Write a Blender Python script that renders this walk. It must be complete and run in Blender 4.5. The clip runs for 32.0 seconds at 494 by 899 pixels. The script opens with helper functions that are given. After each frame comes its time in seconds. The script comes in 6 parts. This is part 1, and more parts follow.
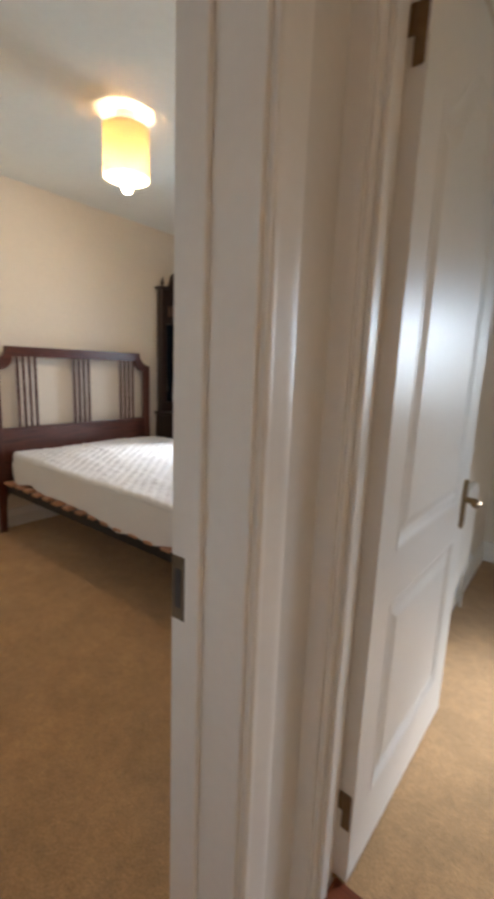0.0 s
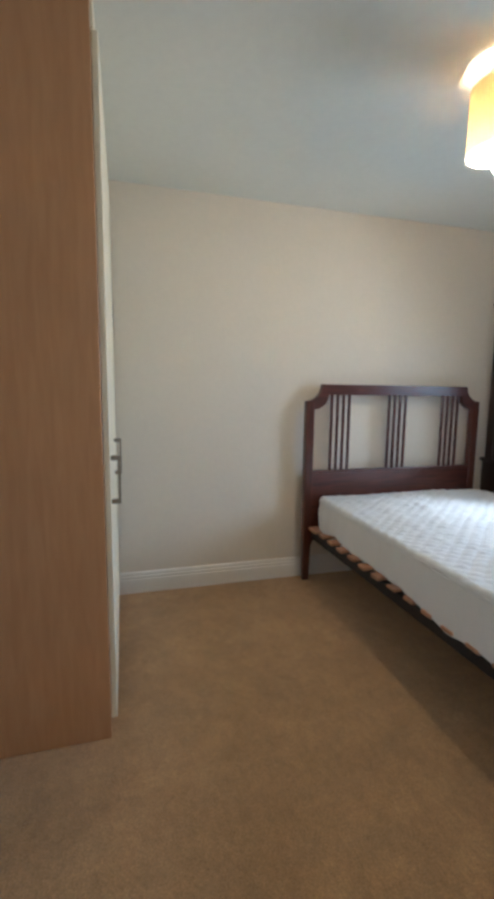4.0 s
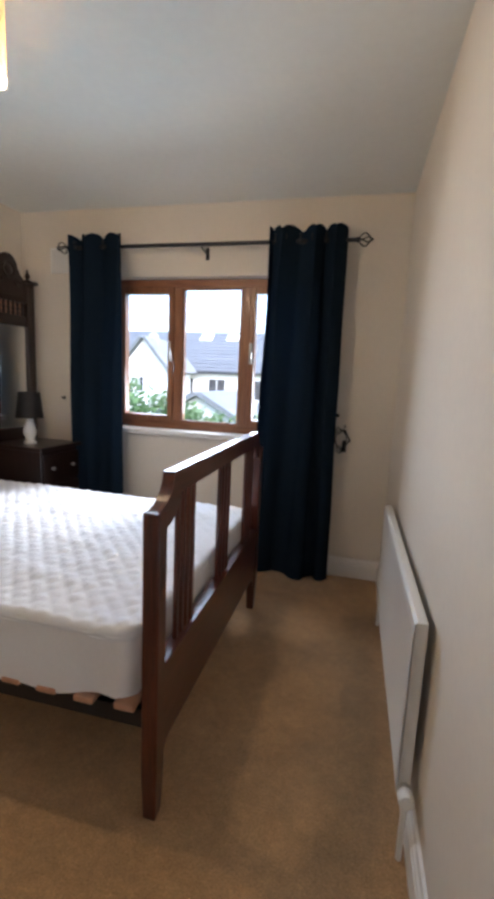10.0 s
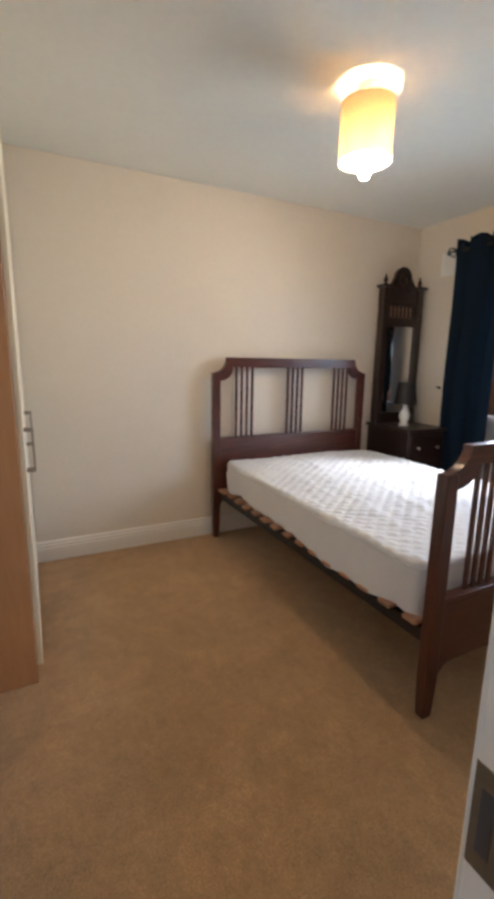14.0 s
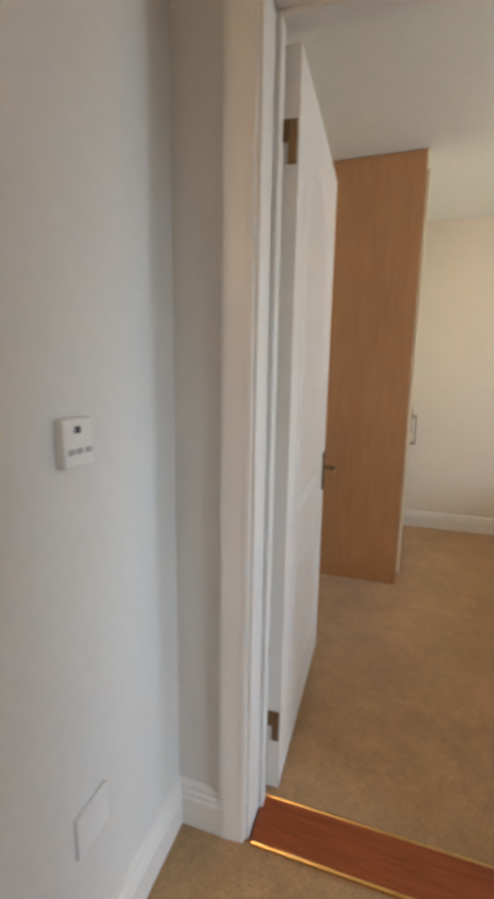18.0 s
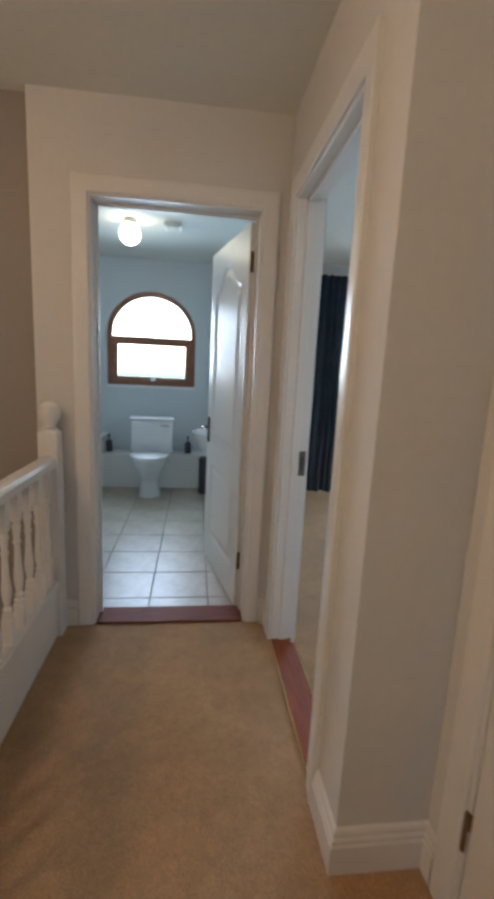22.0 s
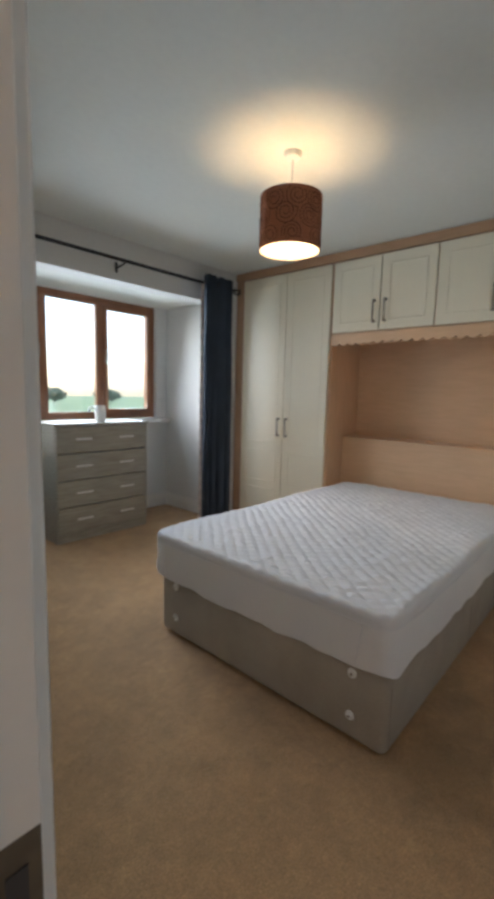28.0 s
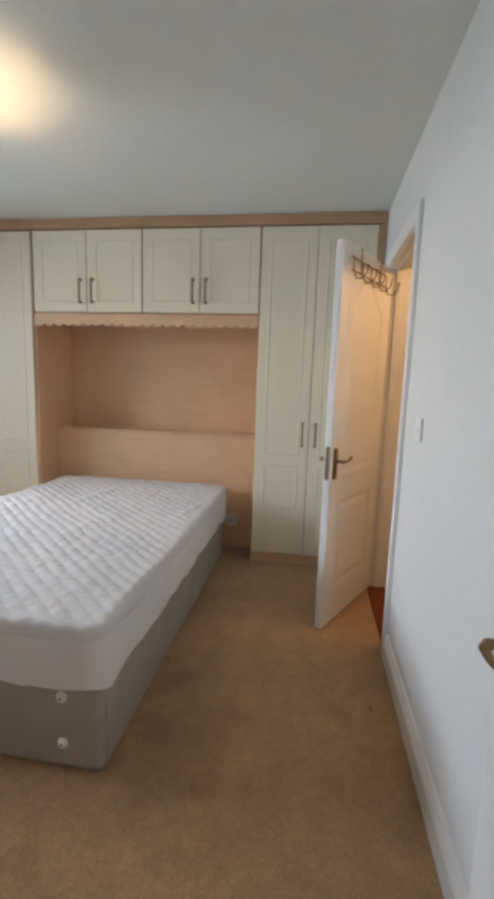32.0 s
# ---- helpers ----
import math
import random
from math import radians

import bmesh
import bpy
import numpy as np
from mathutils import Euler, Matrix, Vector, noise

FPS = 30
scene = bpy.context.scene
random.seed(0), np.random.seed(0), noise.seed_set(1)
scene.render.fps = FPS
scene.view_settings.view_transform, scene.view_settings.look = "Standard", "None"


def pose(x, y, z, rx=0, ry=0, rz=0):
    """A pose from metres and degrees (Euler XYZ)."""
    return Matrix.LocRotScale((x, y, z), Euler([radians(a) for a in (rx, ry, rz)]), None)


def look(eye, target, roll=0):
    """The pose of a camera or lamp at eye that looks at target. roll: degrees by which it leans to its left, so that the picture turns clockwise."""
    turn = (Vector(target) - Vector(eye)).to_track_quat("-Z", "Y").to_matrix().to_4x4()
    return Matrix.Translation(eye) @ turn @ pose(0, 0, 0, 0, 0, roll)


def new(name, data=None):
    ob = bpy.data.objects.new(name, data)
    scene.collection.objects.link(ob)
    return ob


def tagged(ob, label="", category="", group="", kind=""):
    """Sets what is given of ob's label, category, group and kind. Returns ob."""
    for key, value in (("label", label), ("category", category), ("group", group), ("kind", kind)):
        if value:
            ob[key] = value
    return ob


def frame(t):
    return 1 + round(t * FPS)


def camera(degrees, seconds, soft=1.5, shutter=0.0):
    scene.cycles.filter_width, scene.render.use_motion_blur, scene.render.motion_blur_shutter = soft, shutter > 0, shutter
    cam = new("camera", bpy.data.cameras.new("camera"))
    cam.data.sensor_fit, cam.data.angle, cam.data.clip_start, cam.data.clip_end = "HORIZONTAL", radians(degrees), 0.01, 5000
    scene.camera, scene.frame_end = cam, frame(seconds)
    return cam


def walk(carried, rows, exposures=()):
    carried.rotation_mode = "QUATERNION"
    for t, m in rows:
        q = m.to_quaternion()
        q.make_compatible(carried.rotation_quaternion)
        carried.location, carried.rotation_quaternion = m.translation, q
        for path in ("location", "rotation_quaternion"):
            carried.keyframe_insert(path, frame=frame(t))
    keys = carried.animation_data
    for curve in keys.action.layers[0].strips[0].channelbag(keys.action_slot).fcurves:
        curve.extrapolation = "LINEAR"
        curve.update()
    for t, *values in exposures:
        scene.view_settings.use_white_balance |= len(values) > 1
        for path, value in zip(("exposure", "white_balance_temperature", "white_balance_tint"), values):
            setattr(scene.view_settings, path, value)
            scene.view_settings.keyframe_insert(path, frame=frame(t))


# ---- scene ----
cam = camera(58.9, 32.0, soft=4.8, shutter=0.4)
PATH = [
    (0, (0.671, 0.615, 1.218), (-0.525, 2.175, 0.849), 2.2),
    (0.5, (0.623, 0.66, 1.239), (-0.824, 1.991, 0.872), 1.8),
    (1, (0.597, 0.709, 1.253), (-1.027, 1.824, 0.907), 1.5),
    (1.5, (0.548, 0.721, 1.259), (-1.187, 1.66, 0.927), 1.2),
    (2, (0.423, 0.744, 1.258), (-1.366, 1.578, 0.934), 1.2),
    (2.5, (0.315, 0.708, 1.234), (-1.493, 1.511, 0.944), 1.2),
    (4.5, (0.081, 0.789, 1.254), (-1.839, 1.286, 0.995), 0.6),
    (5, (0.047, 0.801, 1.286), (-1.785, 1.554, 1.005), 1.3),
    (5.5, (0.024, 0.828, 1.293), (-1.683, 1.831, 1.013), 1.6),
    (6, (0.013, 0.834, 1.286), (-1.571, 2.021, 0.996), 1.7),
    (6.5, (-0.004, 0.844, 1.28), (-1.472, 2.169, 0.982), 1.8),
    (7, (-0.047, 0.901, 1.276), (-1.423, 2.321, 0.973), 2.0),
    (7.5, (-0.083, 0.97, 1.266), (-1.369, 2.475, 0.981), 2.0),
    (8, (-0.135, 0.975, 1.262), (-1.236, 2.62, 0.972), 2.8),
    (8.5, (-0.16, 0.958, 1.266), (-1.08, 2.71, 0.972), 2.8),
    (9, (-0.156, 0.956, 1.263), (-0.905, 2.786, 0.961), 2.9),
    (9.5, (-0.137, 0.956, 1.265), (-0.71, 2.847, 0.959), 2.8),
    (10, (-0.121, 0.945, 1.265), (-0.579, 2.867, 0.958), 2.6),
    (10.5, (-0.095, 0.944, 1.27), (-0.543, 2.868, 0.957), 2.3),
    (11, (-0.033, 0.946, 1.282), (-0.768, 2.779, 0.961), 1.3),
    (11.5, (0.04, 0.947, 1.277), (-0.987, 2.632, 0.951), 1.2),
    (12, (0.072, 0.902, 1.273), (-1.145, 2.453, 0.937), 2.5),
    (12.5, (0.119, 0.825, 1.268), (-1.205, 2.283, 0.925), 2.1),
    (13, (0.177, 0.757, 1.26), (-1.246, 2.119, 0.909), 2.1),
    (13.5, (0.26, 0.756, 1.273), (-1.365, 1.857, 0.891), 1.4),
    (15.5, (0.653, 0.697, 1.248), (-1.262, 1.147, 0.887), 1.5),
    (16, (0.762, 0.74, 1.248), (-1.193, 0.948, 0.879), 1.5),
    (16.5, (0.839, 0.738, 1.241), (-1.126, 0.733, 0.871), 1.1),
    (17, (0.937, 0.702, 1.25), (-1.019, 0.5, 0.884), 0.9),
    (17.5, (1.074, 0.655, 1.254), (-0.858, 0.291, 0.891), 0.7),
    (18, (1.238, 0.613, 1.245), (-0.633, -0.002, 0.901), 0.9),
    (18.5, (1.324, 0.581, 1.249), (-0.424, -0.329, 0.908), 1.0),
    (19, (1.362, 0.599, 1.258), (-0.078, -0.739, 0.889), 2.2),
    (19.5, (1.402, 0.57, 1.263), (0.251, -1.018, 0.869), 1.6),
    (20, (1.432, 0.549, 1.247), (0.524, -1.194, 0.877), 2.1),
    (20.5, (1.504, 0.452, 1.267), (0.776, -1.373, 0.894), 1.7),
    (21, (1.566, 0.365, 1.277), (0.987, -1.513, 0.907), 2.1),
    (21.5, (1.597, 0.252, 1.28), (1.178, -1.669, 0.915), 2.4),
    (22, (1.586, 0.073, 1.296), (1.347, -1.881, 0.941), 2.8),
    (22.5, (1.601, -0.086, 1.288), (1.482, -2.054, 0.952), 3.0),
    (23, (1.68, -0.262, 1.306), (1.538, -2.234, 1.009), 2.9),
    (23.5, (1.709, -0.396, 1.302), (1.498, -2.364, 1.014), 2.7),
    (24, (1.655, -0.6, 1.308), (1.396, -2.564, 1.033), 2.6),
    (24.5, (1.586, -0.745, 1.311), (1.23, -2.695, 1.049), 2.7),
    (25, (1.549, -0.891, 1.298), (0.976, -2.791, 1.048), 3.1),
    (25.5, (1.542, -1.047, 1.316), (0.72, -2.854, 1.071), 3.3),
    (27.5, (1.218, -1.464, 1.26), (-0.119, -2.928, 0.994), 1.4),
    (28, (1.194, -1.55, 1.256), (-0.286, -2.872, 1.005), 1.5),
    (28.5, (1.173, -1.587, 1.264), (-0.435, -2.747, 1.005), 1.8),
    (29, (1.129, -1.594, 1.268), (-0.542, -2.66, 1.003), 2.0),
    (29.5, (1.085, -1.593, 1.263), (-0.661, -2.534, 1.002), 2.2),
    (30, (1.055, -1.578, 1.272), (-0.762, -2.368, 1.0), 2.5),
    (30.5, (1.032, -1.545, 1.276), (-0.844, -2.177, 0.996), 2.6),
    (31, (1.024, -1.514, 1.28), (-0.903, -1.971, 0.999), 2.5),
    (31.5, (1.022, -1.493, 1.273), (-0.933, -1.811, 0.992), 2.2),
    (32, (1.021, -1.48, 1.28), (-0.938, -1.761, 0.994), 1.9),
]
WALK_EXPOSURES = [
    (0.0, 3.15, 6000, 11), (1.0, 3.15, 5650, 9), (2.0, 3.0, 5400, 6), (5.0, 3.05, 5000, 3), (6.0, 2.9, 5200, 6), (7.0, 3.05, 5350, 10), (10.5, 3.1, 5650, 13), (13.0, 3.2, 5850, 14),
    (16.0, 3.2, 5500, 5), (17.5, 3.4, 5900, 8), (18.0, 3.4, 5950, 9), (19.0, 3.45, 5800, 7), (20.0, 3.65, 5450, 5), (21.0, 3.6, 5200, 5), (22.2, 3.25, 5050, 4), (23.0, 2.95, 4750, 2), (24.0, 3.15, 5050, 7), (25.0, 3.1, 5600, 9), (28.0, 2.7, 5950, 11), (29.0, 3.05, 6100, 15), (30.0, 3.0, 6000, 15), (32.0, 3.15, 5950, 12),
]
walk(cam, [(t, look(eye, target, roll)) for t, eye, target, roll in PATH], WALK_EXPOSURES)

# ---- world, sun, lamps ----
H = 2.39                                   # ceiling height
H2 = 2.405                                 # ceiling height of the second bedroom
world = bpy.data.worlds.new("world")
scene.world = world
world.use_nodes = True
wn = world.node_tree
sky = wn.nodes.new("ShaderNodeTexSky")
sky.sky_type, sky.sun_disc = "NISHITA", False
sky.sun_elevation, sky.sun_rotation = radians(38), radians(150)
sky.air_density, sky.dust_density, sky.ozone_density = 1.0, 2.0, 1.0
wn.nodes["Background"].inputs[1].default_value = 0.10
wn.links.new(sky.outputs[0], wn.nodes["Background"].inputs[0])

sun_data = bpy.data.lights.new("sun", "SUN")
sun_data.energy, sun_data.angle, sun_data.color = 0.9, radians(15), (1.0, 0.97, 0.92)
sun = new("sun", sun_data)
sun.rotation_euler = (radians(52), 0, radians(150))


def area(name, eye, target, w, h, watts, colour, spread=125):
    d = bpy.data.lights.new(name, "AREA")
    d.shape, d.size, d.size_y, d.energy, d.color = "RECTANGLE", w, h, watts, colour
    d.spread = radians(spread)
    o = new(name, d)
    o.matrix_world = look(eye, target)
    return o


def bulb(name, x, y, z, watts, colour, r=0.03):
    d = bpy.data.lights.new(name, "POINT")
    d.energy, d.color, d.shadow_soft_size = watts, colour, r
    o = new(name, d)
    o.location = (x, y, z)
    return o


DAY = (0.84, 0.93, 1.0)
WARM = (1.0, 0.67, 0.37)
area("window_light_1", (-1.11, 3.875, 1.42), (-1.11, 0, 0.4), 1.30, 0.85, 2.7, DAY)
area("window_light_2", (-0.76, -5.42, 1.53), (-0.76, 0, 0.3), 1.65, 1.0, 4.6, DAY)
area("window_light_3", (2.075, -4.86, 1.55), (2.075, 0, 0.7), 0.75, 0.75, 1.25, DAY)
area("window_light_4", (1.6, 3.87, 1.33), (1.45, 0, -1.4), 0.95, 0.75, 2.7, DAY, 95)
bulb("bulb_bedroom_1", -1.262, 2.090, 2.070, 1.95, WARM, 0.018)
bulb("bulb_bedroom_2", -0.61, -2.916, 2.108, 0.30, (1.0, 0.52, 0.15), 0.010)
# unseen warm fill, added to light the landing; its true source is unknown
bulb("fill_landing", 2.75, -0.3, 1.92, 1.6, (1.0, 0.52, 0.24))
bulb("bulb_ensuite", -1.1, -0.40, 2.2, 2.0, (1.0, 0.56, 0.24))
bulb("bulb_bathroom", 2.12, -3.6, H - 0.11, 0.035, (1.0, 0.55, 0.20))

# ---- materials ----
MATS = {}


def mat(name, colour, rough=0.6, metal=0.0, spec=0.5, var=0.08, scale=3.0, fine=60.0, fine_var=0.05,
        bump=0.0, bump_scale=200.0, coat=0.0, rnd=0.0):
    """A surface with variation at two scales and fine relief."""
    m = bpy.data.materials.new(name)
    m.use_nodes = True
    n, l = m.node_tree.nodes, m.node_tree.links
    b = n["Principled BSDF"]
    b.inputs["Roughness"].default_value, b.inputs["Metallic"].default_value = rough, metal
    b.inputs["Specular IOR Level"].default_value = spec
    b.inputs["Coat Weight"].default_value = coat
    b.inputs["Coat Roughness"].default_value = 0.15
    tc = n.new("ShaderNodeTexCoord")
    col = None
    for s, v in ((scale, var), (fine, fine_var)):
        t = n.new("ShaderNodeTexNoise")
        t.inputs["Scale"].default_value, t.inputs["Detail"].default_value = s, 4
        l.new(tc.outputs["Object"], t.inputs["Vector"])
        r = n.new("ShaderNodeMapRange")
        r.inputs[1].default_value, r.inputs[2].default_value = 0.25, 0.75
        r.inputs[3].default_value, r.inputs[4].default_value = 1 - v, 1 + v
        l.new(t.outputs["Fac"], r.inputs[0])
        x = n.new("ShaderNodeMix")
        x.data_type, x.blend_type = "RGBA", "MULTIPLY"
        x.inputs[0].default_value = 1.0
        if col is None:
            x.inputs[6].default_value = (*colour, 1)
        else:
            l.new(col, x.inputs[6])
        l.new(r.outputs[0], x.inputs[7])
        col = x.outputs[2]
    if rnd:
        o = n.new("ShaderNodeObjectInfo")
        r = n.new("ShaderNodeMapRange")
        r.inputs[3].default_value, r.inputs[4].default_value = 1 - rnd, 1 + rnd
        l.new(o.outputs["Random"], r.inputs[0])
        x = n.new("ShaderNodeMix")
        x.data_type, x.blend_type = "RGBA", "MULTIPLY"
        x.inputs[0].default_value = 1.0
        l.new(col, x.inputs[6])
        l.new(r.outputs[0], x.inputs[7])
        col = x.outputs[2]
    l.new(col, b.inputs["Base Color"])
    if bump:
        t = n.new("ShaderNodeTexNoise")
        t.inputs["Scale"].default_value, t.inputs["Detail"].default_value = bump_scale, 3
        l.new(tc.outputs["Object"], t.inputs["Vector"])
        u = n.new("ShaderNodeBump")
        u.inputs["Strength"].default_value, u.inputs["Distance"].default_value = bump, 0.004
        l.new(t.outputs["Fac"], u.inputs["Height"])
        l.new(u.outputs[0], b.inputs["Normal"])
    MATS[name] = m
    return m


def wood(name, dark, light, axis=2, scale=6.0, stretch=14.0, rough=0.4, coat=0.0, bump=0.08, spec=0.5):
    """Wood grain drawn out along one axis."""
    m = bpy.data.materials.new(name)
    m.use_nodes = True
    n, l = m.node_tree.nodes, m.node_tree.links
    b = n["Principled BSDF"]
    b.inputs["Roughness"].default_value, b.inputs["Specular IOR Level"].default_value = rough, spec
    b.inputs["Coat Weight"].default_value, b.inputs["Coat Roughness"].default_value = coat, 0.18
    tc, mp = n.new("ShaderNodeTexCoord"), n.new("ShaderNodeMapping")
    sc = [stretch] * 3
    sc[axis] = 1.0
    mp.inputs["Scale"].default_value = sc
    l.new(tc.outputs["Object"], mp.inputs["Vector"])
    t = n.new("ShaderNodeTexNoise")
    t.inputs["Scale"].default_value, t.inputs["Detail"].default_value, t.inputs["Distortion"].default_value = scale, 6, 0.6
    l.new(mp.outputs[0], t.inputs["Vector"])
    r = n.new("ShaderNodeValToRGB")
    r.color_ramp.elements[0].position, r.color_ramp.elements[1].position = 0.32, 0.70
    r.color_ramp.elements[0].color, r.color_ramp.elements[1].color = (*dark, 1), (*light, 1)
    l.new(t.outputs["Fac"], r.inputs[0])
    t2 = n.new("ShaderNodeTexNoise")
    t2.inputs["Scale"].default_value = 2.5
    l.new(tc.outputs["Object"], t2.inputs["Vector"])
    mr = n.new("ShaderNodeMapRange")
    mr.inputs[3].default_value, mr.inputs[4].default_value = 0.86, 1.14
    l.new(t2.outputs["Fac"], mr.inputs[0])
    x = n.new("ShaderNodeMix")
    x.data_type, x.blend_type = "RGBA", "MULTIPLY"
    x.inputs[0].default_value = 1.0
    l.new(r.outputs[0], x.inputs[6])
    l.new(mr.outputs[0], x.inputs[7])
    l.new(x.outputs[2], b.inputs["Base Color"])
    u = n.new("ShaderNodeBump")
    u.inputs["Strength"].default_value, u.inputs["Distance"].default_value = bump, 0.002
    l.new(t.outputs["Fac"], u.inputs["Height"])
    l.new(u.outputs[0], b.inputs["Normal"])
    MATS[name] = m
    return m


def carpet_mat(name, colour, darker=()):
    """Cut pile: fine tufts, clumps of lying pile, broad shading; the last argument lists (x, y, radius, depth) of dark
    patches.
    """
    m = mat(name, colour, rough=0.95, spec=0.1, var=0.13, scale=2.2, fine=170, fine_var=0.30, bump=0.6, bump_scale=420)
    n, l = m.node_tree.nodes, m.node_tree.links
    b = n["Principled BSDF"]
    b.inputs["Sheen Weight"].default_value, b.inputs["Sheen Roughness"].default_value = 0.25, 0.6
    tc = n.new("ShaderNodeTexCoord")

    def times(value):
        x = n.new("ShaderNodeMix")
        x.data_type, x.blend_type = "RGBA", "MULTIPLY"
        x.inputs[0].default_value = 1.0
        l.new(b.inputs["Base Color"].links[0].from_socket, x.inputs[6])
        l.new(value, x.inputs[7])
        l.new(x.outputs[2], b.inputs["Base Color"])

    def cloud(scale, detail, rough, twist):
        t = n.new("ShaderNodeTexNoise")
        t.inputs["Scale"].default_value, t.inputs["Detail"].default_value = scale, detail
        t.inputs["Roughness"].default_value, t.inputs["Distortion"].default_value = rough, twist
        l.new(tc.outputs["Object"], t.inputs["Vector"])
        return t.outputs["Fac"]

    def ranged(socket, a0, a1, b0, b1):
        g = n.new("ShaderNodeMapRange")
        for k, v in ((1, a0), (2, a1), (3, b0), (4, b1)):
            g.inputs[k].default_value = v
        l.new(socket, g.inputs[0])
        return g.outputs[0]

    times(ranged(cloud(5.0, 4, 0.6, 0.9), 0.36, 0.66, 0.91, 1.06))
    times(ranged(cloud(14.0, 5, 0.65, 0.3), 0.33, 0.68, 0.90, 1.07))
    times(ranged(cloud(46.0, 3, 0.6, 0.8), 0.32, 0.68, 0.89, 1.08))
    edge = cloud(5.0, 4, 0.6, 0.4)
    for x, y, radius, depth in darker:
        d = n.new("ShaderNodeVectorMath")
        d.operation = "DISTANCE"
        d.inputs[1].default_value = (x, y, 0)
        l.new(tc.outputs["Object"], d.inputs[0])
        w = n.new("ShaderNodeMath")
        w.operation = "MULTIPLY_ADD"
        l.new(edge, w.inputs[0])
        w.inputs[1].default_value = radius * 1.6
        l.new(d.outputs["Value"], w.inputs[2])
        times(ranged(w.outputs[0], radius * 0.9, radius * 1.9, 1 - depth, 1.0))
    return m


def glass_mat(name):
    m = bpy.data.materials.new(name)
    m.use_nodes = True
    n, l = m.node_tree.nodes, m.node_tree.links
    n.remove(n["Principled BSDF"])
    tr, gl, mx, fr = (n.new("ShaderNodeBsdfTransparent"), n.new("ShaderNodeBsdfGlossy"), n.new("ShaderNodeMixShader"), n.new("ShaderNodeFresnel"))
    gl.inputs["Roughness"].default_value = 0.02
    fr.inputs["IOR"].default_value = 1.45
    l.new(fr.outputs[0], mx.inputs[0])
    l.new(tr.outputs[0], mx.inputs[1])
    l.new(gl.outputs[0], mx.inputs[2])
    l.new(mx.outputs[0], n["Material Output"].inputs[0])
    MATS[name] = m
    return m


def shade_mat(name, colour, through_amount):
    """Lampshade cloth that lets some light through."""
    m = bpy.data.materials.new(name)
    m.use_nodes = True
    n, l = m.node_tree.nodes, m.node_tree.links
    n.remove(n["Principled BSDF"])
    d, t, mx = n.new("ShaderNodeBsdfDiffuse"), n.new("ShaderNodeBsdfTranslucent"), n.new("ShaderNodeMixShader")
    tc, w = n.new("ShaderNodeTexCoord"), n.new("ShaderNodeTexNoise")
    w.inputs["Scale"].default_value = 90
    l.new(tc.outputs["Object"], w.inputs["Vector"])
    r = n.new("ShaderNodeValToRGB")
    r.color_ramp.elements[0].color = (*[c * 0.85 for c in colour], 1)
    r.color_ramp.elements[1].color = (*colour, 1)
    l.new(w.outputs["Fac"], r.inputs[0])
    l.new(r.outputs[0], d.inputs[0])
    l.new(r.outputs[0], t.inputs[0])
    mx.inputs[0].default_value = through_amount
    l.new(d.outputs[0], mx.inputs[1])
    l.new(t.outputs[0], mx.inputs[2])
    l.new(mx.outputs[0], n["Material Output"].inputs[0])
    MATS[name] = m
    return m


def glow_mat(name, colour, strength):
    m = bpy.data.materials.new(name)
    m.use_nodes = True
    b = m.node_tree.nodes["Principled BSDF"]
    b.inputs["Base Color"].default_value = (*colour, 1)
    b.inputs["Emission Color"].default_value = (*colour, 1)
    b.inputs["Emission Strength"].default_value = strength
    MATS[name] = m
    return m


WALL = mat("wall_paint_cream", (0.71, 0.65, 0.56), 0.85, var=0.03, scale=1.5, fine=40, fine_var=0.02, bump=0.12, bump_scale=120)
WALL2 = mat("wall_paint_pale", (0.71, 0.70, 0.67), 0.85, var=0.03, scale=1.5, fine=40, fine_var=0.02, bump=0.12, bump_scale=120)
# stair south wall only: the pale wall colour at about half its value
WALLS = mat("stair_wall_tone", (0.36, 0.33, 0.30), 0.85, var=0.03, scale=1.5, fine=40, fine_var=0.02, bump=0.12, bump_scale=120)
WALLB = mat("wall_paint_bathroom", (0.62, 0.66, 0.68), 0.7, var=0.03, scale=1.5, fine=40, fine_var=0.02, bump=0.10, bump_scale=120)
CEIL = mat("ceiling_paint_white", (0.765, 0.775, 0.725), 0.9, var=0.03, scale=1.0, fine=30, fine_var=0.02, bump=0.12, bump_scale=90)
GLOSS = mat("white_gloss_paint", (0.80, 0.79, 0.76), 0.34, spec=0.48, var=0.03, scale=2, fine=50, fine_var=0.015, bump=0.05, bump_scale=60)
SKIRT = mat("white_satin_paint", (0.78, 0.76, 0.72), 0.38, var=0.04, scale=4, fine=50, fine_var=0.02, bump=0.05, bump_scale=60)
CARPET = carpet_mat("beige_carpet", (0.442, 0.268, 0.121))
CARPET_PATCHY = carpet_mat("beige_carpet_patchy", (0.442, 0.268, 0.121), ((-0.30, -1.92, 0.27, 0.26), (-0.72, -1.98, 0.20, 0.16), (-1.18, -2.10, 0.17, 0.17), (-0.20, -1.62, 0.15, 0.12), (0.02, -2.55, 0.22, 0.12)))
TILE = mat("cream_floor_tile", (0.44, 0.385, 0.30), 0.36, var=0.16, scale=7, fine=26, fine_var=0.08, bump=0.05, bump_scale=40, rnd=0.05)
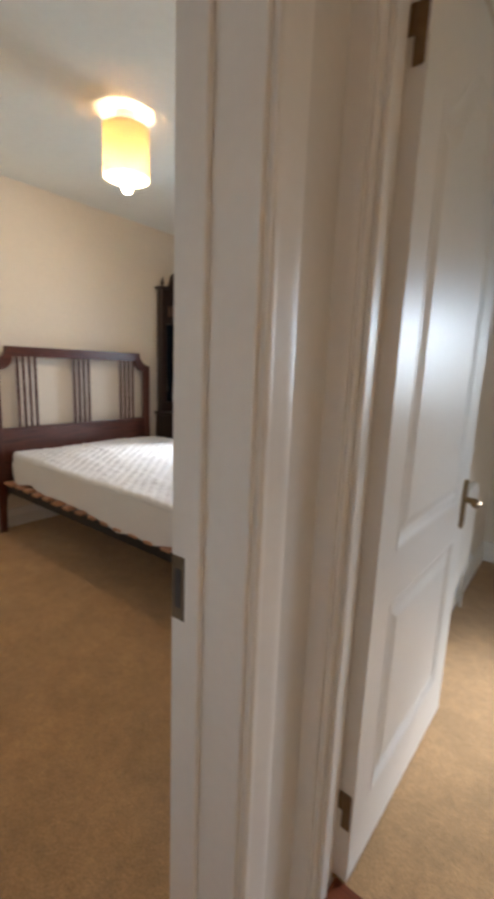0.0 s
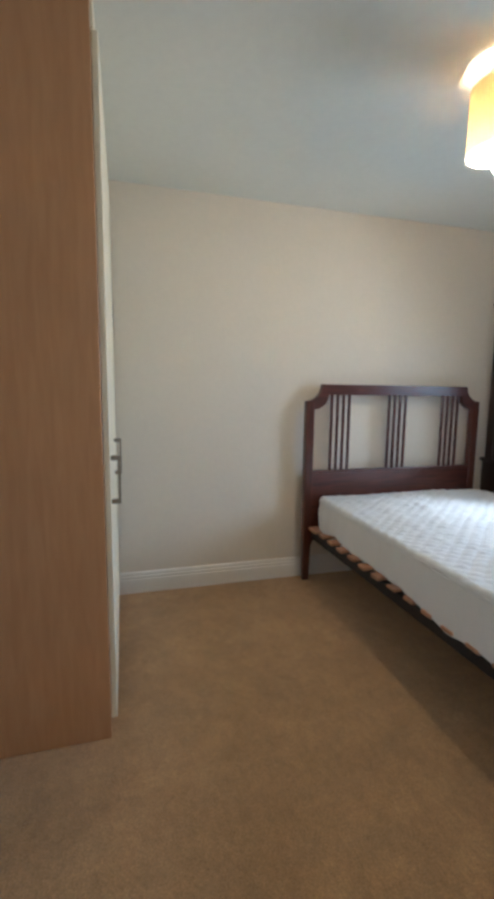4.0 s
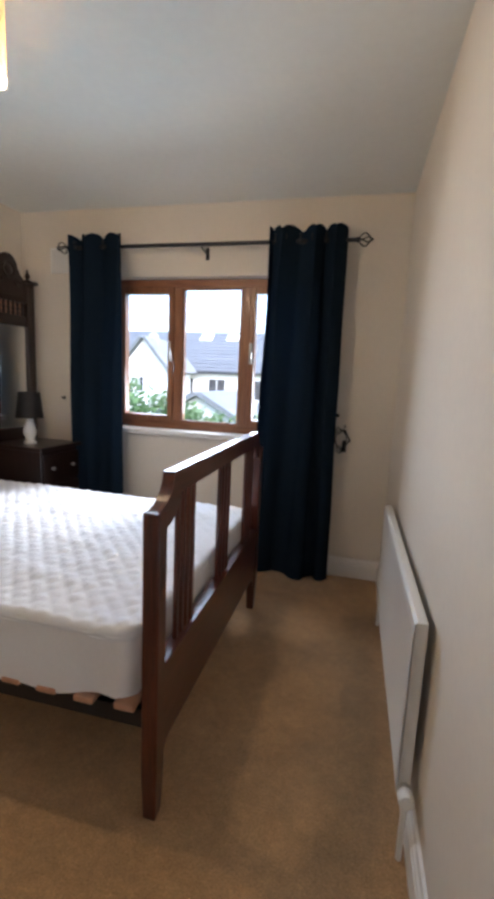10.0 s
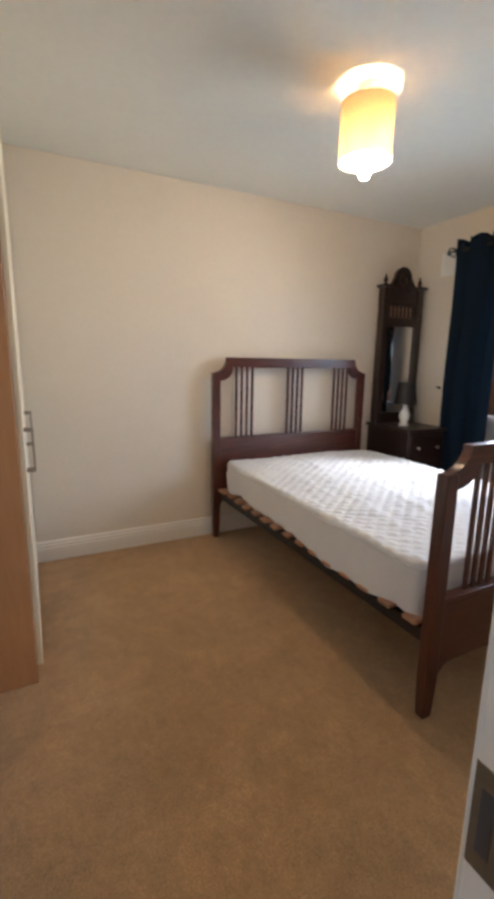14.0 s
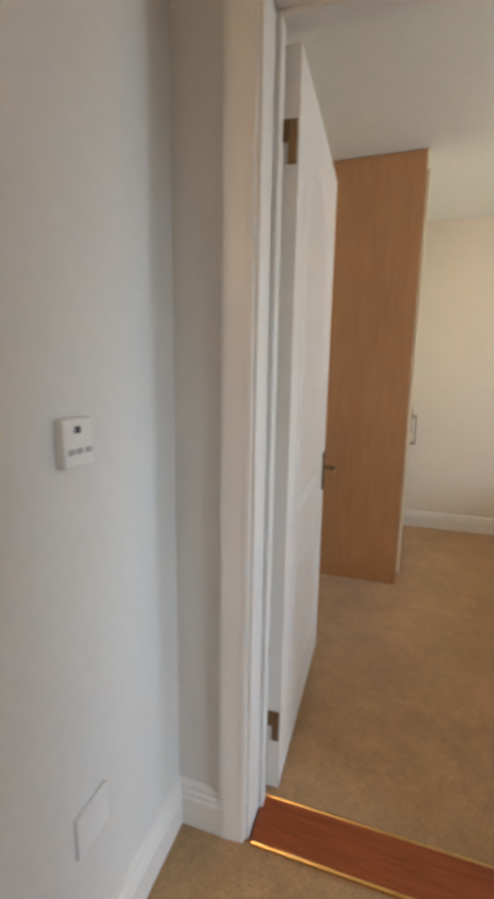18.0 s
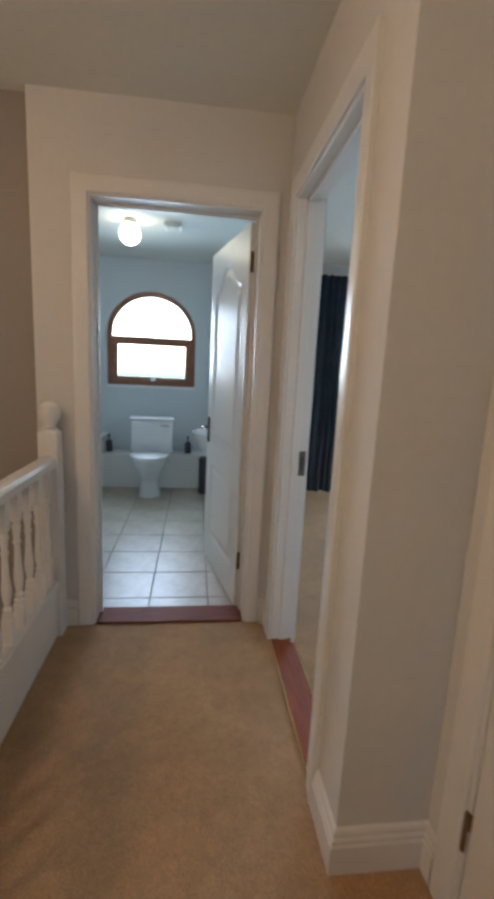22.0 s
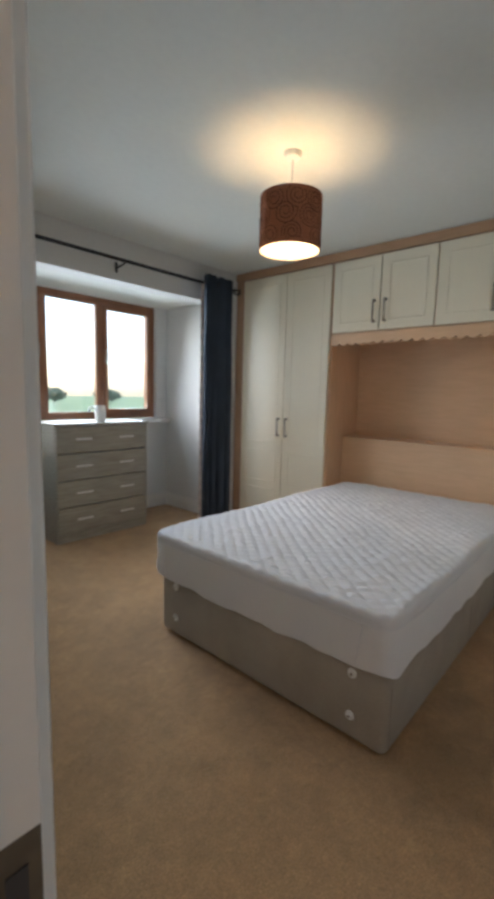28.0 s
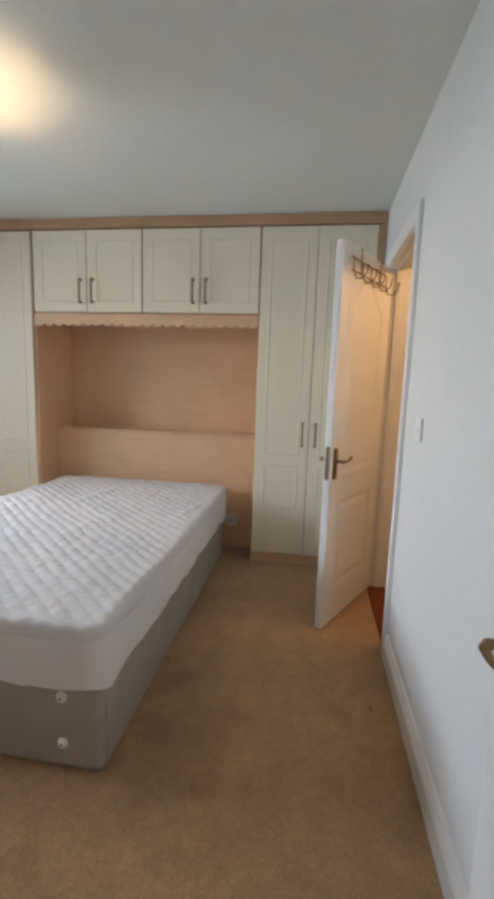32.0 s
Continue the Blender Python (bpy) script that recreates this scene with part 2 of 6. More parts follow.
GROUT = mat("dark_grout", (0.20, 0.19, 0.18), 0.9, bump=0.3)
MAHOG = wood("mahogany_polished", (0.040, 0.009, 0.006), (0.105, 0.024, 0.014), axis=2, rough=0.28, coat=0.45)
MAHOG_Y = wood("mahogany_polished_across", (0.040, 0.009, 0.006), (0.105, 0.024, 0.014), axis=1, rough=0.28, coat=0.45)
MAHOG_D = wood("dark_walnut", (0.010, 0.005, 0.004), (0.028, 0.012, 0.009), axis=2, rough=0.35, coat=0.4)
OAK = wood("oak_effect_board", (0.53, 0.285, 0.130), (0.59, 0.33, 0.16), axis=2, scale=5, stretch=9, rough=0.45, bump=0.02)
OAK_Y = wood("oak_effect_board_across", (0.54, 0.295, 0.135), (0.60, 0.34, 0.165), axis=1, scale=5, stretch=9, rough=0.45, bump=0.02)
BEECH = wood("beech_effect_board", (0.70, 0.455, 0.27), (0.76, 0.505, 0.31), axis=2, scale=5, stretch=9, rough=0.42, bump=0.02)
BEECH_Y = wood("beech_effect_board_across", (0.70, 0.455, 0.27), (0.76, 0.505, 0.31), axis=1, scale=5, stretch=9, rough=0.42, bump=0.02)
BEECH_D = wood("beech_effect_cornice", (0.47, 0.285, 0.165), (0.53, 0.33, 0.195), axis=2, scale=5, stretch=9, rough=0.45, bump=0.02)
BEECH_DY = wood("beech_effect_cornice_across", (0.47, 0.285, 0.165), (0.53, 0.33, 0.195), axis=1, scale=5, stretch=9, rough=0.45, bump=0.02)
HARDW = wood("red_brown_hardwood", (0.20, 0.075, 0.032), (0.33, 0.14, 0.06), axis=2, rough=0.4, coat=0.2)
HARDW_X = wood("red_brown_hardwood_across", (0.20, 0.075, 0.032), (0.33, 0.14, 0.06), axis=0, rough=0.4, coat=0.2)
THRESH = wood("dark_red_hardwood", (0.13, 0.030, 0.010), (0.21, 0.052, 0.016), axis=0, rough=0.6, spec=0.25)
THRESH_Y = wood("red_hardwood_along", (0.21, 0.050, 0.015), (0.33, 0.085, 0.024), axis=1, rough=0.6, spec=0.25)
CHESTW = wood("grey_oak_board", (0.31, 0.285, 0.225), (0.43, 0.40, 0.325), axis=0, scale=5, stretch=10, rough=0.5, bump=0.03)
CREAM = mat("cream_foil_door", (0.85, 0.77, 0.595), 0.45, var=0.02, fine_var=0.015)
BRASS = mat("antique_brass", (0.30, 0.20, 0.10), 0.35, metal=1.0, var=0.15, scale=20)
BRONZE = mat("dark_bronze", (0.13, 0.095, 0.065), 0.4, metal=1.0, var=0.15, scale=20)
AGED = mat("aged_steel_plate", (0.17, 0.135, 0.095), 0.45, metal=0.8, var=0.12, scale=30)
HINGE = mat("tarnished_brass_hinge", (0.24, 0.155, 0.085), 0.42, metal=0.9, var=0.15, scale=25)
NICKEL = mat("satin_nickel", (0.80, 0.79, 0.76), 0.45, metal=0.4, var=0.05, scale=30)
PEWTER = mat("dull_pewter", (0.33, 0.28, 0.22), 0.40, metal=1.0, var=0.1, scale=20)
GOLD = mat("polished_brass_strip", (0.70, 0.48, 0.20), 0.25, metal=1.0, var=0.1, scale=20)
CHROME = mat("brushed_steel", (0.50, 0.49, 0.46), 0.3, metal=1.0, var=0.06, scale=30)
IRON = mat("black_iron", (0.02, 0.02, 0.022), 0.45, metal=0.4, var=0.1, scale=20)
WHITEP = mat("white_plastic", (0.78, 0.78, 0.76), 0.35, var=0.02, fine_var=0.01)
GREYP = mat("grey_plastic", (0.42, 0.43, 0.42), 0.4, var=0.02)
DARKP = mat("dark_plastic", (0.04, 0.04, 0.045), 0.4, var=0.02)
RAD = mat("radiator_enamel", (0.78, 0.77, 0.74), 0.3, var=0.02, fine_var=0.01)
QUILT = mat("quilted_cotton", (0.71, 0.71, 0.72), 0.9, spec=0.15, var=0.02, scale=4, fine=220, fine_var=0.04, bump=0.25, bump_scale=330)
PLAINC = mat("plain_stretch_cotton", (0.76, 0.75, 0.745), 0.9, spec=0.15, var=0.02, scale=5, fine=180, fine_var=0.03, bump=0.12, bump_scale=300)
DIVAN = mat("beige_velour", (0.38, 0.335, 0.275), 0.85, spec=0.2, var=0.10, scale=5, fine=160, fine_var=0.08, bump=0.3, bump_scale=300)
SEAM = mat("velour_seam", (0.30, 0.265, 0.22), 0.9)
SLATW = mat("raw_pine_slat", (0.46, 0.245, 0.145), 0.7, var=0.14, scale=12, rnd=0.12)
CURT1 = shade_mat("navy_curtain_cloth", (0.020, 0.034, 0.055), 0.45)
CURT2 = mat("slate_blue_curtain_cloth", (0.055, 0.070, 0.095), 0.8, spec=0.2, var=0.15, scale=5, fine=120, fine_var=0.10, bump=0.3, bump_scale=300)
CURT2B = mat("striped_curtain_border", (0.50, 0.42, 0.38), 0.8, spec=0.2, var=0.2, scale=12, fine=90)
CERAM = mat("white_ceramic", (0.80, 0.80, 0.79), 0.12, var=0.02, fine_var=0.01)
MIRROR = mat("mirror_silver", (0.85, 0.86, 0.85), 0.02, metal=1.0, var=0.0, fine_var=0.0)
GLASS = glass_mat("window_glass")
SHADE1 = shade_mat("cream_pleated_shade", (0.93, 0.77, 0.54), 0.46)
SHADE2 = shade_mat("brown_faux_suede_shade", (0.62, 0.29, 0.17), 0.50)
SHADEIN = mat("white_shade_lining", (0.82, 0.78, 0.70), 0.8)
SHADEP = mat("dark_swirl_print", (0.17, 0.070, 0.042), 0.8)
GLOWB = glow_mat("lit_bulb", (1.0, 0.80, 0.52), 5)
GLOBE = glow_mat("lit_opal_globe", (1.0, 0.84, 0.56), 0.9)
RENDER_W = mat("white_house_render", (0.72, 0.72, 0.70), 0.9, var=0.05, scale=0.6)
SLATE = mat("grey_roof_slate", (0.15, 0.16, 0.17), 0.7, var=0.15, scale=1.0, rnd=0.12)
LEAF = mat("hedge_leaf", (0.09, 0.17, 0.055), 0.6, var=0.35, scale=3, fine=20, fine_var=0.2)
LEAF_FAR = mat("dull_far_leaf", (0.075, 0.11, 0.075), 0.7, var=0.3, scale=1.0, fine=6, fine_var=0.2)
GRASS = mat("meadow_grass", (0.11, 0.16, 0.06), 0.9, var=0.25, scale=0.2, fine=4, fine_var=0.2)
BRICKR = mat("grey_chimney_render", (0.42, 0.39, 0.36), 0.9, var=0.1)
BARK = mat("bark", (0.10, 0.075, 0.05), 0.9)
BLUEMAT = mat("turquoise_bath_mat", (0.10, 0.42, 0.40), 0.95, bump=0.5)


# ---- builders ----
def link_mesh(name, bm, material, smooth=False):
    me = bpy.data.meshes.new(name)
    bm.normal_update()
    bm.to_mesh(me)
    bm.free()
    for m in (material if isinstance(material, (list, tuple)) else [material]):
        me.materials.append(m)
    if smooth:
        for p in me.polygons:
            p.use_smooth = True
        me.set_sharp_from_angle(angle=radians(35))
    return new(name, me)


def part(name, bm, material, parent, label="", smooth=False):
    ob = link_mesh(name, bm, material, smooth)
    ob.parent = parent
    return tagged(ob, label) if label else ob


def structure(name, bm, material, label, category, smooth=False):
    return tagged(link_mesh(name, bm, material, smooth), label, category, kind="structure")


def thing(name, m, label, category, group=""):
    e = new(name)
    e.empty_display_size = 0.1
    e.matrix_world = m
    return tagged(e, label, category, group)


def box(lo, hi, bev=0.0, seg=1):
    bm = bmesh.new()
    bmesh.ops.create_cube(bm, size=1.0)
    for v in bm.verts:
        v.co = [lo[k] + (v.co[k] + 0.5) * (hi[k] - lo[k]) for k in range(3)]
    if bev:
        bmesh.ops.bevel(bm, geom=bm.edges[:], offset=bev, segments=seg, affect="EDGES", profile=0.5)
    return bm


def join(*bms):
    out = bmesh.new()
    for b in bms:
        me = bpy.data.meshes.new("tmp")
        b.to_mesh(me)
        b.free()
        out.from_mesh(me)
        bpy.data.meshes.remove(me)
    return out


def moved(bm, m):
    bm.transform(m)
    return bm


def poly_prism(pts, m, depth):
    """A flat outline (u, v), extruded along w, set in the world by m."""
    bm = bmesh.new()
    a = [bm.verts.new((u, v, 0)) for u, v in pts]
    b = [bm.verts.new((u, v, depth)) for u, v in pts]
    k = len(pts)
    bm.faces.new(a[::-1])
    bm.faces.new(b)
    for i in range(k):
        bm.faces.new((a[i], a[(i + 1) % k], b[(i + 1) % k], b[i]))
    bm.transform(m)
    bmesh.ops.recalc_face_normals(bm, faces=bm.faces[:])
    return bm


def lathe(profile, seg=24, cap=True):
    bm = bmesh.new()
    rings = []
    for r, z in profile:
        rings.append([bm.verts.new((r * math.cos(2 * math.pi * i / seg), r * math.sin(2 * math.pi * i / seg), z)) for i in range(seg)])
    for a, b in zip(rings, rings[1:]):
        for i in range(seg):
            bm.faces.new((a[i], a[(i + 1) % seg], b[(i + 1) % seg], b[i]))
    if cap:
        if profile[0][0] > 1e-4:
            bm.faces.new(rings[0][::-1])
        if profile[-1][0] > 1e-4:
            bm.faces.new(rings[-1])
    bmesh.ops.remove_doubles(bm, verts=bm.verts[:], dist=1e-5)
    bmesh.ops.recalc_face_normals(bm, faces=bm.faces[:])
    return bm


def tube(points, r, seg=8, closed=False):
    """A round bar along a line of points."""
    bm = bmesh.new()
    pts = [Vector(p) for p in points]
    n = len(pts)
    rings = []
    up = None
    for i, p in enumerate(pts):
        a = pts[(i - 1) % n] if (closed or i) else p
        b = pts[(i + 1) % n] if (closed or i < n - 1) else p
        t = (b - a).normalized()
        if up is None:
            up = t.orthogonal().normalized()
        up = (up - t * up.dot(t)).normalized()
        side = t.cross(up)
        rr = r[i] if isinstance(r, (list, tuple)) else r
        rings.append([bm.verts.new(p + rr * (math.cos(2 * math.pi * k / seg) * up + math.sin(2 * math.pi * k / seg) * side)) for k in range(seg)])
    pairs = list(zip(rings, rings[1:])) + ([(rings[-1], rings[0])] if closed else [])
    for a, b in pairs:
        for k in range(seg):
            bm.faces.new((a[k], a[(k + 1) % seg], b[(k + 1) % seg], b[k]))
    if not closed:
        bm.faces.new(rings[0][::-1])
        bm.faces.new(rings[-1])
    bmesh.ops.recalc_face_normals(bm, faces=bm.faces[:])
    return bm


def sweep(profile, path, m, closed=False):
    """A mitred moulding: profile of (outward offset, height) along a flat path (u, v), set in the world by m. Outward is to the left of the path."""
    bm = bmesh.new()
    n = len(path)
    P = [Vector((u, v)) for u, v in path]
    rings = []
    for i in range(n):
        da = (P[i] - P[(i - 1) % n]).normalized() if (closed or i) else None
        db = (P[(i + 1) % n] - P[i]).normalized() if (closed or i < n - 1) else None
        da, db = da or db, db or da
        na, nb = Vector((-da.y, da.x)), Vector((-db.y, db.x))
        nn = (na + nb) / max(0.2, 1 + na.dot(nb))
        rings.append([bm.verts.new((*(P[i] + nn * o), h)) for o, h in profile])
    k = len(profile)
    pairs = [(i, (i + 1) % n) for i in range(n if closed else n - 1)]
    for a, b in pairs:
        for j in range(k):
            bm.faces.new((rings[a][j], rings[a][(j + 1) % k], rings[b][(j + 1) % k], rings[b][j]))
    if not closed:
        bm.faces.new(rings[0][::-1])
        bm.faces.new(rings[-1])
    bm.transform(m)
    bmesh.ops.recalc_face_normals(bm, faces=bm.faces[:])
    return bm


def plane_m(origin, u, v):
    """A frame of axes from an origin and two directions."""
    u, v = Vector(u), Vector(v)
    w = u.cross(v)
    return Matrix(((u.x, v.x, w.x, origin[0]), (u.y, v.y, w.y, origin[1]), (u.z, v.z, w.z, origin[2]), (0, 0, 0, 1)))


def wall_bm(axis, p0, p1, a0, a1, z0, z1, holes=()):
    """A wall between the planes p0 and p1 across the axis, from a0 to a1 along, with holes (a, b, low, high)."""
    cuts = sorted({a0, a1, *[h[0] for h in holes], *[h[1] for h in holes]})
    parts = []
    for a, b in zip(cuts, cuts[1:]):
        mid = (a + b) / 2
        spans = [(z0, z1)]
        for ha, hb, hl, hh in holes:
            if ha <= mid <= hb:
                spans = [(s, e) for lo, hi in spans for s, e in ((lo, min(hi, hl)), (max(lo, hh), hi)) if e - s > 1e-4]
        for s, e in spans:
            lo, hi = ((p0, a, s), (p1, b, e)) if axis == "x" else ((a, p0, s), (b, p1, e))
            parts.append(box(lo, hi))
    bm = join(*parts)
    bmesh.ops.remove_doubles(bm, verts=bm.verts[:], dist=1e-5)
    return bm


# ---- structure ----
DOOR_H = 2.0
structure("wall_west", wall_bm("x", -2.72, -2.56, -4.77, 4.06, 0, H2), WALL, "cream painted plaster wall behind the bed", "wall")
structure("wall_north", wall_bm("y", 3.82, 4.06, -2.56, 2.72, -2.6, H, [(-1.86, -0.36, 0.88, 1.94), (1.1, 2.1, 0.9, 2.0)]), WALL, "cream painted outer wall with a window opening", "wall")
structure("wall_south_1", wall_bm("y", 0.0, 0.13, -2.56, 0.13, 0, H), WALL, "cream painted partition wall behind the wardrobe", "wall")
structure("wall_east_1", wall_bm("x", 0.13, 0.295, 0.0, 1.40, 0, H, [(0.295, 1.145, 0, DOOR_H + 0.03)]), WALL2, "pale painted partition wall with a doorway", "wall")
structure("wall_box_room_west", wall_bm("x", 0.13, 0.25, 1.40, 3.82, 0, H), WALL, "cream painted partition wall behind the radiators", "wall")
structure("wall_alcove", wall_bm("y", 0.0, 0.118, 0.295, 0.935, 0, H), WALL2, "pale painted wall with the room thermostat", "wall")
structure("wall_cupboard", wall_bm("x", 0.815, 0.935, -0.84, 0.0, 0, H, [(-0.725, -0.115, 0, DOOR_H - 0.03)]), WALL2, "pale painted wall with a narrow cupboard door", "wall")
structure("wall_stub", join(wall_bm("y", -1.06, -0.945, -2.56, 0.815, 0, H2, [(-1.82, -1.06, 0, DOOR_H + 0.03)]), box((0.815, -1.06, 0), (1.19, -0.84, H2))), WALL2, "pale painted wall between bedroom and small bathroom", "wall")
structure("wall_east_2", wall_bm("x", 1.08, 1.19, -4.85, -1.06, 0, H2, [(-1.87, -1.06, 0, DOOR_H + 0.03)]), WALL2, "pale painted landing wall with a bedroom doorway", "wall")
structure("wall_landing_south", wall_bm("y", -2.15, -2.02, 1.19, 2.305, 0, H, [(1.285, 2.085, 0, DOOR_H + 0.03)]), WALL2, "pale painted wall with the bathroom doorway", "wall")
structure("wall_stair_south", wall_bm("y", -2.15, -2.08, 2.305, 3.25, -2.6, H), WALLS, "dark-toned wall above the stairs", "wall")
structure("wall_stair_east", wall_bm("x", 3.25, 3.37, -5.0, 1.43, -2.6, H), WALL2, "pale painted outer stair wall", "wall")
structure("wall_landing_north", wall_bm("y", 1.345, 1.45, 0.25, 3.25, -2.6, H, [(0.313, 1.130, 0, DOOR_H + 0.03)]), WALL2, "pale painted wall with an open doorway", "wall")
structure("wall_box_room_east", wall_bm("x", 2.6, 2.72, 1.43, 3.82, 0, H), WALL, "cream painted wall of the box room", "wall")
structure("wall_south_2", wall_bm("y", -4.77, -4.62, -2.56, 1.08, 0, H2, [(-1.83, 0.30, 0, 2.09)]), WALL2, "pale painted wall with a deep window bay", "wall")
structure("wall_bay_west", wall_bm("x", -1.97, -1.83, -5.62, -4.77, 0, 2.2), WALL2, "pale painted side of the window bay", "wall")
structure("wall_bay_east", wall_bm("x", 0.30, 0.44, -5.62, -4.77, 0, 2.2), WALL2, "pale painted side of the window bay", "wall")
structure("wall_bay_south", wall_bm("y", -5.62, -5.46, -1.83, 0.30, 0, 2.2, [(-1.69, 0.16, 0.96, 2.13)]), WALL2, "pale painted wall under the bay window", "wall")
structure("ceiling_bay", box((-1.83, -5.46, 2.13), (0.30, -4.77, 2.2)), CEIL, "white painted soffit over the window bay", "ceiling")
structure("ceiling", join(box((-2.72, -0.95, H), (3.37, 4.06, H + 0.17)), box((1.13, -5.0, H), (3.37, -0.95, H + 0.17))), CEIL, "white painted plaster ceiling", "ceiling")

structure("ceiling_2", box((-2.72, -4.77, H2), (1.13, -0.95, H2 + 0.12)), CEIL, "white painted plaster ceiling of the second bedroom", "ceiling")

# bathroom wall round the arched window
WX, WHALF, WSILL, WSPRING = 2.075, 0.47, 1.07, 1.63


def arch_line(cx, half, spring, rise, n=20):
    return [(cx + half * math.cos(math.pi * i / n), spring + rise * math.sin(math.pi * i / n)) for i in range(n + 1)]


front = plane_m((0, -4.85, 0), (1, 0, 0), (0, 0, 1))
arc = arch_line(WX, WHALF, WSPRING, 0.44)
right_half = [(WX, WSPRING + 0.44), *arc[:11][::-1][1:], (WX + WHALF, WSILL), (3.25, WSILL), (3.25, H), (WX, H)]
left_half = [(WX, WSPRING + 0.44), (WX, H), (1.19, H), (1.19, WSILL), (WX - WHALF, WSILL), *arc[10:][::-1][:-1]]
bath_wall = join(poly_prism(right_half, front, 0.15), poly_prism(left_half, front, 0.15), box((1.19, -5.0, 0), (3.25, -4.85, WSILL)))
structure("wall_bath_south", bath_wall, WALLB, "blue-grey bathroom wall with an arched window opening", "wall")
structure("wall_bath_lining_east", box((3.235, -4.85, 0), (3.249, -2.15, H)), WALLB, "blue-grey bathroom side wall", "wall")
structure("wall_bath_lining_west", wall_bm("x", 1.191, 1.205, -4.85, -2.15, 0, H), WALLB, "blue-grey bathroom side wall", "wall")
structure("wall_bath_lining_north", wall_bm("y", -2.165, -2.151, 1.205, 3.235, 0, H, [(1.285, 2.085, 0, DOOR_H + 0.03)]), WALLB, "blue-grey bathroom wall beside the door", "wall")

# floors
structure("floor_slab", join(box((-2.72, -5.62, -0.30), (1.07, 4.06, -0.03)), box((1.07, -2.15, -0.30), (2.25, 4.06, -0.03)), box((1.07, -5.0, -0.30), (3.25, -2.15, -0.03))), CEIL, "plain floor slab under the carpets", "floor")
structure("floor_bedroom_1", join(box((-2.56, 0.13, -0.03), (0.13, 3.82, 0)), box((0.13, 0.33, -0.03), (0.165, 1.11, 0))), CARPET, "tan cut-pile bedroom carpet", "carpet")
structure("floor_landing", join(box((0.295, 0.118, -0.03), (2.22, 1.345, 0)), box((0.935, -0.84, -0.03), (2.22, 0.118, 0)), box((1.19, -2.02, -0.03), (2.22, -0.84, 0))), CARPET, "tan cut-pile landing carpet", "carpet")
structure("floor_box_room", box((0.25, 1.45, -0.03), (2.6, 3.82, 0)), CARPET, "tan cut-pile carpet of the box room", "carpet")
structure("floor_bedroom_2", join(box((-2.56, -4.62, -0.03), (1.08, -1.06, 0)), box((-1.83, -5.46, -0.03), (0.30, -4.62, 0))), CARPET_PATCHY, "tan cut-pile bedroom carpet with dark patches", "carpet")
structure("floor_ensuite", box((-2.56, -0.945, -0.03), (0.815, 0.0, 0)), TILE, "pale floor of the small bathroom", "floor")
structure("floor_hall", box((2.20, -2.08, -2.7), (3.25, 1.31, -2.6)), CARPET, "carpeted hall floor at the foot of the stairs", "floor")
structure("wall_stair_west", box((2.21, -2.02, -2.6), (2.25, 1.31, -0.30)), WALL2, "pale painted wall under the landing", "wall")
bath_floor = structure("floor_bathroom", box((1.205, -4.85, -0.03), (3.235, -2.165, -0.006)), GROUT, "grout bed under cream ceramic floor tiles", "floor")

# thresholds
for n, lo, hi, mm in (("threshold_1", (0.165, 0.33, -0.02), (0.305, 1.11, 0.012), THRESH_Y), ("threshold_2", (1.08, -1.84, -0.02), (1.19, -1.09, 0.012), THRESH_Y),
                      ("threshold_3", (1.315, -2.155, -0.02), (2.055, -2.007, 0.012), THRESH), ("threshold_4", (-1.79, -1.06, -0.02), (-1.09, -0.945, 0.012), THRESH),
                      ("threshold_5", (0.855, -0.69, -0.02), (0.968, -0.15, 0.012), THRESH_Y), ("threshold_6", (0.35, 1.345, -0.02), (1.10, 1.45, 0.012), THRESH)):
    structure(n, box(lo, hi, 0.004), mm, "dark red hardwood door threshold", "threshold")
for n, lo, hi in (("trim_strip_1", (0.301, 0.335, 0.0), (0.310, 1.105, 0.015)), ("trim_strip_2", (0.160, 0.335, 0.0), (0.169, 1.105, 0.015)),
                  ("trim_strip_3", (1.187, -1.835, 0.0), (1.196, -1.095, 0.015)), ("trim_strip_4", (1.074, -1.835, 0.0), (1.083, -1.095, 0.015))):
    structure(n, box(lo, hi, 0.003), GOLD, "brass carpet edging strip", "trim")

# skirting boards
SKP = [(0.0, 0.0), (0.018, 0.0), (0.018, 0.085), (0.013, 0.090), (0.016, 0.097), (0.016, 0.104), (0.010, 0.110), (0.012, 0.118), (0.008, 0.128), (0.0, 0.132)]
FLAT = plane_m((0, 0, 0), (1, 0, 0), (0, 1, 0))


def skirting(name, path):
    structure(name, sweep(SKP, path, FLAT), SKIRT, "white painted moulded skirting board", "baseboard")


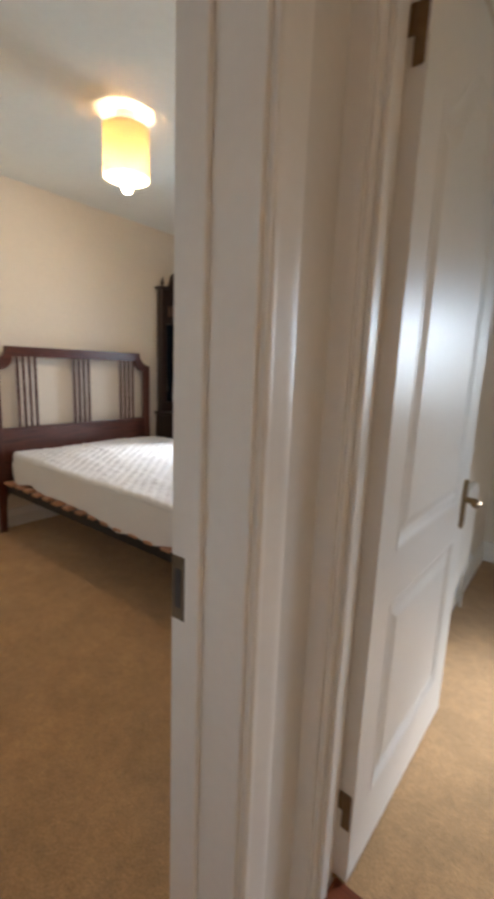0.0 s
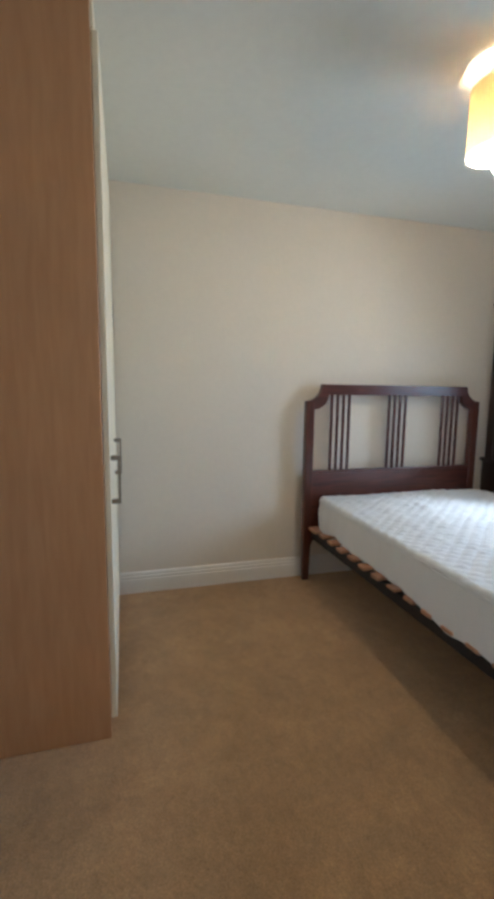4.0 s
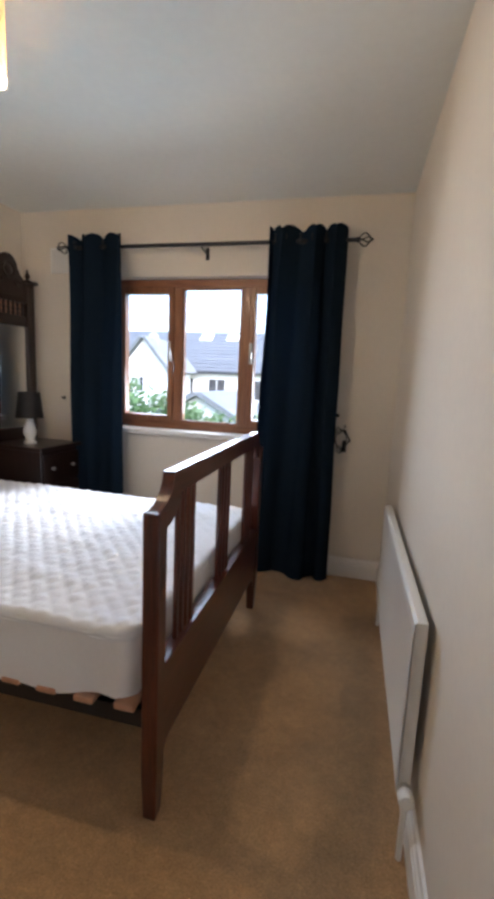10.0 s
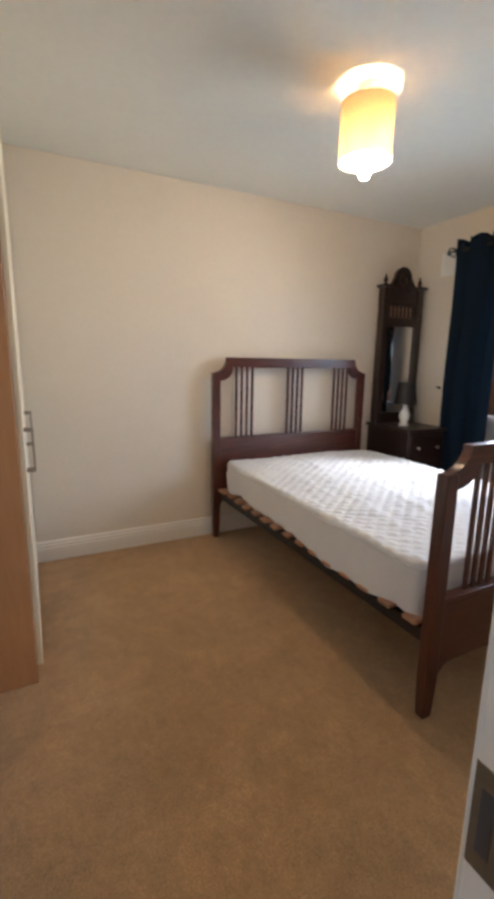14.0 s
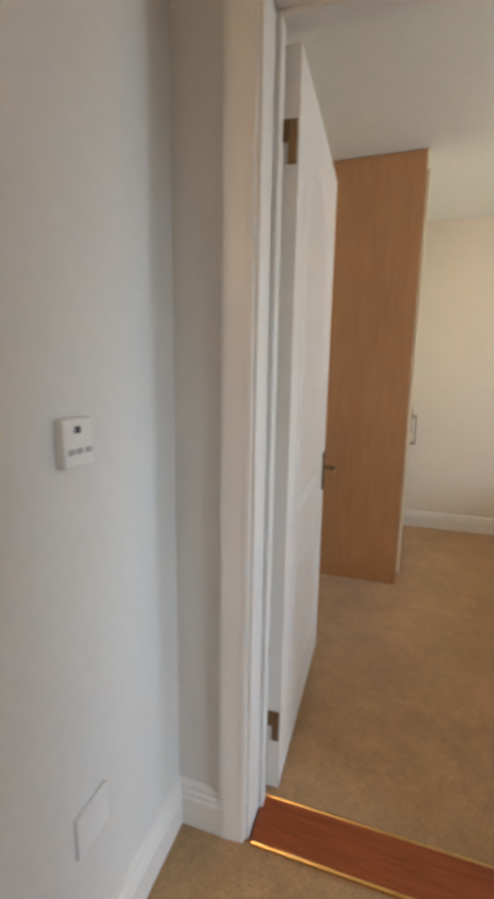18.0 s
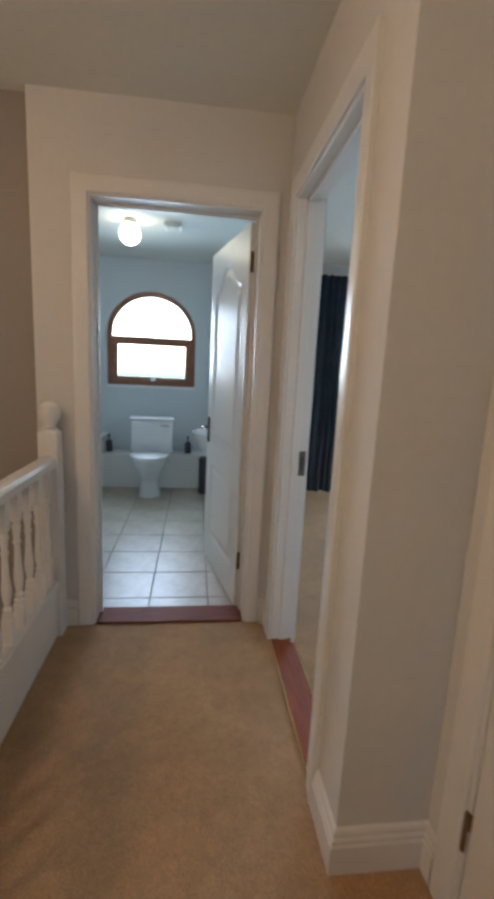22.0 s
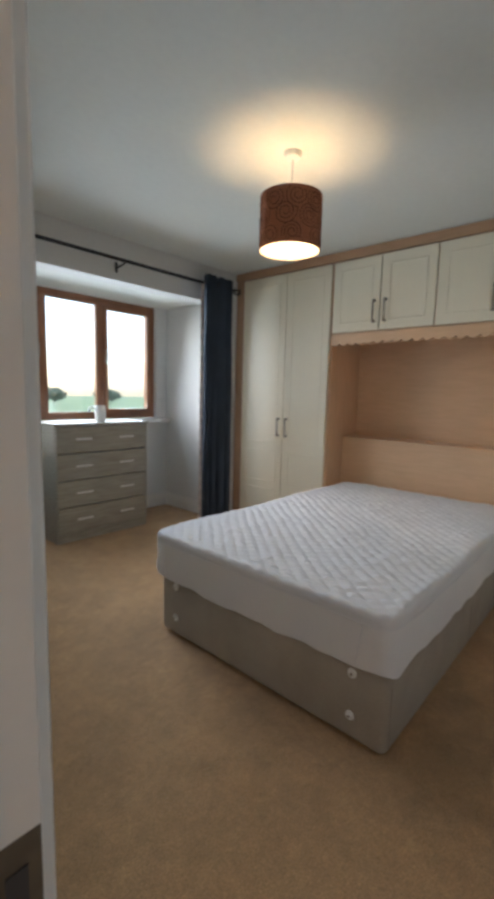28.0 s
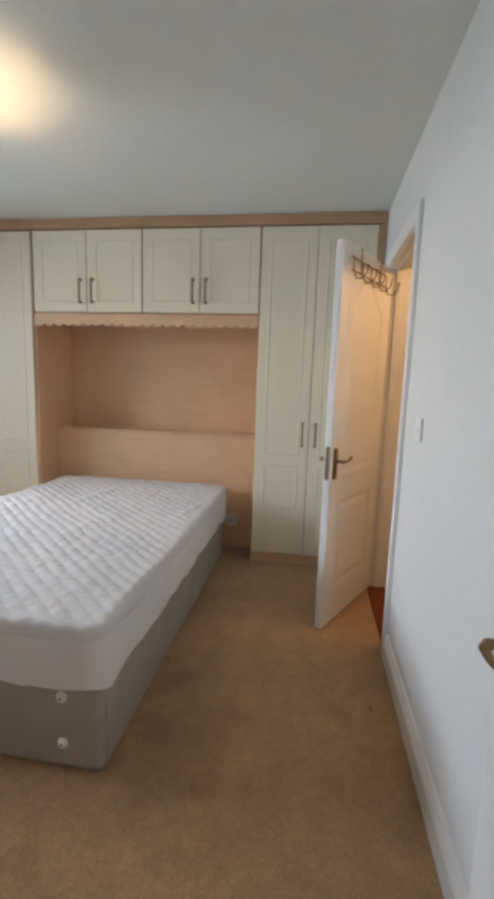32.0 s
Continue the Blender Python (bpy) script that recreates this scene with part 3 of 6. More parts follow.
skirting("baseboard_1", [(0.13, 1.20), (0.13, 3.82), (-2.56, 3.82), (-2.56, 0.13), (0.13, 0.13), (0.13, 0.25)])
skirting("baseboard_2", [(0.935, -0.06), (0.935, 0.118), (0.295, 0.118), (0.295, 0.25)][::-1])
skirting("baseboard_3", [(1.19, -1.015), (1.19, -0.84), (0.935, -0.84), (0.935, -0.78)][::-1])
skirting("baseboard_4", [(1.23, -2.02), (1.19, -2.02), (1.19, -1.925)][::-1])
skirting("baseboard_5", [(2.21, -2.02), (2.14, -2.02)][::-1])
skirting("baseboard_6", [(1.08, -1.925), (1.08, -4.62), (0.30, -4.62), (0.30, -5.46), (-1.83, -5.46), (-1.83, -4.62), (-2.0, -4.62)][::-1])
skirting("baseboard_7", [(-1.005, -1.06), (1.08, -1.06)][::-1])
skirting("baseboard_8", [(2.6, 1.45), (2.6, 3.82), (0.25, 3.82), (0.25, 1.45)])

# door linings and architraves
ARP = [(0.0, 0.0), (0.0, 0.011), (0.004, 0.0145), (0.012, 0.0155), (0.0155, 0.0148), (0.020, 0.0155), (0.048, 0.0185), (0.060, 0.0200), (0.067, 0.0185), (0.070, 0.015), (0.070, 0.0)]


def door_frame(name, axis, p0, p1, a0, a1, stop, height=DOOR_H, sides=(True, True)):
    """A lining of 30 mm boards with a stop and architraves on both faces. a0, a1: the clear opening."""
    bms = []
    v = 0.010
    if axis == "x":
        def bx(pa, pb, a, b, z0, z1):
            return box((pa, a, z0), (pb, b, z1), 0.002)
        m0 = plane_m((p0, 0, 0), (0, -1, 0), (0, 0, 1))      # faces -x
        m1 = plane_m((p1, 0, 0), (0, 1, 0), (0, 0, 1))       # faces +x
        path = [(a0 - v, 0), (a0 - v, height + v), (a1 + v, height + v), (a1 + v, 0)]
        p_m0 = [(-a1 - v, 0), (-a1 - v, height + v), (v - a0, height + v), (v - a0, 0)]
    else:
        def bx(pa, pb, a, b, z0, z1):
            return box((a, pa, z0), (b, pb, z1), 0.002)
        m0 = plane_m((0, p0, 0), (1, 0, 0), (0, 0, 1))       # faces -y
        m1 = plane_m((0, p1, 0), (-1, 0, 0), (0, 0, 1))      # faces +y
        p_m0 = [(a0 - v, 0), (a0 - v, height + v), (a1 + v, height + v), (a1 + v, 0)]
        path = [(-a1 - v, 0), (-a1 - v, height + v), (v - a0, height + v), (v - a0, 0)]
    e = 0.001
    bms += [bx(p0 - e, p1 + e, a0 - 0.03, a0, 0, height), bx(p0 - e, p1 + e, a1, a1 + 0.03, 0, height), bx(p0 - e, p1 + e, a0 - 0.03, a1 + 0.03, height, height + 0.03)]
    s0, s1 = stop
    bms += [bx(s0, s1, a0, a0 + 0.012, 0, height), bx(s0, s1, a1 - 0.012, a1, 0, height), bx(s0, s1, a0 + 0.012, a1 - 0.012, height - 0.012, height)]
    if sides[0]:
        bms.append(sweep(ARP, p_m0, m0))
    if sides[1]:
        bms.append(sweep(ARP, path, m1))
    return structure(name, join(*bms), GLOSS, "white gloss painted door lining and moulded architrave", "door frame", True)


door_frame("door_frame_1", "x", 0.13, 0.295, 0.325, 1.115, (0.172, 0.207))
door_frame("door_frame_2", "x", 1.08, 1.19, -1.84, -1.09, (1.115, 1.150))
door_frame("door_frame_3", "y", -2.165, -2.02, 1.315, 2.055, (-2.128, -2.106))
door_frame("door_frame_4", "y", -1.06, -0.945, -1.79, -1.09, (-1.02, -0.985))
door_frame("door_frame_5", "x", 0.815, 0.935, -0.695, -0.145, (0.845, 0.885), DOOR_H - 0.06)
door_frame("door_frame_6", "y", 1.345, 1.45, 0.343, 1.100, (1.365, 1.40))


# ---- windows ----
def window_unit(name, x0, x1, z0, z1, y, posts, inward, label, glass_h=()):
    """A hardwood window in a wall across y: outer frame, posts, casement sashes, panes, sill and handles. inward: -1 or 1, the side of the room."""
    w = tagged(new(name), label, "window", kind="structure")
    d = 0.06
    ya, yb = (y, y + d) if inward < 0 else (y - d, y)
    fr = 0.055
    part("window_frame", join(box((x0, ya, z0), (x0 + fr, yb, z1), 0.004), box((x1 - fr, ya, z0), (x1, yb, z1), 0.004)), HARDW, w)
    part("window_head", box((x0 + fr, ya, z1 - fr), (x1 - fr, yb, z1), 0.004), HARDW_X, w)
    part("window_foot", box((x0 + fr, ya, z0), (x1 - fr, yb, z0 + fr), 0.004), HARDW_X, w)
    edges = [x0 + fr]
    for p in posts:
        part("post", box((p - 0.03, ya, z0 + fr), (p + 0.03, yb, z1 - fr), 0.004), HARDW, w)
        edges += [p - 0.03, p + 0.03]
    edges.append(x1 - fr)
    for i in range(0, len(edges), 2):
        a, b = edges[i], edges[i + 1]
        opens = i == 0 or i == len(edges) - 2
        q = 0.042 if opens else 0.012
        s0, s1 = (ya - 0.014, yb - 0.01) if inward < 0 else (ya + 0.01, yb + 0.014)
        if not opens:
            s0, s1 = ya + 0.01, yb - 0.01
        lo, hi = z0 + fr, z1 - fr
        ym = (s0 + s1) / 2
        if opens:
            part("sash", join(box((a, s0, lo), (a + q, s1, hi), 0.004), box((b - q, s0, lo), (b, s1, hi), 0.004),
                              box((a + q, s0, hi - q), (b - q, s1, hi), 0.003), box((a + q, s0, lo), (b - q, s1, lo + q), 0.003)), HARDW, w)
        else:
            part("bead", join(box((a, s0, lo), (a + q, s1, hi)), box((b - q, s0, lo), (b, s1, hi)), box((a + q, s0, hi - q), (b - q, s1, hi)), box((a + q, s0, lo), (b - q, s1, lo + q))), HARDW, w)
        pane = part("pane", box((a + q - 0.004, ym - 0.003, lo + q - 0.004), (b - q + 0.004, ym + 0.003, hi - q + 0.004)), GLASS, w)
        pane.visible_shadow = False
        if opens:
            hx = b - q / 2 if i == 0 else a + q / 2
            yi = s0 if inward < 0 else s1
            sg = -1 if inward < 0 else 1
            zc = (z0 + z1) / 2
            part("handle", join(box((hx - 0.012, min(yi, yi + sg * 0.012), zc - 0.04), (hx + 0.012, max(yi, yi + sg * 0.012), zc + 0.03), 0.004),
                                box((hx - 0.009, min(yi + sg * 0.012, yi + sg * 0.03), zc - 0.02), (hx + 0.009, max(yi + sg * 0.012, yi + sg * 0.03), zc + 0.10), 0.005)), CHROME, w, "steel window handle")
    return w


w1 = window_unit("window_1", -1.86, -0.36, 0.90, 1.94, 3.90, (-1.36, -0.875), -1, "red-brown hardwood casement window with three lights")
part("window_sill", box((-1.92, 3.775, 0.865), (-0.30, 3.90, 0.90), 0.006, 2), SKIRT, w1, "white painted window board")
w2 = window_unit("window_2", -1.69, 0.16, 0.98, 2.13, -5.50, (-1.065, -0.51), 1, "red-brown hardwood bay window with three lights")
part("window_sill", box((-1.83, -5.50, 0.925), (0.30, -5.39, 0.978), 0.006, 2), SKIRT, w2, "white painted window board")
w4 = window_unit("window_4", 1.1, 2.1, 0.92, 2.0, 3.92, (1.6,), -1, "red-brown hardwood window of the box room")
part("window_sill", box((1.06, 3.775, 0.885), (2.14, 3.92, 0.92), 0.006, 2), SKIRT, w4, "white painted window board")

# arched bathroom window
w3 = tagged(new("window_3"), "red-brown hardwood arched bathroom window with frosted light", "window", kind="structure")
inner = plane_m((0, -4.90, 0), (1, 0, 0), (0, 0, 1))
outer_line = [(WX - WHALF, WSILL), *arch_line(WX, WHALF, WSPRING, 0.44)[::-1], (WX + WHALF, WSILL)]
part("window_frame", sweep([(0, 0), (0, 0.06), (-0.05, 0.06), (-0.05, 0)], outer_line, inner, closed=True), HARDW, w3)
part("transom", box((WX - WHALF + 0.045, -4.955, 1.515), (WX + WHALF - 0.045, -4.895, 1.60), 0.004), HARDW_X, w3)
part("sash", join(box((WX - 0.42, -4.945, 1.12), (WX - 0.36, -4.885, 1.515), 0.004), box((WX + 0.36, -4.945, 1.12), (WX + 0.42, -4.885, 1.515), 0.004),
                  box((WX - 0.36, -4.945, 1.12), (WX + 0.36, -4.885, 1.175), 0.004)), HARDW_X, w3)
arched_pane = part("pane", poly_prism(arch_line(WX, WHALF - 0.03, WSPRING - 0.03, 0.42), plane_m((0, -4.925, 0), (1, 0, 0), (0, 0, 1)), 0.005), GLASS, w3)
arched_pane.visible_shadow = False
low_pane = part("pane", box((WX - 0.365, -4.925, 1.17), (WX + 0.365, -4.92, 1.52)), GLASS, w3)
low_pane.visible_shadow = False
part("handle", join(box((WX - 0.03, -4.886, 1.13), (WX + 0.01, -4.87, 1.155), 0.003), box((WX - 0.04, -4.87, 1.13), (WX + 0.0, -4.845, 1.19), 0.005)), WHITEP, w3, "white window catch")
part("window_sill", box((WX - WHALF, -4.90, WSILL - 0.02), (WX + WHALF, -4.845, WSILL + 0.012), 0.004), CERAM, w3)

# ---- doors ----
LEVER = [(0, 0, 0), (0, 0.042, 0), (0.012, 0.050, 0.000), (0.034, 0.051, -0.003), (0.056, 0.051, 0.000), (0.078, 0.050, 0.007), (0.091, 0.049, 0.014)]


def lever_handle(parent, side, x, z, sx, y, metal):
    """A long back plate with rounded ends and a scrolled lever. side: -1 or 1 face of the leaf; sx: the way the lever points."""
    f = side
    r, h = 0.0195, 0.064
    outline = [(x + r * math.cos(radians(a)), z + h + r * math.sin(radians(a))) for a in range(0, 181, 20)]
    outline += [(x + r * math.cos(radians(a)), z - h + r * math.sin(radians(a))) for a in range(180, 361, 20)]
    bm = poly_prism(outline, plane_m((0, y + (0.008 if f > 0 else 0.0), 0), (1, 0, 0), (0, 0, 1)), 0.008)
    bmesh.ops.bevel(bm, geom=[e for e in bm.edges if abs(e.verts[0].co.y - (y + f * 0.008)) < 1e-5 and abs(e.verts[1].co.y - (y + f * 0.008)) < 1e-5], offset=0.003, segments=2, affect="EDGES")
    plate = part("back_plate", bm, metal, parent, smooth=True)
    pts = [(x + sx * px, y + f * py, z + 0.016 + pz) for px, py, pz in LEVER]
    part("lever", tube(pts, [0.010, 0.009, 0.0085, 0.007, 0.007, 0.008, 0.0095], 10), metal, plate, smooth=True)
    part("keyhole", box((x - 0.0035, min(y + f * 0.008, y + f * 0.010), z - 0.052), (x + 0.0035, max(y + f * 0.008, y + f * 0.010), z - 0.032), 0.001), DARKP, plate)


STILE = 0.105


def arch_rise(c):
    """The cathedral top of a door panel: flat crown, ogee shoulders. c: 0 in the middle, 1 at the stile."""
    return 0.5 + 0.5 * math.cos(math.pi * min(1.0, max(0.0, (c - 0.12) / 0.80)))


def panel_line(w, z0, z1, arched, inset=0.0):
    a, b = STILE + inset, w - STILE - inset
    z0 += inset
    z1 -= inset
    if not arched:
        return [(a, z0), (b, z0), (b, z1), (a, z1)]
    pts = [(a, z0), (b, z0)]
    n = 26
    for i in range(n + 1):
        u = i / n
        pts.append((b + (a - b) * u, z1 - 0.135 + 0.135 * arch_rise(abs(2 * u - 1))))
    return pts


def hinge(parent, z, t, face):
    """A lift-off butt hinge: a rounded leaf on the door's edge, a bridge to the pin above, an open slot below."""
    y_pin = face * (t + 0.010)
    y_leaf, y_in = face * (t - 0.013), face * (t - 0.034)
    x0, x1 = -0.0035, -0.0005
    lo, hi = min(y_leaf, y_in), max(y_leaf, y_in)
    bm = join(box((x0, lo, z - 0.046), (x1, hi, z + 0.050), 0.0012), box((x0, min(y_leaf, y_pin), z + 0.002), (x1 - 0.0005, max(y_leaf, y_pin), z + 0.050)),
              moved(lathe([(0.0, -0.050), (0.0055, -0.050), (0.0055, 0.052), (0.003, 0.056), (0.0, 0.056)], 12), Matrix.Translation((-0.003, y_pin, z))),
              box((-0.032, y_pin - 0.0015, z - 0.048), (-0.003, y_pin + 0.0015, z - 0.002)))
    part("hinge", bm, HINGE, parent, "dark brass butt hinge", True)


def door(name, m, width, height, label, metal=BRASS, hinge_face=-1, thick=0.038, handle_z=0.838, hinges=(0.215, 1.765), inset=0.046):
    """A two-panel moulded door: hinge edge at x = 0, leaf along +x, thickness along y. Stiles and rails stand proud of the core; each panel has a sunk moulding and a raised field."""
    d = thing(name, m, label, "door")
    t = thick / 2
    sink = 0.009
    panels = ((0.18, 0.69, False), (0.82, height - 0.115, True))
    bms = [box((0.002, -t + sink, 0.006), (width, t - sink, height))]
    for face in (-1, 1):
        fm = plane_m((0, -t + sink, 0), (1, 0, 0), (0, 0, 1)) if face < 0 else plane_m((width, t - sink, 0), (-1, 0, 0), (0, 0, 1))
        (l0, l1, _), (u0, u1, _) = panels
        top = panel_line(width, u0, u1, True)[2:]
        e = 0.002
        for outline in ([(e, 0.006), (STILE, 0.006), (STILE, height), (e, height)], [(width - STILE, 0.006), (width - e, 0.006), (width - e, height), (width - STILE, height)],
                        [(STILE, 0.006), (width - STILE, 0.006), (width - STILE, l0), (STILE, l0)], [(STILE, l1), (width - STILE, l1), (width - STILE, u0), (STILE, u0)]):
            bms.append(poly_prism(outline, fm, sink))
        for (xa, za), (xb, zb) in zip(top, top[1:]):
            bms.append(poly_prism([(xb, zb), (xa, za), (xa, height), (xb, height)], fm, sink))
    leaf = join(*bms)
    bmesh.ops.remove_doubles(leaf, verts=leaf.verts[:], dist=1e-5)
    part("leaf", leaf, GLOSS, d)
    for face in (-1, 1):
        fm = plane_m((0, -t + sink, 0), (1, 0, 0), (0, 0, 1)) if face < 0 else plane_m((width, t - sink, 0), (-1, 0, 0), (0, 0, 1))
        for z0, z1, arched in panels:
            line = panel_line(width, z0, z1, arched)
            part("panel_moulding", sweep([(0.001, -0.001), (0.001, sink + 0.0008), (-0.004, sink + 0.0012), (-0.009, sink - 0.001), (-0.015, 0.0035), (-0.022, 0.0012), (-0.028, 0.0008), (-0.028, -0.001)], line[::-1], fm, closed=True), GLOSS, d, smooth=True)
            field = panel_line(width, z0, z1, arched, 0.038)
            inner = panel_line(width, z0, z1, arched, 0.062)
            bm = bmesh.new()
            lo = [bm.verts.new((u, v, 0.0005)) for u, v in field]
            hi = [bm.verts.new((u, v, sink - 0.002)) for u, v in inner]
            for i in range(len(lo)):
                k = (i + 1) % len(lo)
                bm.faces.new((lo[i], lo[k], hi[k], hi[i]))
            bm.faces.new(hi)
            bm.transform(fm)
            bmesh.ops.recalc_face_normals(bm, faces=bm.faces[:])
            if sum((f.normal.y * f.calc_area()) for f in bm.faces) * face < 0:
                bmesh.ops.reverse_faces(bm, faces=bm.faces[:])
            part("raised_panel", bm, GLOSS, d)
    for face in (-1, 1):
        lever_handle(d, face, width - inset, handle_z, -1, face * t, metal)
    part("latch_plate", box((width - 0.001, -0.011, handle_z - 0.08), (width + 0.002, 0.011, handle_z + 0.09), 0.001), HINGE, d)
    for z in hinges:
        hinge(d, z, t, hinge_face)
    return d


def keep(name, lo, hi, axis, face):
    """A strike plate with its recess, let into a lining."""
    k = thing(name, pose(*[(a + b) / 2 for a, b in zip(lo, hi)]), "dark bronze strike plate set in a white door lining", "strike plate")
    c = Vector([(a + b) / 2 for a, b in zip(lo, hi)])
    part("plate", box(Vector(lo) - c, Vector(hi) - c, 0.001), AGED, k)
    lo2, hi2 = Vector(lo) - c, Vector(hi) - c
    ax = 0 if axis == "x" else 1
    ot = 1 - ax
    lo2[ot] *= 0.42
    hi2[ot] *= 0.42
    lo2[2] *= 0.6
    hi2[2] *= 0.6
    lo2[ax] += face * 0.0012
    hi2[ax] += face * 0.0012
    part("latch_hole", box(lo2, hi2), DARKP, k)


door("bedroom_door", pose(0.136, 0.347, 0.006, 0, 0, 181.0), 0.762, 1.975, "white gloss two-panel bedroom door standing wide open", hinge_face=1, hinges=(0.215, 1.77))
door("bedroom_door", pose(1.048, -1.105, 0.006, 0, 0, 182.5), 0.745, 1.975, "white gloss two-panel bedroom door folded back to the wall", handle_z=0.88)
door("bathroom_door", pose(1.3285, -2.144, 0.008, 0, 0, -77.6), 0.722, 1.980, "white gloss two-panel bathroom door standing ajar", metal=BRONZE, handle_z=0.895, hinges=(0.27, 1.80))
door("ensuite_door", pose(-1.782, -1.064, 0.006, 0, 0, -29.0), 0.665, 1.975, "white gloss two-panel door half open beside the wardrobe", handle_z=0.895)
door("cupboard_door", pose(0.913, -0.692, 0.016, 0, 0, 85.7), 0.549, 1.92, "white gloss two-panel narrow cupboard door, slightly ajar", handle_z=0.852, hinges=(0.255, 1.72), inset=0.034)
door("box_room_door", pose(0.360, 1.450, 0.006, 0, 0, 88.5), 0.74, 1.975, "white gloss two-panel door standing open into a box room", hinge_face=1, handle_z=0.80, hinges=(0.20, 1.77))
keep("strike_plate", (0.129, 1.1140, 0.768), (0.163, 1.117, 0.890), "y", -1)
keep("strike_plate", (1.081, -1.8410, 0.833), (1.117, -1.8385, 0.947), "y", 1)

# ---- beds ----
def rounded_rect(hx, hy, r, per):
    """Points round a rectangle with rounded corners, evenly spaced."""
    corners = [(hx - r, hy - r, 0), (-hx + r, hy - r, 90), (-hx + r, -hy + r, 180), (hx - r, -hy + r, 270)]
    pts = []
    for i, (cx, cy, a) in enumerate(corners):
        for k in range(9):
            q = radians(a + 90 * k / 8)
            pts.append((cx + r * math.cos(q), cy + r * math.sin(q)))
        nx, ny, na = corners[(i + 1) % 4]
        e = (nx + r * math.cos(radians(na)), ny + r * math.sin(radians(na)))
        s = pts[-1]
        n = per[i % 2]
        pts += [(s[0] + (e[0] - s[0]) * k / n, s[1] + (e[1] - s[1]) * k / n) for k in range(1, n)]
    return pts


def mattress(name, m, length, width, height, hem, label, seed=0.0, slack=0.03, sag=None, border=0.012, seams=()):
    """A mattress in a quilted protector: stitched diamonds on top and over the edge, a slack skirt below. sag: (middle x, half width, depth) of a droop of the skirt on the -y side."""
    t = thing(name, m, label, "mattress")
    hx, hy = length / 2, width / 2
    loop = rounded_rect(hx, hy, 0.07, (110, 80))
    bm = bmesh.new()
    rings = []
    r = 0.022
    edge = height - r - border
    levels = [(0.002, hem)] + [(0.0, hem + (edge - hem) * k / 7) for k in range(1, 8)] + [(-0.0005, edge + border * q) for q in (0.25, 0.5, 0.75)] + [(0.0, height - r)]
    for j, (ins, z) in enumerate(levels):
        ring = []
        for x, y in loop:
            wob = noise.noise((x * 5 + seed, y * 5, z * 6)) * 0.007 * (1 if j < 8 else 0.3) + noise.noise((x * 16 + seed, y * 16, z * 9)) * 0.0025 * (1 if j < 8 else 0.2)
            near = max(0.0, 1 - math.hypot(hx - abs(x), hy - abs(y)) / 0.30)
            if 0 < j < 8:
                wob += near * (0.008 * noise.noise((x * 26 + z * 14 + seed, y * 26 - z * 14, 4.1)) + 0.004 * noise.noise((x * 9 + seed, y * 9, z * 45)))
            if 7 < j < 11:
                wob += 0.003 * noise.noise((x * 30 + seed, y * 30, z * 30)) + 0.0012 * abs(math.sin(math.pi * (x + y) / 0.074))
            low = max(0.0, 1 - j / 7)
            drop = ((0.6 * noise.noise((x * 3.2 + seed, y * 3.2, 7.7)) + 0.7 * noise.noise((x * 9 + seed, y * 9, 2.7))) * slack - 0.27 * slack) if j == 0 else 0
            if sag and y < 0 and low:
                q = max(0.0, 1 - ((x - sag[0]) / sag[1]) ** 2) * min(1.0, -y / hy) ** 4
                drop -= sag[2] * q * low
                wob += 0.022 * q * low
            ring.append(bm.verts.new((x * (1 - (ins - wob) / hx), y * (1 - (ins - wob) / hy), z + drop)))
        rings.append(ring)
    n = len(loop)
    for a, b in zip(rings[:8], rings[1:8]):
        for i in range(n):
            bm.faces.new((a[i], a[(i + 1) % n], b[(i + 1) % n], b[i]))
    bm.faces.new(rings[0][::-1])
    edge_line = [v.co.copy() for v in rings[7]]
    band = bmesh.new()
    low = [[band.verts.new(v.co) for v in ring] for ring in rings[7:]]
    for a, b in zip(low, low[1:]):
        for i in range(n):
            band.faces.new((a[i], a[(i + 1) % n], b[(i + 1) % n], b[i]))
    for ring in rings[8:]:
        for v in ring:
            bm.verts.remove(v)
    part("quilted_border", band, QUILT, t, "white quilted edge of the protector", True)
    part("skirt", bm, PLAINC, t, "plain white stretch skirt of the protector", True)
    part("core", box((-hx + 0.03, -hy + 0.03, 0.0), (hx - 0.03, hy - 0.03, hem + 0.03), 0.01), PLAINC, t)
    R = 0.07

    def spread(h):
        inner = [0.0, 0.002, 0.006, 0.012, 0.020, 0.030, 0.040]
        k = int((2 * h - 0.10) / 0.0078)
        return [-h + e for e in inner] + [-h + 0.05 + (2 * h - 0.10) * i / k for i in range(k + 1)] + [h - e for e in inner[::-1]]
    gx, gy = spread(hx), spread(hy)
    top = bmesh.new()
    grid = []
    puff = {}
    rng = random.Random(int(seed) + 3)
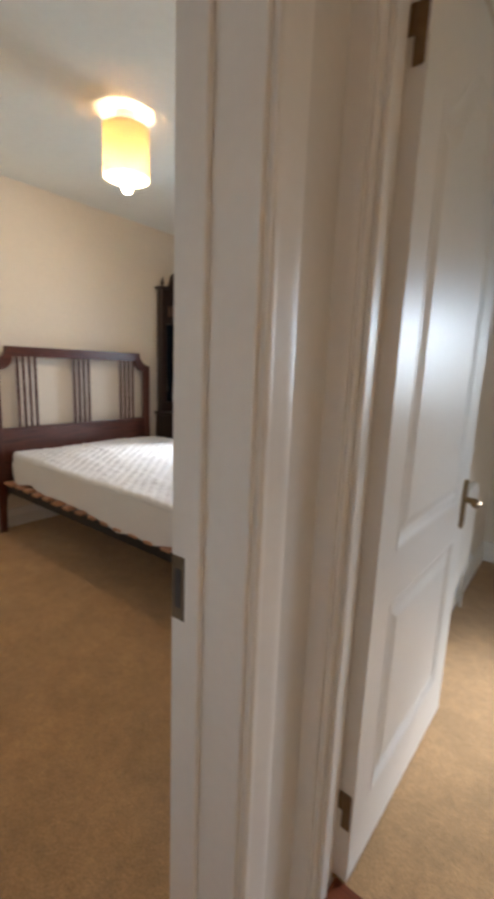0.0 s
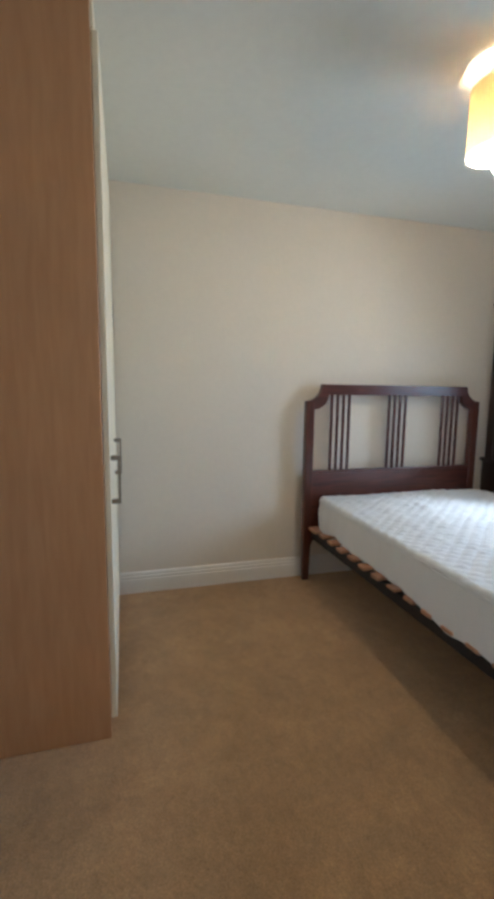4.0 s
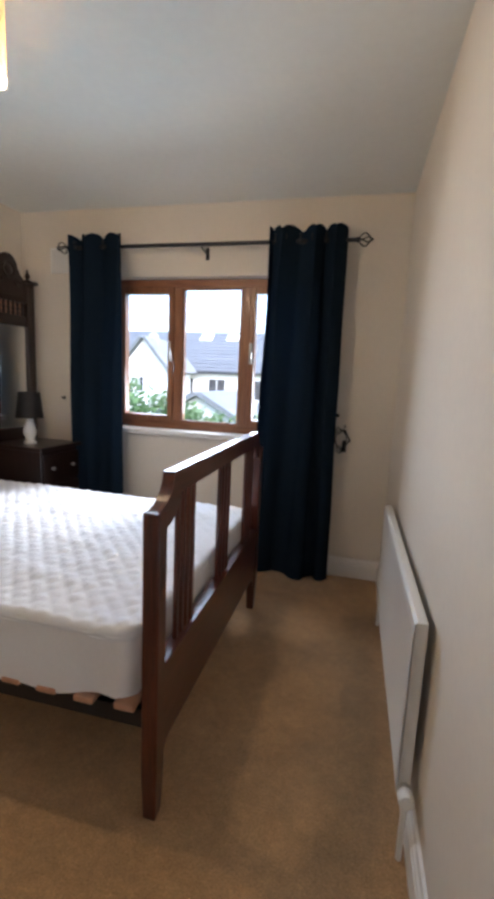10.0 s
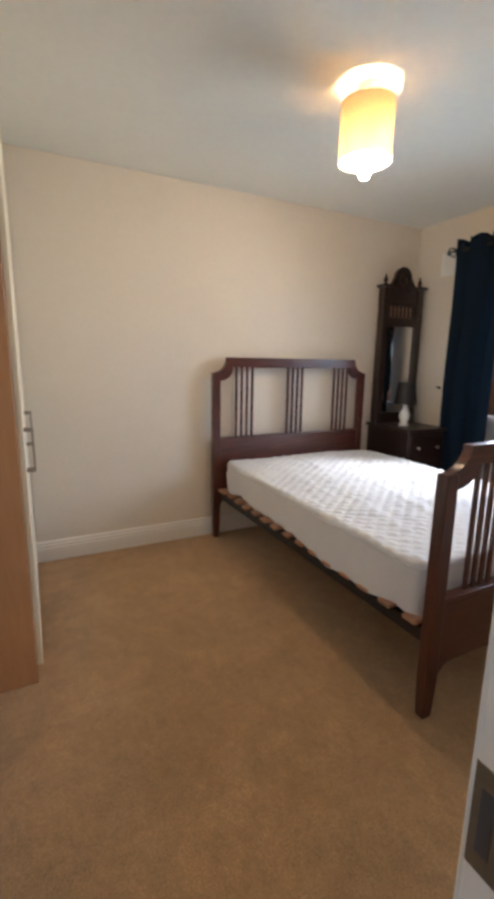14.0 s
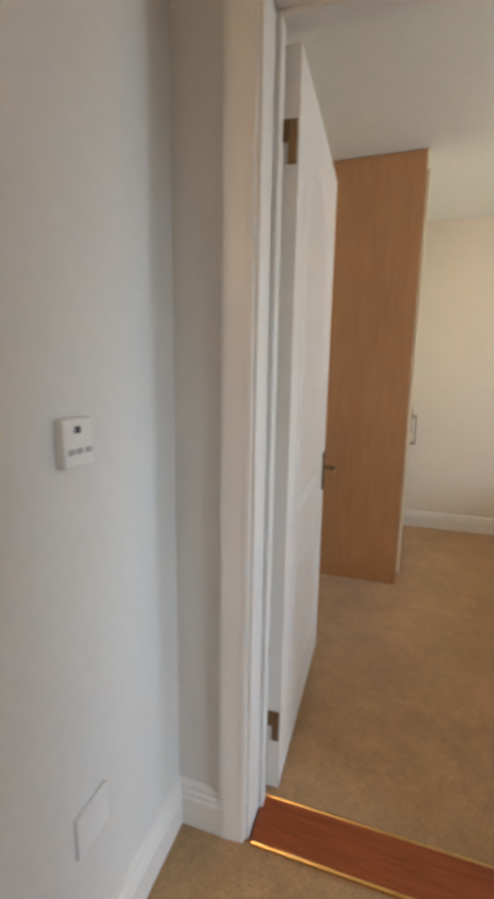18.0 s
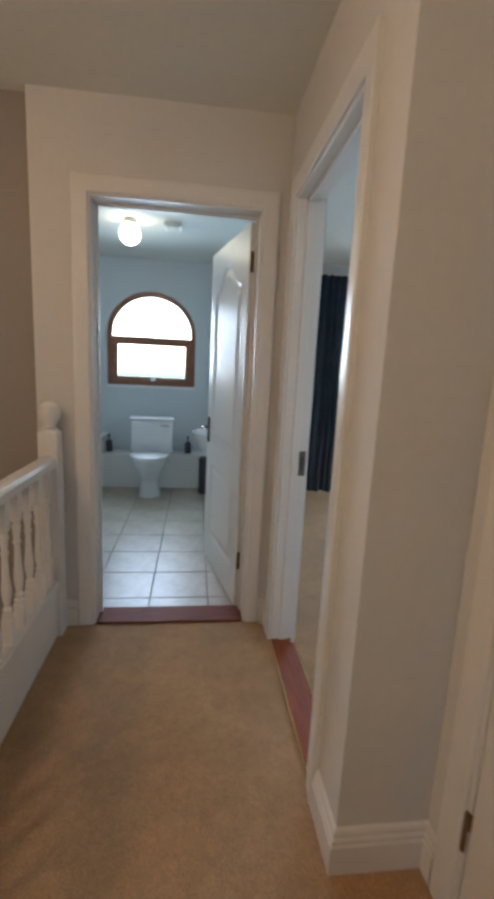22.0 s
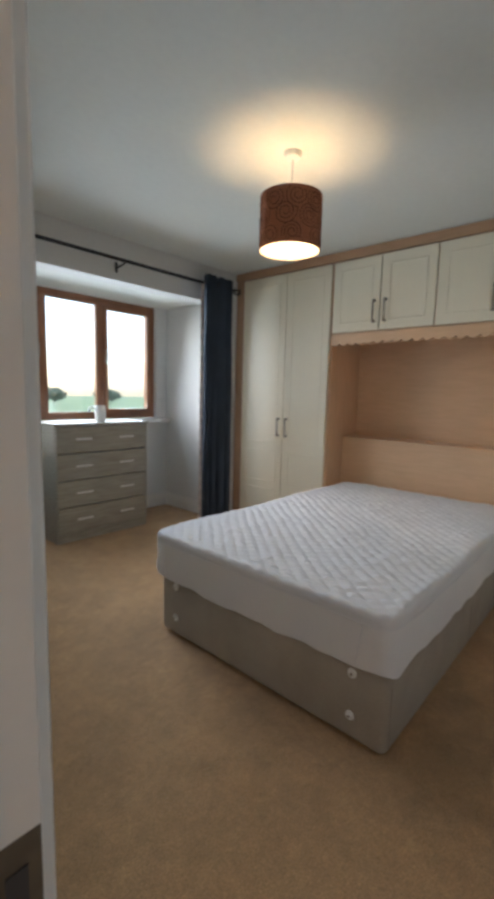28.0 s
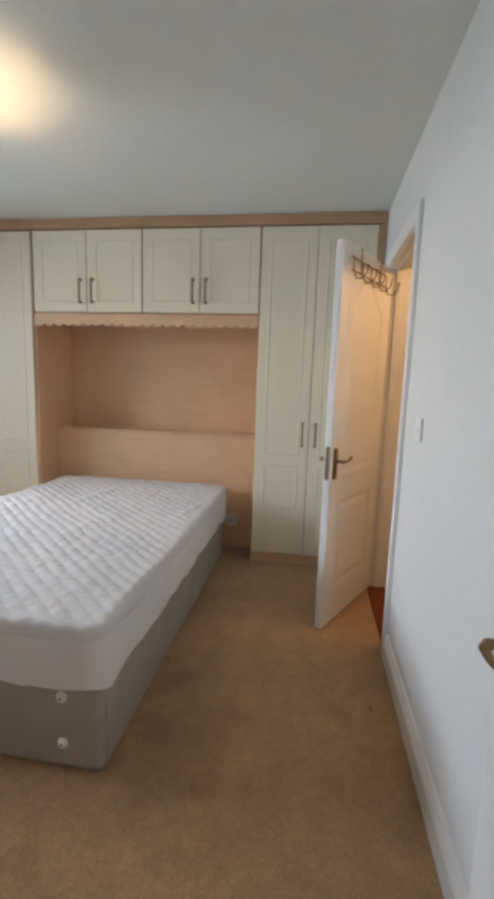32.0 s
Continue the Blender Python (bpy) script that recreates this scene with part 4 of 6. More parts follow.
    for x in gx:
        col = []
        for y in gy:
            ax, ay = abs(x) - (hx - R), abs(y) - (hy - R)
            px, py = x, y
            e = min(hx - abs(x), hy - abs(y))
            if ax > 0 and ay > 0:
                f = max(ax, ay) / math.hypot(ax, ay)
                px = math.copysign(hx - R + ax * f, x)
                py = math.copysign(hy - R + ay * f, y)
                e = R - max(ax, ay)
            wx, wy = px + 0.006 * noise.noise((px * 4 + seed, py * 4, 8.0)), py + 0.006 * noise.noise((px * 4, py * 4 + seed, 9.0))
            u, v = (wx * 1.12 + wy) / 0.078, (wx * 1.12 - wy) / 0.078
            key = (math.floor(u), math.floor(v))
            if key not in puff:
                puff[key] = rng.uniform(0.65, 1.25)
            q = math.sqrt(abs(math.sin(math.pi * u) * math.sin(math.pi * v))) * puff[key]
            w = min(1.0, e / 0.016)
            z = height - (r - math.sqrt(max(0.0, r * r - (r - e) ** 2)) if e < r else 0.0)
            z += w * (0.0075 * q - 0.005)
            z += w * (0.010 * noise.noise((px * 2 + seed, py * 2, 1.0)) + 0.006 * noise.noise((px * 6 + seed, py * 6, 3.0)) + 0.0022 * noise.noise((px * 28 + seed, py * 28, 5.0)))
            z += w * 0.009 * max(0.0, noise.noise((px * 2.2 + py * 11 + seed, py * 2.5 - px * 1.5, 6.0)) - 0.12)
            col.append(top.verts.new((px, py, z)))
        grid.append(col)
    for a, b in zip(grid, grid[1:]):
        for k in range(len(gy) - 1):
            top.faces.new((a[k], b[k], b[k + 1], a[k + 1]))
    part("quilted_top", top, QUILT, t, "white quilted cotton mattress protector", True)
    part("binding", tube(edge_line[::2], 0.0022, 6, True), QUILT, t, "stitched white edge binding", True)
    for y, lean in seams:
        part("seam", tube([(hx + 0.004, y - lean * (1 - k / 6), hem + 0.012 + (edge - hem - 0.012) * k / 6) for k in range(7)], 0.0022, 6), QUILT, t, "stitched seam of the skirt", True)
    return t


def bed_end(parent, name, x, y0, y1, z_post, z_top, p_lo, p_hi, thick):
    """One end of the bed: posts, scooped top rail, lower panel and three groups of four slats."""
    e = part(name, box((x - thick / 2, y0 + 0.05, p_lo), (x + thick / 2, y1 - 0.05, p_hi), 0.004, 2), MAHOG_Y, parent)
    for y in (y0, y1 - 0.055):
        post = box((x - thick / 2 - 0.006, y, 0.0), (x + thick / 2 + 0.006, y + 0.055, z_post), 0.005, 2)
        bmesh.ops.bisect_plane(post, geom=post.verts[:] + post.edges[:] + post.faces[:], plane_co=(0, 0, p_lo - 0.06), plane_no=(0, 0, 1))
        for v in post.verts:
            if v.co.z < p_lo - 0.07:
                v.co.x = x + (v.co.x - x) * 0.80
                v.co.y = y + 0.0275 + (v.co.y - y - 0.0275) * 0.78
        part("post", post, MAHOG, e)
    # scooped rail: the outline less its lower hollow
    h = 0.055
    s = 0.11
    up = []
    for k in range(9):
        a = radians(90 * k / 8)
        up.append((y0 + s * math.sin(a), z_post + (z_top - z_post) * (1 - math.cos(a))))
    top_l = up
    low_l = [(y + 0.042 if i else y + 0.055, z - h - 0.012 * (i / 8)) for i, (y, z) in enumerate(up)]
    full_top = top_l + [(y0 + y1 - y, z) for y, z in top_l[::-1]]
    full_low = low_l + [(y0 + y1 - y, z) for y, z in low_l[::-1]]
    bm = bmesh.new()
    cols = []
    for (ya, za), (yb, zb) in zip(full_top, full_low):
        cols.append([bm.verts.new(p) for p in ((x - thick / 2, ya, za), (x + thick / 2, ya, za), (x + thick / 2, yb, zb), (x - thick / 2, yb, zb))])
    for a, b in zip(cols, cols[1:]):
        for k in range(4):
            bm.faces.new((a[k], b[k], b[(k + 1) % 4], a[(k + 1) % 4]))
    bm.faces.new(cols[0])
    bm.faces.new(cols[-1][::-1])
    bmesh.ops.recalc_face_normals(bm, faces=bm.faces[:])
    part("top_rail", bm, MAHOG_Y, e, smooth=True)
    span = y1 - y0
    for c in (0.185, 0.505, 0.825):
        for k in range(4):
            y = y0 + span * c + (k - 1.5) * 0.042
            part("slat", box((x - 0.007, y - 0.009, p_hi - 0.005), (x + 0.007, y + 0.009, z_top - h - 0.004), 0.002), MAHOG, e)
    for y, sg in ((y0 + 0.055, 1), (y1 - 0.055, -1)):
        curve = [(y, p_lo)] + [(y + sg * 0.075 * (1 - math.sin(radians(a))), p_lo - 0.085 * (1 - math.cos(radians(a)))) for a in range(0, 91, 15)]
        part("bracket", poly_prism(curve if sg > 0 else curve[::-1], plane_m((x - thick / 2 + 0.004, 0, 0), (0, 1, 0), (0, 0, 1)), thick - 0.008), MAHOG_Y, e)
    part("moulding", box((x - thick / 2 - 0.005, y0 + 0.05, p_hi - 0.012), (x + thick / 2 + 0.005, y1 - 0.05, p_hi + 0.006), 0.004, 2), MAHOG_Y, e)
    return e


bed = thing("double_bed", pose(-1.53, 2.555, 0), "dark polished mahogany double bed frame with slatted ends", "bed")
bed_end(bed, "headboard", -0.95, -0.667, 0.667, 1.195, 1.30, 0.30, 0.735, 0.036)
bed_end(bed, "footboard", 0.928, -0.617, 0.688, 0.920, 1.010, 0.205, 0.465, 0.036)
for y, s in ((-0.610, 1), (0.605, -1)):
    part("side_rail", join(box((-0.93, min(y, y + s * 0.006), 0.292), (0.905, max(y, y + s * 0.006), 0.350), 0.001), box((-0.93, min(y, y + s * 0.035), 0.344), (0.905, max(y, y + s * 0.035), 0.350), 0.001)), IRON, bed, "black steel angle side rail")
slat_rng = random.Random(11)
for k in range(15):
    x = -0.87 + k * 0.1235
    w = 0.055 if k == 0 else 0.031
    part("slat", box((x - w, -0.632 + slat_rng.uniform(-0.006, 0.006), 0.352), (x + w, 0.630, 0.370 + slat_rng.uniform(-0.002, 0.002)), 0.004, 2), SLATW, bed, "bare pine bed slat")
mattress("mattress", pose(-1.535, 2.588, 0.372, 0, 0, -0.9), 1.80, 1.27, 0.206, 0.016, "mattress in a white quilted protector on the mahogany bed", 0.0, 0.03, sag=(0.45, 0.42, 0.024))

divan = thing("divan_bed", pose(-1.165, -2.715, 0), "beige velour divan base with a drawer seam", "bed")
part("base", box((-0.95, -0.625, 0.008), (1.005, 0.628, 0.305), 0.030, 4), DIVAN, divan, smooth=True)
for lo, hi in (((0.02, 0.627, 0.04), (0.024, 0.6295, 0.27)), ((0.975, 0.627, 0.04), (0.979, 0.6295, 0.27))):
    part("seam", box(lo, hi), SEAM, divan)
for x, y in ((0.9, 0.55), (0.9, -0.55), (-0.85, 0.55), (-0.85, -0.55)):
    part("castor", moved(lathe([(0.0, 0), (0.022, 0), (0.022, 0.01), (0.0, 0.01)], 14), Matrix.Translation((x, y, 0))), DARKP, divan)
for y, z in ((0.490, 0.272), (0.490, 0.108), (-0.505, 0.272), (-0.505, 0.108)):
    part("vent_button", moved(lathe([(0.0, 0.012), (0.006, 0.011), (0.009, 0.006), (0.017, 0.006), (0.019, 0.0)][::-1], 16), Matrix.Translation((1.003, y, z)) @ pose(0, 0, 0, 0, 90)), WHITEP, divan, "round pale vent button", True)
    part("vent_eye", moved(lathe([(0.0, 0.0), (0.005, 0.0), (0.005, 0.002), (0.0, 0.002)], 10), Matrix.Translation((1.0142, y, z)) @ pose(0, 0, 0, 0, 90)), SEAM, divan)
mattress("mattress", pose(-1.165, -2.737, 0.305), 2.04, 1.325, 0.228, 0.006, "mattress in a white quilted protector on the divan base", 5.0, 0.026, border=0.030, seams=((0.55, 0.02), (-0.56, -0.01)))

# ---- bedroom 1 things ----
def bow_handle(parent, x, y, z0, z1, out, across, metal):
    """A flat bow handle with square feet standing off a door. out: the way it stands off; across: the door's own direction."""
    o, a = Vector(out), Vector(across)
    c = Vector((x, y, 0))

    def bit(lo_o, hi_o, hw, za, zb):
        p = [c + o * lo_o - a * hw, c + o * hi_o + a * hw]
        return box([min(p[0][k], p[1][k]) for k in range(2)] + [za], [max(p[0][k], p[1][k]) for k in range(2)] + [zb], 0.0015)
    part("handle", join(bit(0.024, 0.032, 0.007, z0, z1), bit(0.0, 0.024, 0.010, z0, z0 + 0.016), bit(0.0, 0.024, 0.010, z1 - 0.016, z1)), metal, parent, "pewter bow handle")


wardrobe = thing("wardrobe", pose(0, 0, 0), "tall fitted wardrobe with an oak-effect side and cream doors", "wardrobe")
part("side_panel", box((-1.405, 0.135, 0.0), (-1.385, 0.70, 2.388), 0.002), OAK, wardrobe, "oak-effect end panel")
part("carcass", box((-2.545, 0.135, 0.0), (-1.407, 0.68, 2.388)), CREAM, wardrobe)
for x0, x1 in ((-1.965, -1.390), (-2.545, -1.970)):
    leaf = part("wardrobe_door", box((x0, 0.702, 0.075), (x1, 0.722, 2.30), 0.003, 2), CREAM, wardrobe)
    bow_handle(leaf, x1 - 0.06, 0.722, 0.85, 1.02, (0, 1, 0), (1, 0, 0), PEWTER)
part("plinth", box((-2.545, 0.60, 0.0), (-1.407, 0.69, 0.07)), OAK_Y, wardrobe)
part("cornice", box((-2.545, 0.682, 2.305), (-1.387, 0.71, 2.388), 0.003), CREAM, wardrobe)

# dressing chest with a tall mirror
dresser = thing("dressing_chest", pose(-2.455, 3.335, 0, 0, 0, 86.5), "dark carved walnut dressing chest with a tall framed mirror", "dresser")
DW = 0.41
part("body", box((0.02, -0.40, 0.06), (DW - 0.02, 0.085, 0.755), 0.004), MAHOG_D, dresser)
part("top", box((0.0, -0.42, 0.757), (DW, 0.09, 0.782), 0.006, 2), MAHOG_D, dresser)
for x, y in ((0.03, -0.39), (DW - 0.07, -0.39), (0.03, 0.04), (DW - 0.07, 0.04)):
    part("foot", box((x, y, 0), (x + 0.04, y + 0.04, 0.06), 0.004), MAHOG_D, dresser)
for z0, z1 in ((0.10, 0.30), (0.32, 0.52), (0.54, 0.73)):
    dr = part("drawer", box((0.035, -0.412, z0), (DW - 0.035, -0.401, z1), 0.004, 2), MAHOG_D, dresser)
    for x in (0.11, DW - 0.11):
        part("knob", moved(lathe([(0.0, 0.028), (0.010, 0.026), (0.014, 0.018), (0.007, 0.008), (0.009, 0.0)][::-1], 14), Matrix.Translation((x, -0.412, (z0 + z1) / 2)) @ pose(0, 0, 0, 90)), CHROME, dr, smooth=True)
for x in (0.0, DW - 0.06):
    part("mirror_post", box((x, -0.03, 0.782), (x + 0.06, 0.04, 1.872), 0.006, 2), MAHOG_D, dresser)
    part("cap", box((x - 0.02, -0.05, 1.872), (x + 0.08, 0.05, 1.893), 0.006, 2), MAHOG_D, dresser)
    part("finial", moved(lathe([(0.018, 0), (0.018, 0.008), (0.009, 0.014), (0.019, 0.032), (0.013, 0.050), (0.005, 0.058), (0.010, 0.068), (0.0, 0.084)], 16), Matrix.Translation((x + 0.03, 0.0, 1.893))), MAHOG_D, dresser, smooth=True)
crest = [(0.06, 1.76), (DW - 0.06, 1.76), (DW - 0.06, 1.885), (DW - 0.085, 1.905), (DW - 0.105, 1.925), (DW - 0.115, 1.95)]
crest += [(DW / 2 + 0.082 * math.cos(radians(a)), 1.955 + 0.085 * math.sin(radians(a))) for a in range(0, 181, 15)]
crest += [(0.115, 1.95), (0.105, 1.925), (0.085, 1.905), (0.06, 1.885)]
part("crest", poly_prism(crest, plane_m((0, 0.022, 0), (1, 0, 0), (0, 0, 1)), 0.03), MAHOG_D, dresser, "arched carved crest")
part("crest_rosette", moved(lathe([(0.05, 0.0), (0.05, 0.010), (0.034, 0.005), (0.020, 0.012), (0.0, 0.014)], 20), Matrix.Translation((DW / 2, -0.008, 1.935)) @ pose(0, 0, 0, 90)), MAHOG_D, dresser, smooth=True)
for sg in (-1, 1):
    part("crest_scroll", tube([(DW / 2 + sg * (0.060 + 0.030 * k / 9 + 0.022 * math.cos(k * 0.9)), -0.010, 1.86 + 0.022 * math.sin(k * 0.9)) for k in range(10)], 0.006, 6), MAHOG_D, dresser, smooth=True)
part("upper_rail", box((0.06, -0.015, 1.575), (DW - 0.06, 0.025, 1.645), 0.003), MAHOG_D, dresser)
part("gallery_rail", box((0.06, -0.015, 1.735), (DW - 0.06, 0.025, 1.775), 0.003), MAHOG_D, dresser)
part("gallery_back", box((0.06, 0.018, 1.645), (DW - 0.06, 0.024, 1.735)), SLATW, dresser, "paler panel behind the spindles")
for k in range(7):
    part("spindle", moved(lathe([(0.008, 0), (0.012, 0.02), (0.006, 0.035), (0.013, 0.048), (0.006, 0.062), (0.010, 0.08), (0.007, 0.092)], 10), Matrix.Translation((0.086 + k * 0.0397, 0.0, 1.644))), MAHOG_D, dresser, smooth=True)
part("backing", box((0.06, 0.022, 0.782), (DW - 0.06, 0.036, 1.575)), MAHOG_D, dresser)
part("lower_rail", box((0.06, -0.015, 0.782), (DW - 0.06, 0.022, 0.87), 0.003), MAHOG_D, dresser)
part("mirror_glass", moved(box((-DW / 2 + 0.06, -0.003, 0.87), (DW / 2 - 0.06, 0.003, 1.575)), pose(DW / 2, 0.008, 0, 0, 0, -4.5)), MIRROR, dresser, "old mirror glass set slightly askew")

lamp = thing("table_lamp", pose(-2.235, 3.46, 0.784), "small table lamp with a white ceramic foot and black shade, unlit", "lamp")
part("base", lathe([(0.0, 0), (0.042, 0), (0.044, 0.012), (0.030, 0.022), (0.028, 0.035), (0.042, 0.065), (0.044, 0.085), (0.030, 0.125), (0.022, 0.15), (0.026, 0.162), (0.012, 0.168), (0.010, 0.19), (0.0, 0.19)], 28), CERAM, lamp, "white glazed ceramic foot", True)
part("shade", lathe([(0.088, 0.175), (0.068, 0.345), (0.066, 0.345), (0.086, 0.175)], 28, cap=False), IRON, lamp, "black fabric shade", True)
part("shade_ring", tube([(0.066 * math.cos(a * math.pi / 8), 0.066 * math.sin(a * math.pi / 8), 0.344) for a in range(16)], 0.003, 6, True), IRON, lamp)


def curtain(name, m, width, height, folds, depth, material, label, flare=1.0, seed=0.0, lining=None, group=""):
    """A hung curtain: soft folds, wavy eyelet heading, uneven hem. Local x along the rod, z down from 0."""
    c = thing(name, m, label, "curtain", group)
    nx, nz = folds * 14, 46
    bm = bmesh.new()
    front, back = [], []
    for j in range(nz + 1):
        v = j / nz
        ra, rb = [], []
        for i in range(nx + 1):
            u = i / nx
            ph = (u + 0.10 * noise.noise((u * 2.6 + seed, 0.3 * v, 6.0))) * folds * 2 * math.pi
            amp = depth * (1.0 - 0.25 * v + 0.25 * noise.noise((u * 4 + seed, v * 2, 0.5)))
            w = width * (1 + (flare - 1) * v)
            x = (u - 0.5) * w + 0.012 * noise.noise((u * 5 + seed, v * 3, 2.0)) + 0.25 * amp * math.sin(2 * ph + 3 * v)
            y = amp * math.sin(ph + 1.1 * noise.noise((u * 2 + seed, v * 1.5, 4.0)) * v * 2)
            z = -v * height
            if j == 0:
                z += 0.014 * math.cos(2 * ph) + 0.010
            if j == nz:
                z += 0.012 * math.sin(ph * 0.5 + seed) + 0.01 * noise.noise((u * 4 + seed, 1.0, 9.0))
            ra.append(bm.verts.new((x, y - 0.002, z)))
            rb.append(bm.verts.new((x, y + 0.002, z)))
        front.append(ra)
        back.append(rb)
    for g, flip in ((front, False), (back, True)):
        for a, b in zip(g, g[1:]):
            for i in range(nx):
                f = (a[i], a[i + 1], b[i + 1], b[i])
                bm.faces.new(f[::-1] if flip else f)
    for j in range(nz):
        for i in (0, nx):
            f = (front[j][i], back[j][i], back[j + 1][i], front[j + 1][i])
            bm.faces.new(f if i == 0 else f[::-1])
    for i in range(nx):
        bm.faces.new((front[0][i], back[0][i], back[0][i + 1], front[0][i + 1]))
        bm.faces.new((front[nz][i + 1], back[nz][i + 1], back[nz][i], front[nz][i]))
    part("cloth", bm, material, c, smooth=True)
    for k in range(folds * 2):
        u = (k + 0.5) / (folds * 2) - 0.5
        part("eyelet", moved(tube([(0.021 * math.cos(a * math.pi / 9), 0, 0.021 * math.sin(a * math.pi / 9)) for a in range(18)], 0.003, 6, True), Matrix.Translation((u * width, 0.0, -0.045)) @ pose(0, 0, 0, 0, 0, 75 * (1 if k % 2 else -1))), IRON, c, smooth=True)
    return c


def cage_finial(parent, x, y, z, sgn):
    """A wrought cage finial: bowed bars round a small core."""
    for k in range(4):
        pts = []
        for i in range(9):
            a = math.pi * i / 8
            r = 0.036 * math.sin(a)
            tw = radians(90 * k + 60 * i / 8)
            pts.append((x + sgn * (0.012 + 0.078 * i / 8), y + r * math.cos(tw), z + r * math.sin(tw)))
        part("finial_bar", tube(pts, 0.0045, 6), IRON, parent)
    part("collar", moved(lathe([(0.0, 0), (0.014, 0.0), (0.016, 0.012), (0.010, 0.02), (0.0, 0.02)], 14), Matrix.Translation((x, y, z)) @ pose(0, 0, 0, 0, 90 * sgn)), IRON, parent, smooth=True)
    part("tip", moved(lathe([(0.0, -0.008), (0.008, -0.004), (0.008, 0.004), (0.0, 0.010)], 10), Matrix.Translation((x + sgn * 0.092, y, z)) @ pose(0, 0, 0, 0, 90 * sgn)), IRON, parent, smooth=True)


def curtain_rod(name, x0, x1, y, wall_y, z, brackets, label):
    r = thing(name, pose(0, 0, 0), label, "curtain rod")
    part("pole", tube([(x0, y, z), (x1, y, z)], 0.0125, 14), IRON, r, smooth=True)
    cage_finial(r, x0, y, z, -1)
    cage_finial(r, x1, y, z, 1)
    sg = 1 if wall_y > y else -1
    for bx in brackets:
        part("bracket", join(tube([(bx, wall_y, z - 0.03), (bx, wall_y - sg * 0.03, z - 0.03), (bx, y + sg * 0.005, z - 0.022), (bx, y, z - 0.014)], 0.006, 8),
                             box((bx - 0.012, min(wall_y, wall_y - sg * 0.006), z - 0.065), (bx + 0.012, max(wall_y, wall_y - sg * 0.006), z + 0.01), 0.002)), IRON, r)
    return r


ROD1 = 3.705
curtain_rod("curtain_rod", -2.08, -0.185, ROD1, 3.82, 2.105, (-1.98, -1.13, -0.30), "black iron curtain pole with cage finials")
curtain("curtain", pose(-1.862, ROD1 - 0.03, 2.160), 0.42, 2.15, 2, 0.045, CURT1, "dark navy eyelet curtain hanging to the floor", 0.96, 1.0, group="navy curtains")
curtain("curtain", pose(-0.468, ROD1 - 0.03, 2.165), 0.45, 2.155, 3, 0.046, CURT1, "dark navy eyelet curtain hanging to the floor", 1.20, 6.0, group="navy curtains")

tie = thing("curtain_tieback", pose(-0.165, 3.80, 0.92), "dark corded curtain tieback hanging loose on the wall", "tieback")
for q in range(3):
    part("cord", tube([((0.030 + 0.008 * q) * math.cos(a * math.pi / 8) * (1 + 0.35 * math.sin(a + q)) - 0.02, -0.012 * math.sin(a + q), (0.055 + 0.01 * q) * math.sin(a * math.pi / 8) * (1 + 0.2 * math.cos(2 * a + q))) for a in range(16)], 0.0035, 6, True), IRON, tie, smooth=True)
part("tassel", lathe([(0.004, 0.0), (0.012, -0.012), (0.010, -0.02), (0.018, -0.075), (0.0, -0.077)], 12), IRON, tie, smooth=True)
part("hook", tube([(0.0, 0.02, 0.085), (0.0, -0.015, 0.085), (0.0, -0.02, 0.10)], 0.004, 8), IRON, tie)
for x, z in ((-2.225, 1.085), (-0.215, 1.075)):
    hk = thing("wall_hook", pose(x, 3.82, z), "small dark iron tieback hook on the wall", "hook", "tieback hooks")
    part("stem", tube([(0, 0, 0), (0, -0.03, 0), (0, -0.034, 0.012)], 0.004, 8), IRON, hk)
    part("rose", moved(lathe([(0.012, 0), (0.012, 0.004), (0.0, 0.006)], 12), pose(0, 0, 0, 90)), IRON, hk)

vent = thing("wall_vent", pose(-2.235, 3.82, 2.055), "square white plastic wall vent grille", "vent")
part("frame", sweep([(0, 0), (0, 0.012), (-0.016, 0.014), (-0.016, 0.0)], [(-0.075, -0.085), (0.075, -0.085), (0.075, 0.085), (-0.075, 0.085)][::-1], plane_m((0, 0, 0), (1, 0, 0), (0, 0, 1)), True), WHITEP, vent)
part("backing", box((-0.06, -0.003, -0.07), (0.06, -0.001, 0.07)), SKIRT, vent)
for k in range(8):
    part("slat", moved(box((-0.06, -0.009, -0.005), (0.06, -0.007, 0.005)), Matrix.Translation((0, 0, -0.06 + k * 0.017)) @ pose(0, 0, 0, 35)), WHITEP, vent)

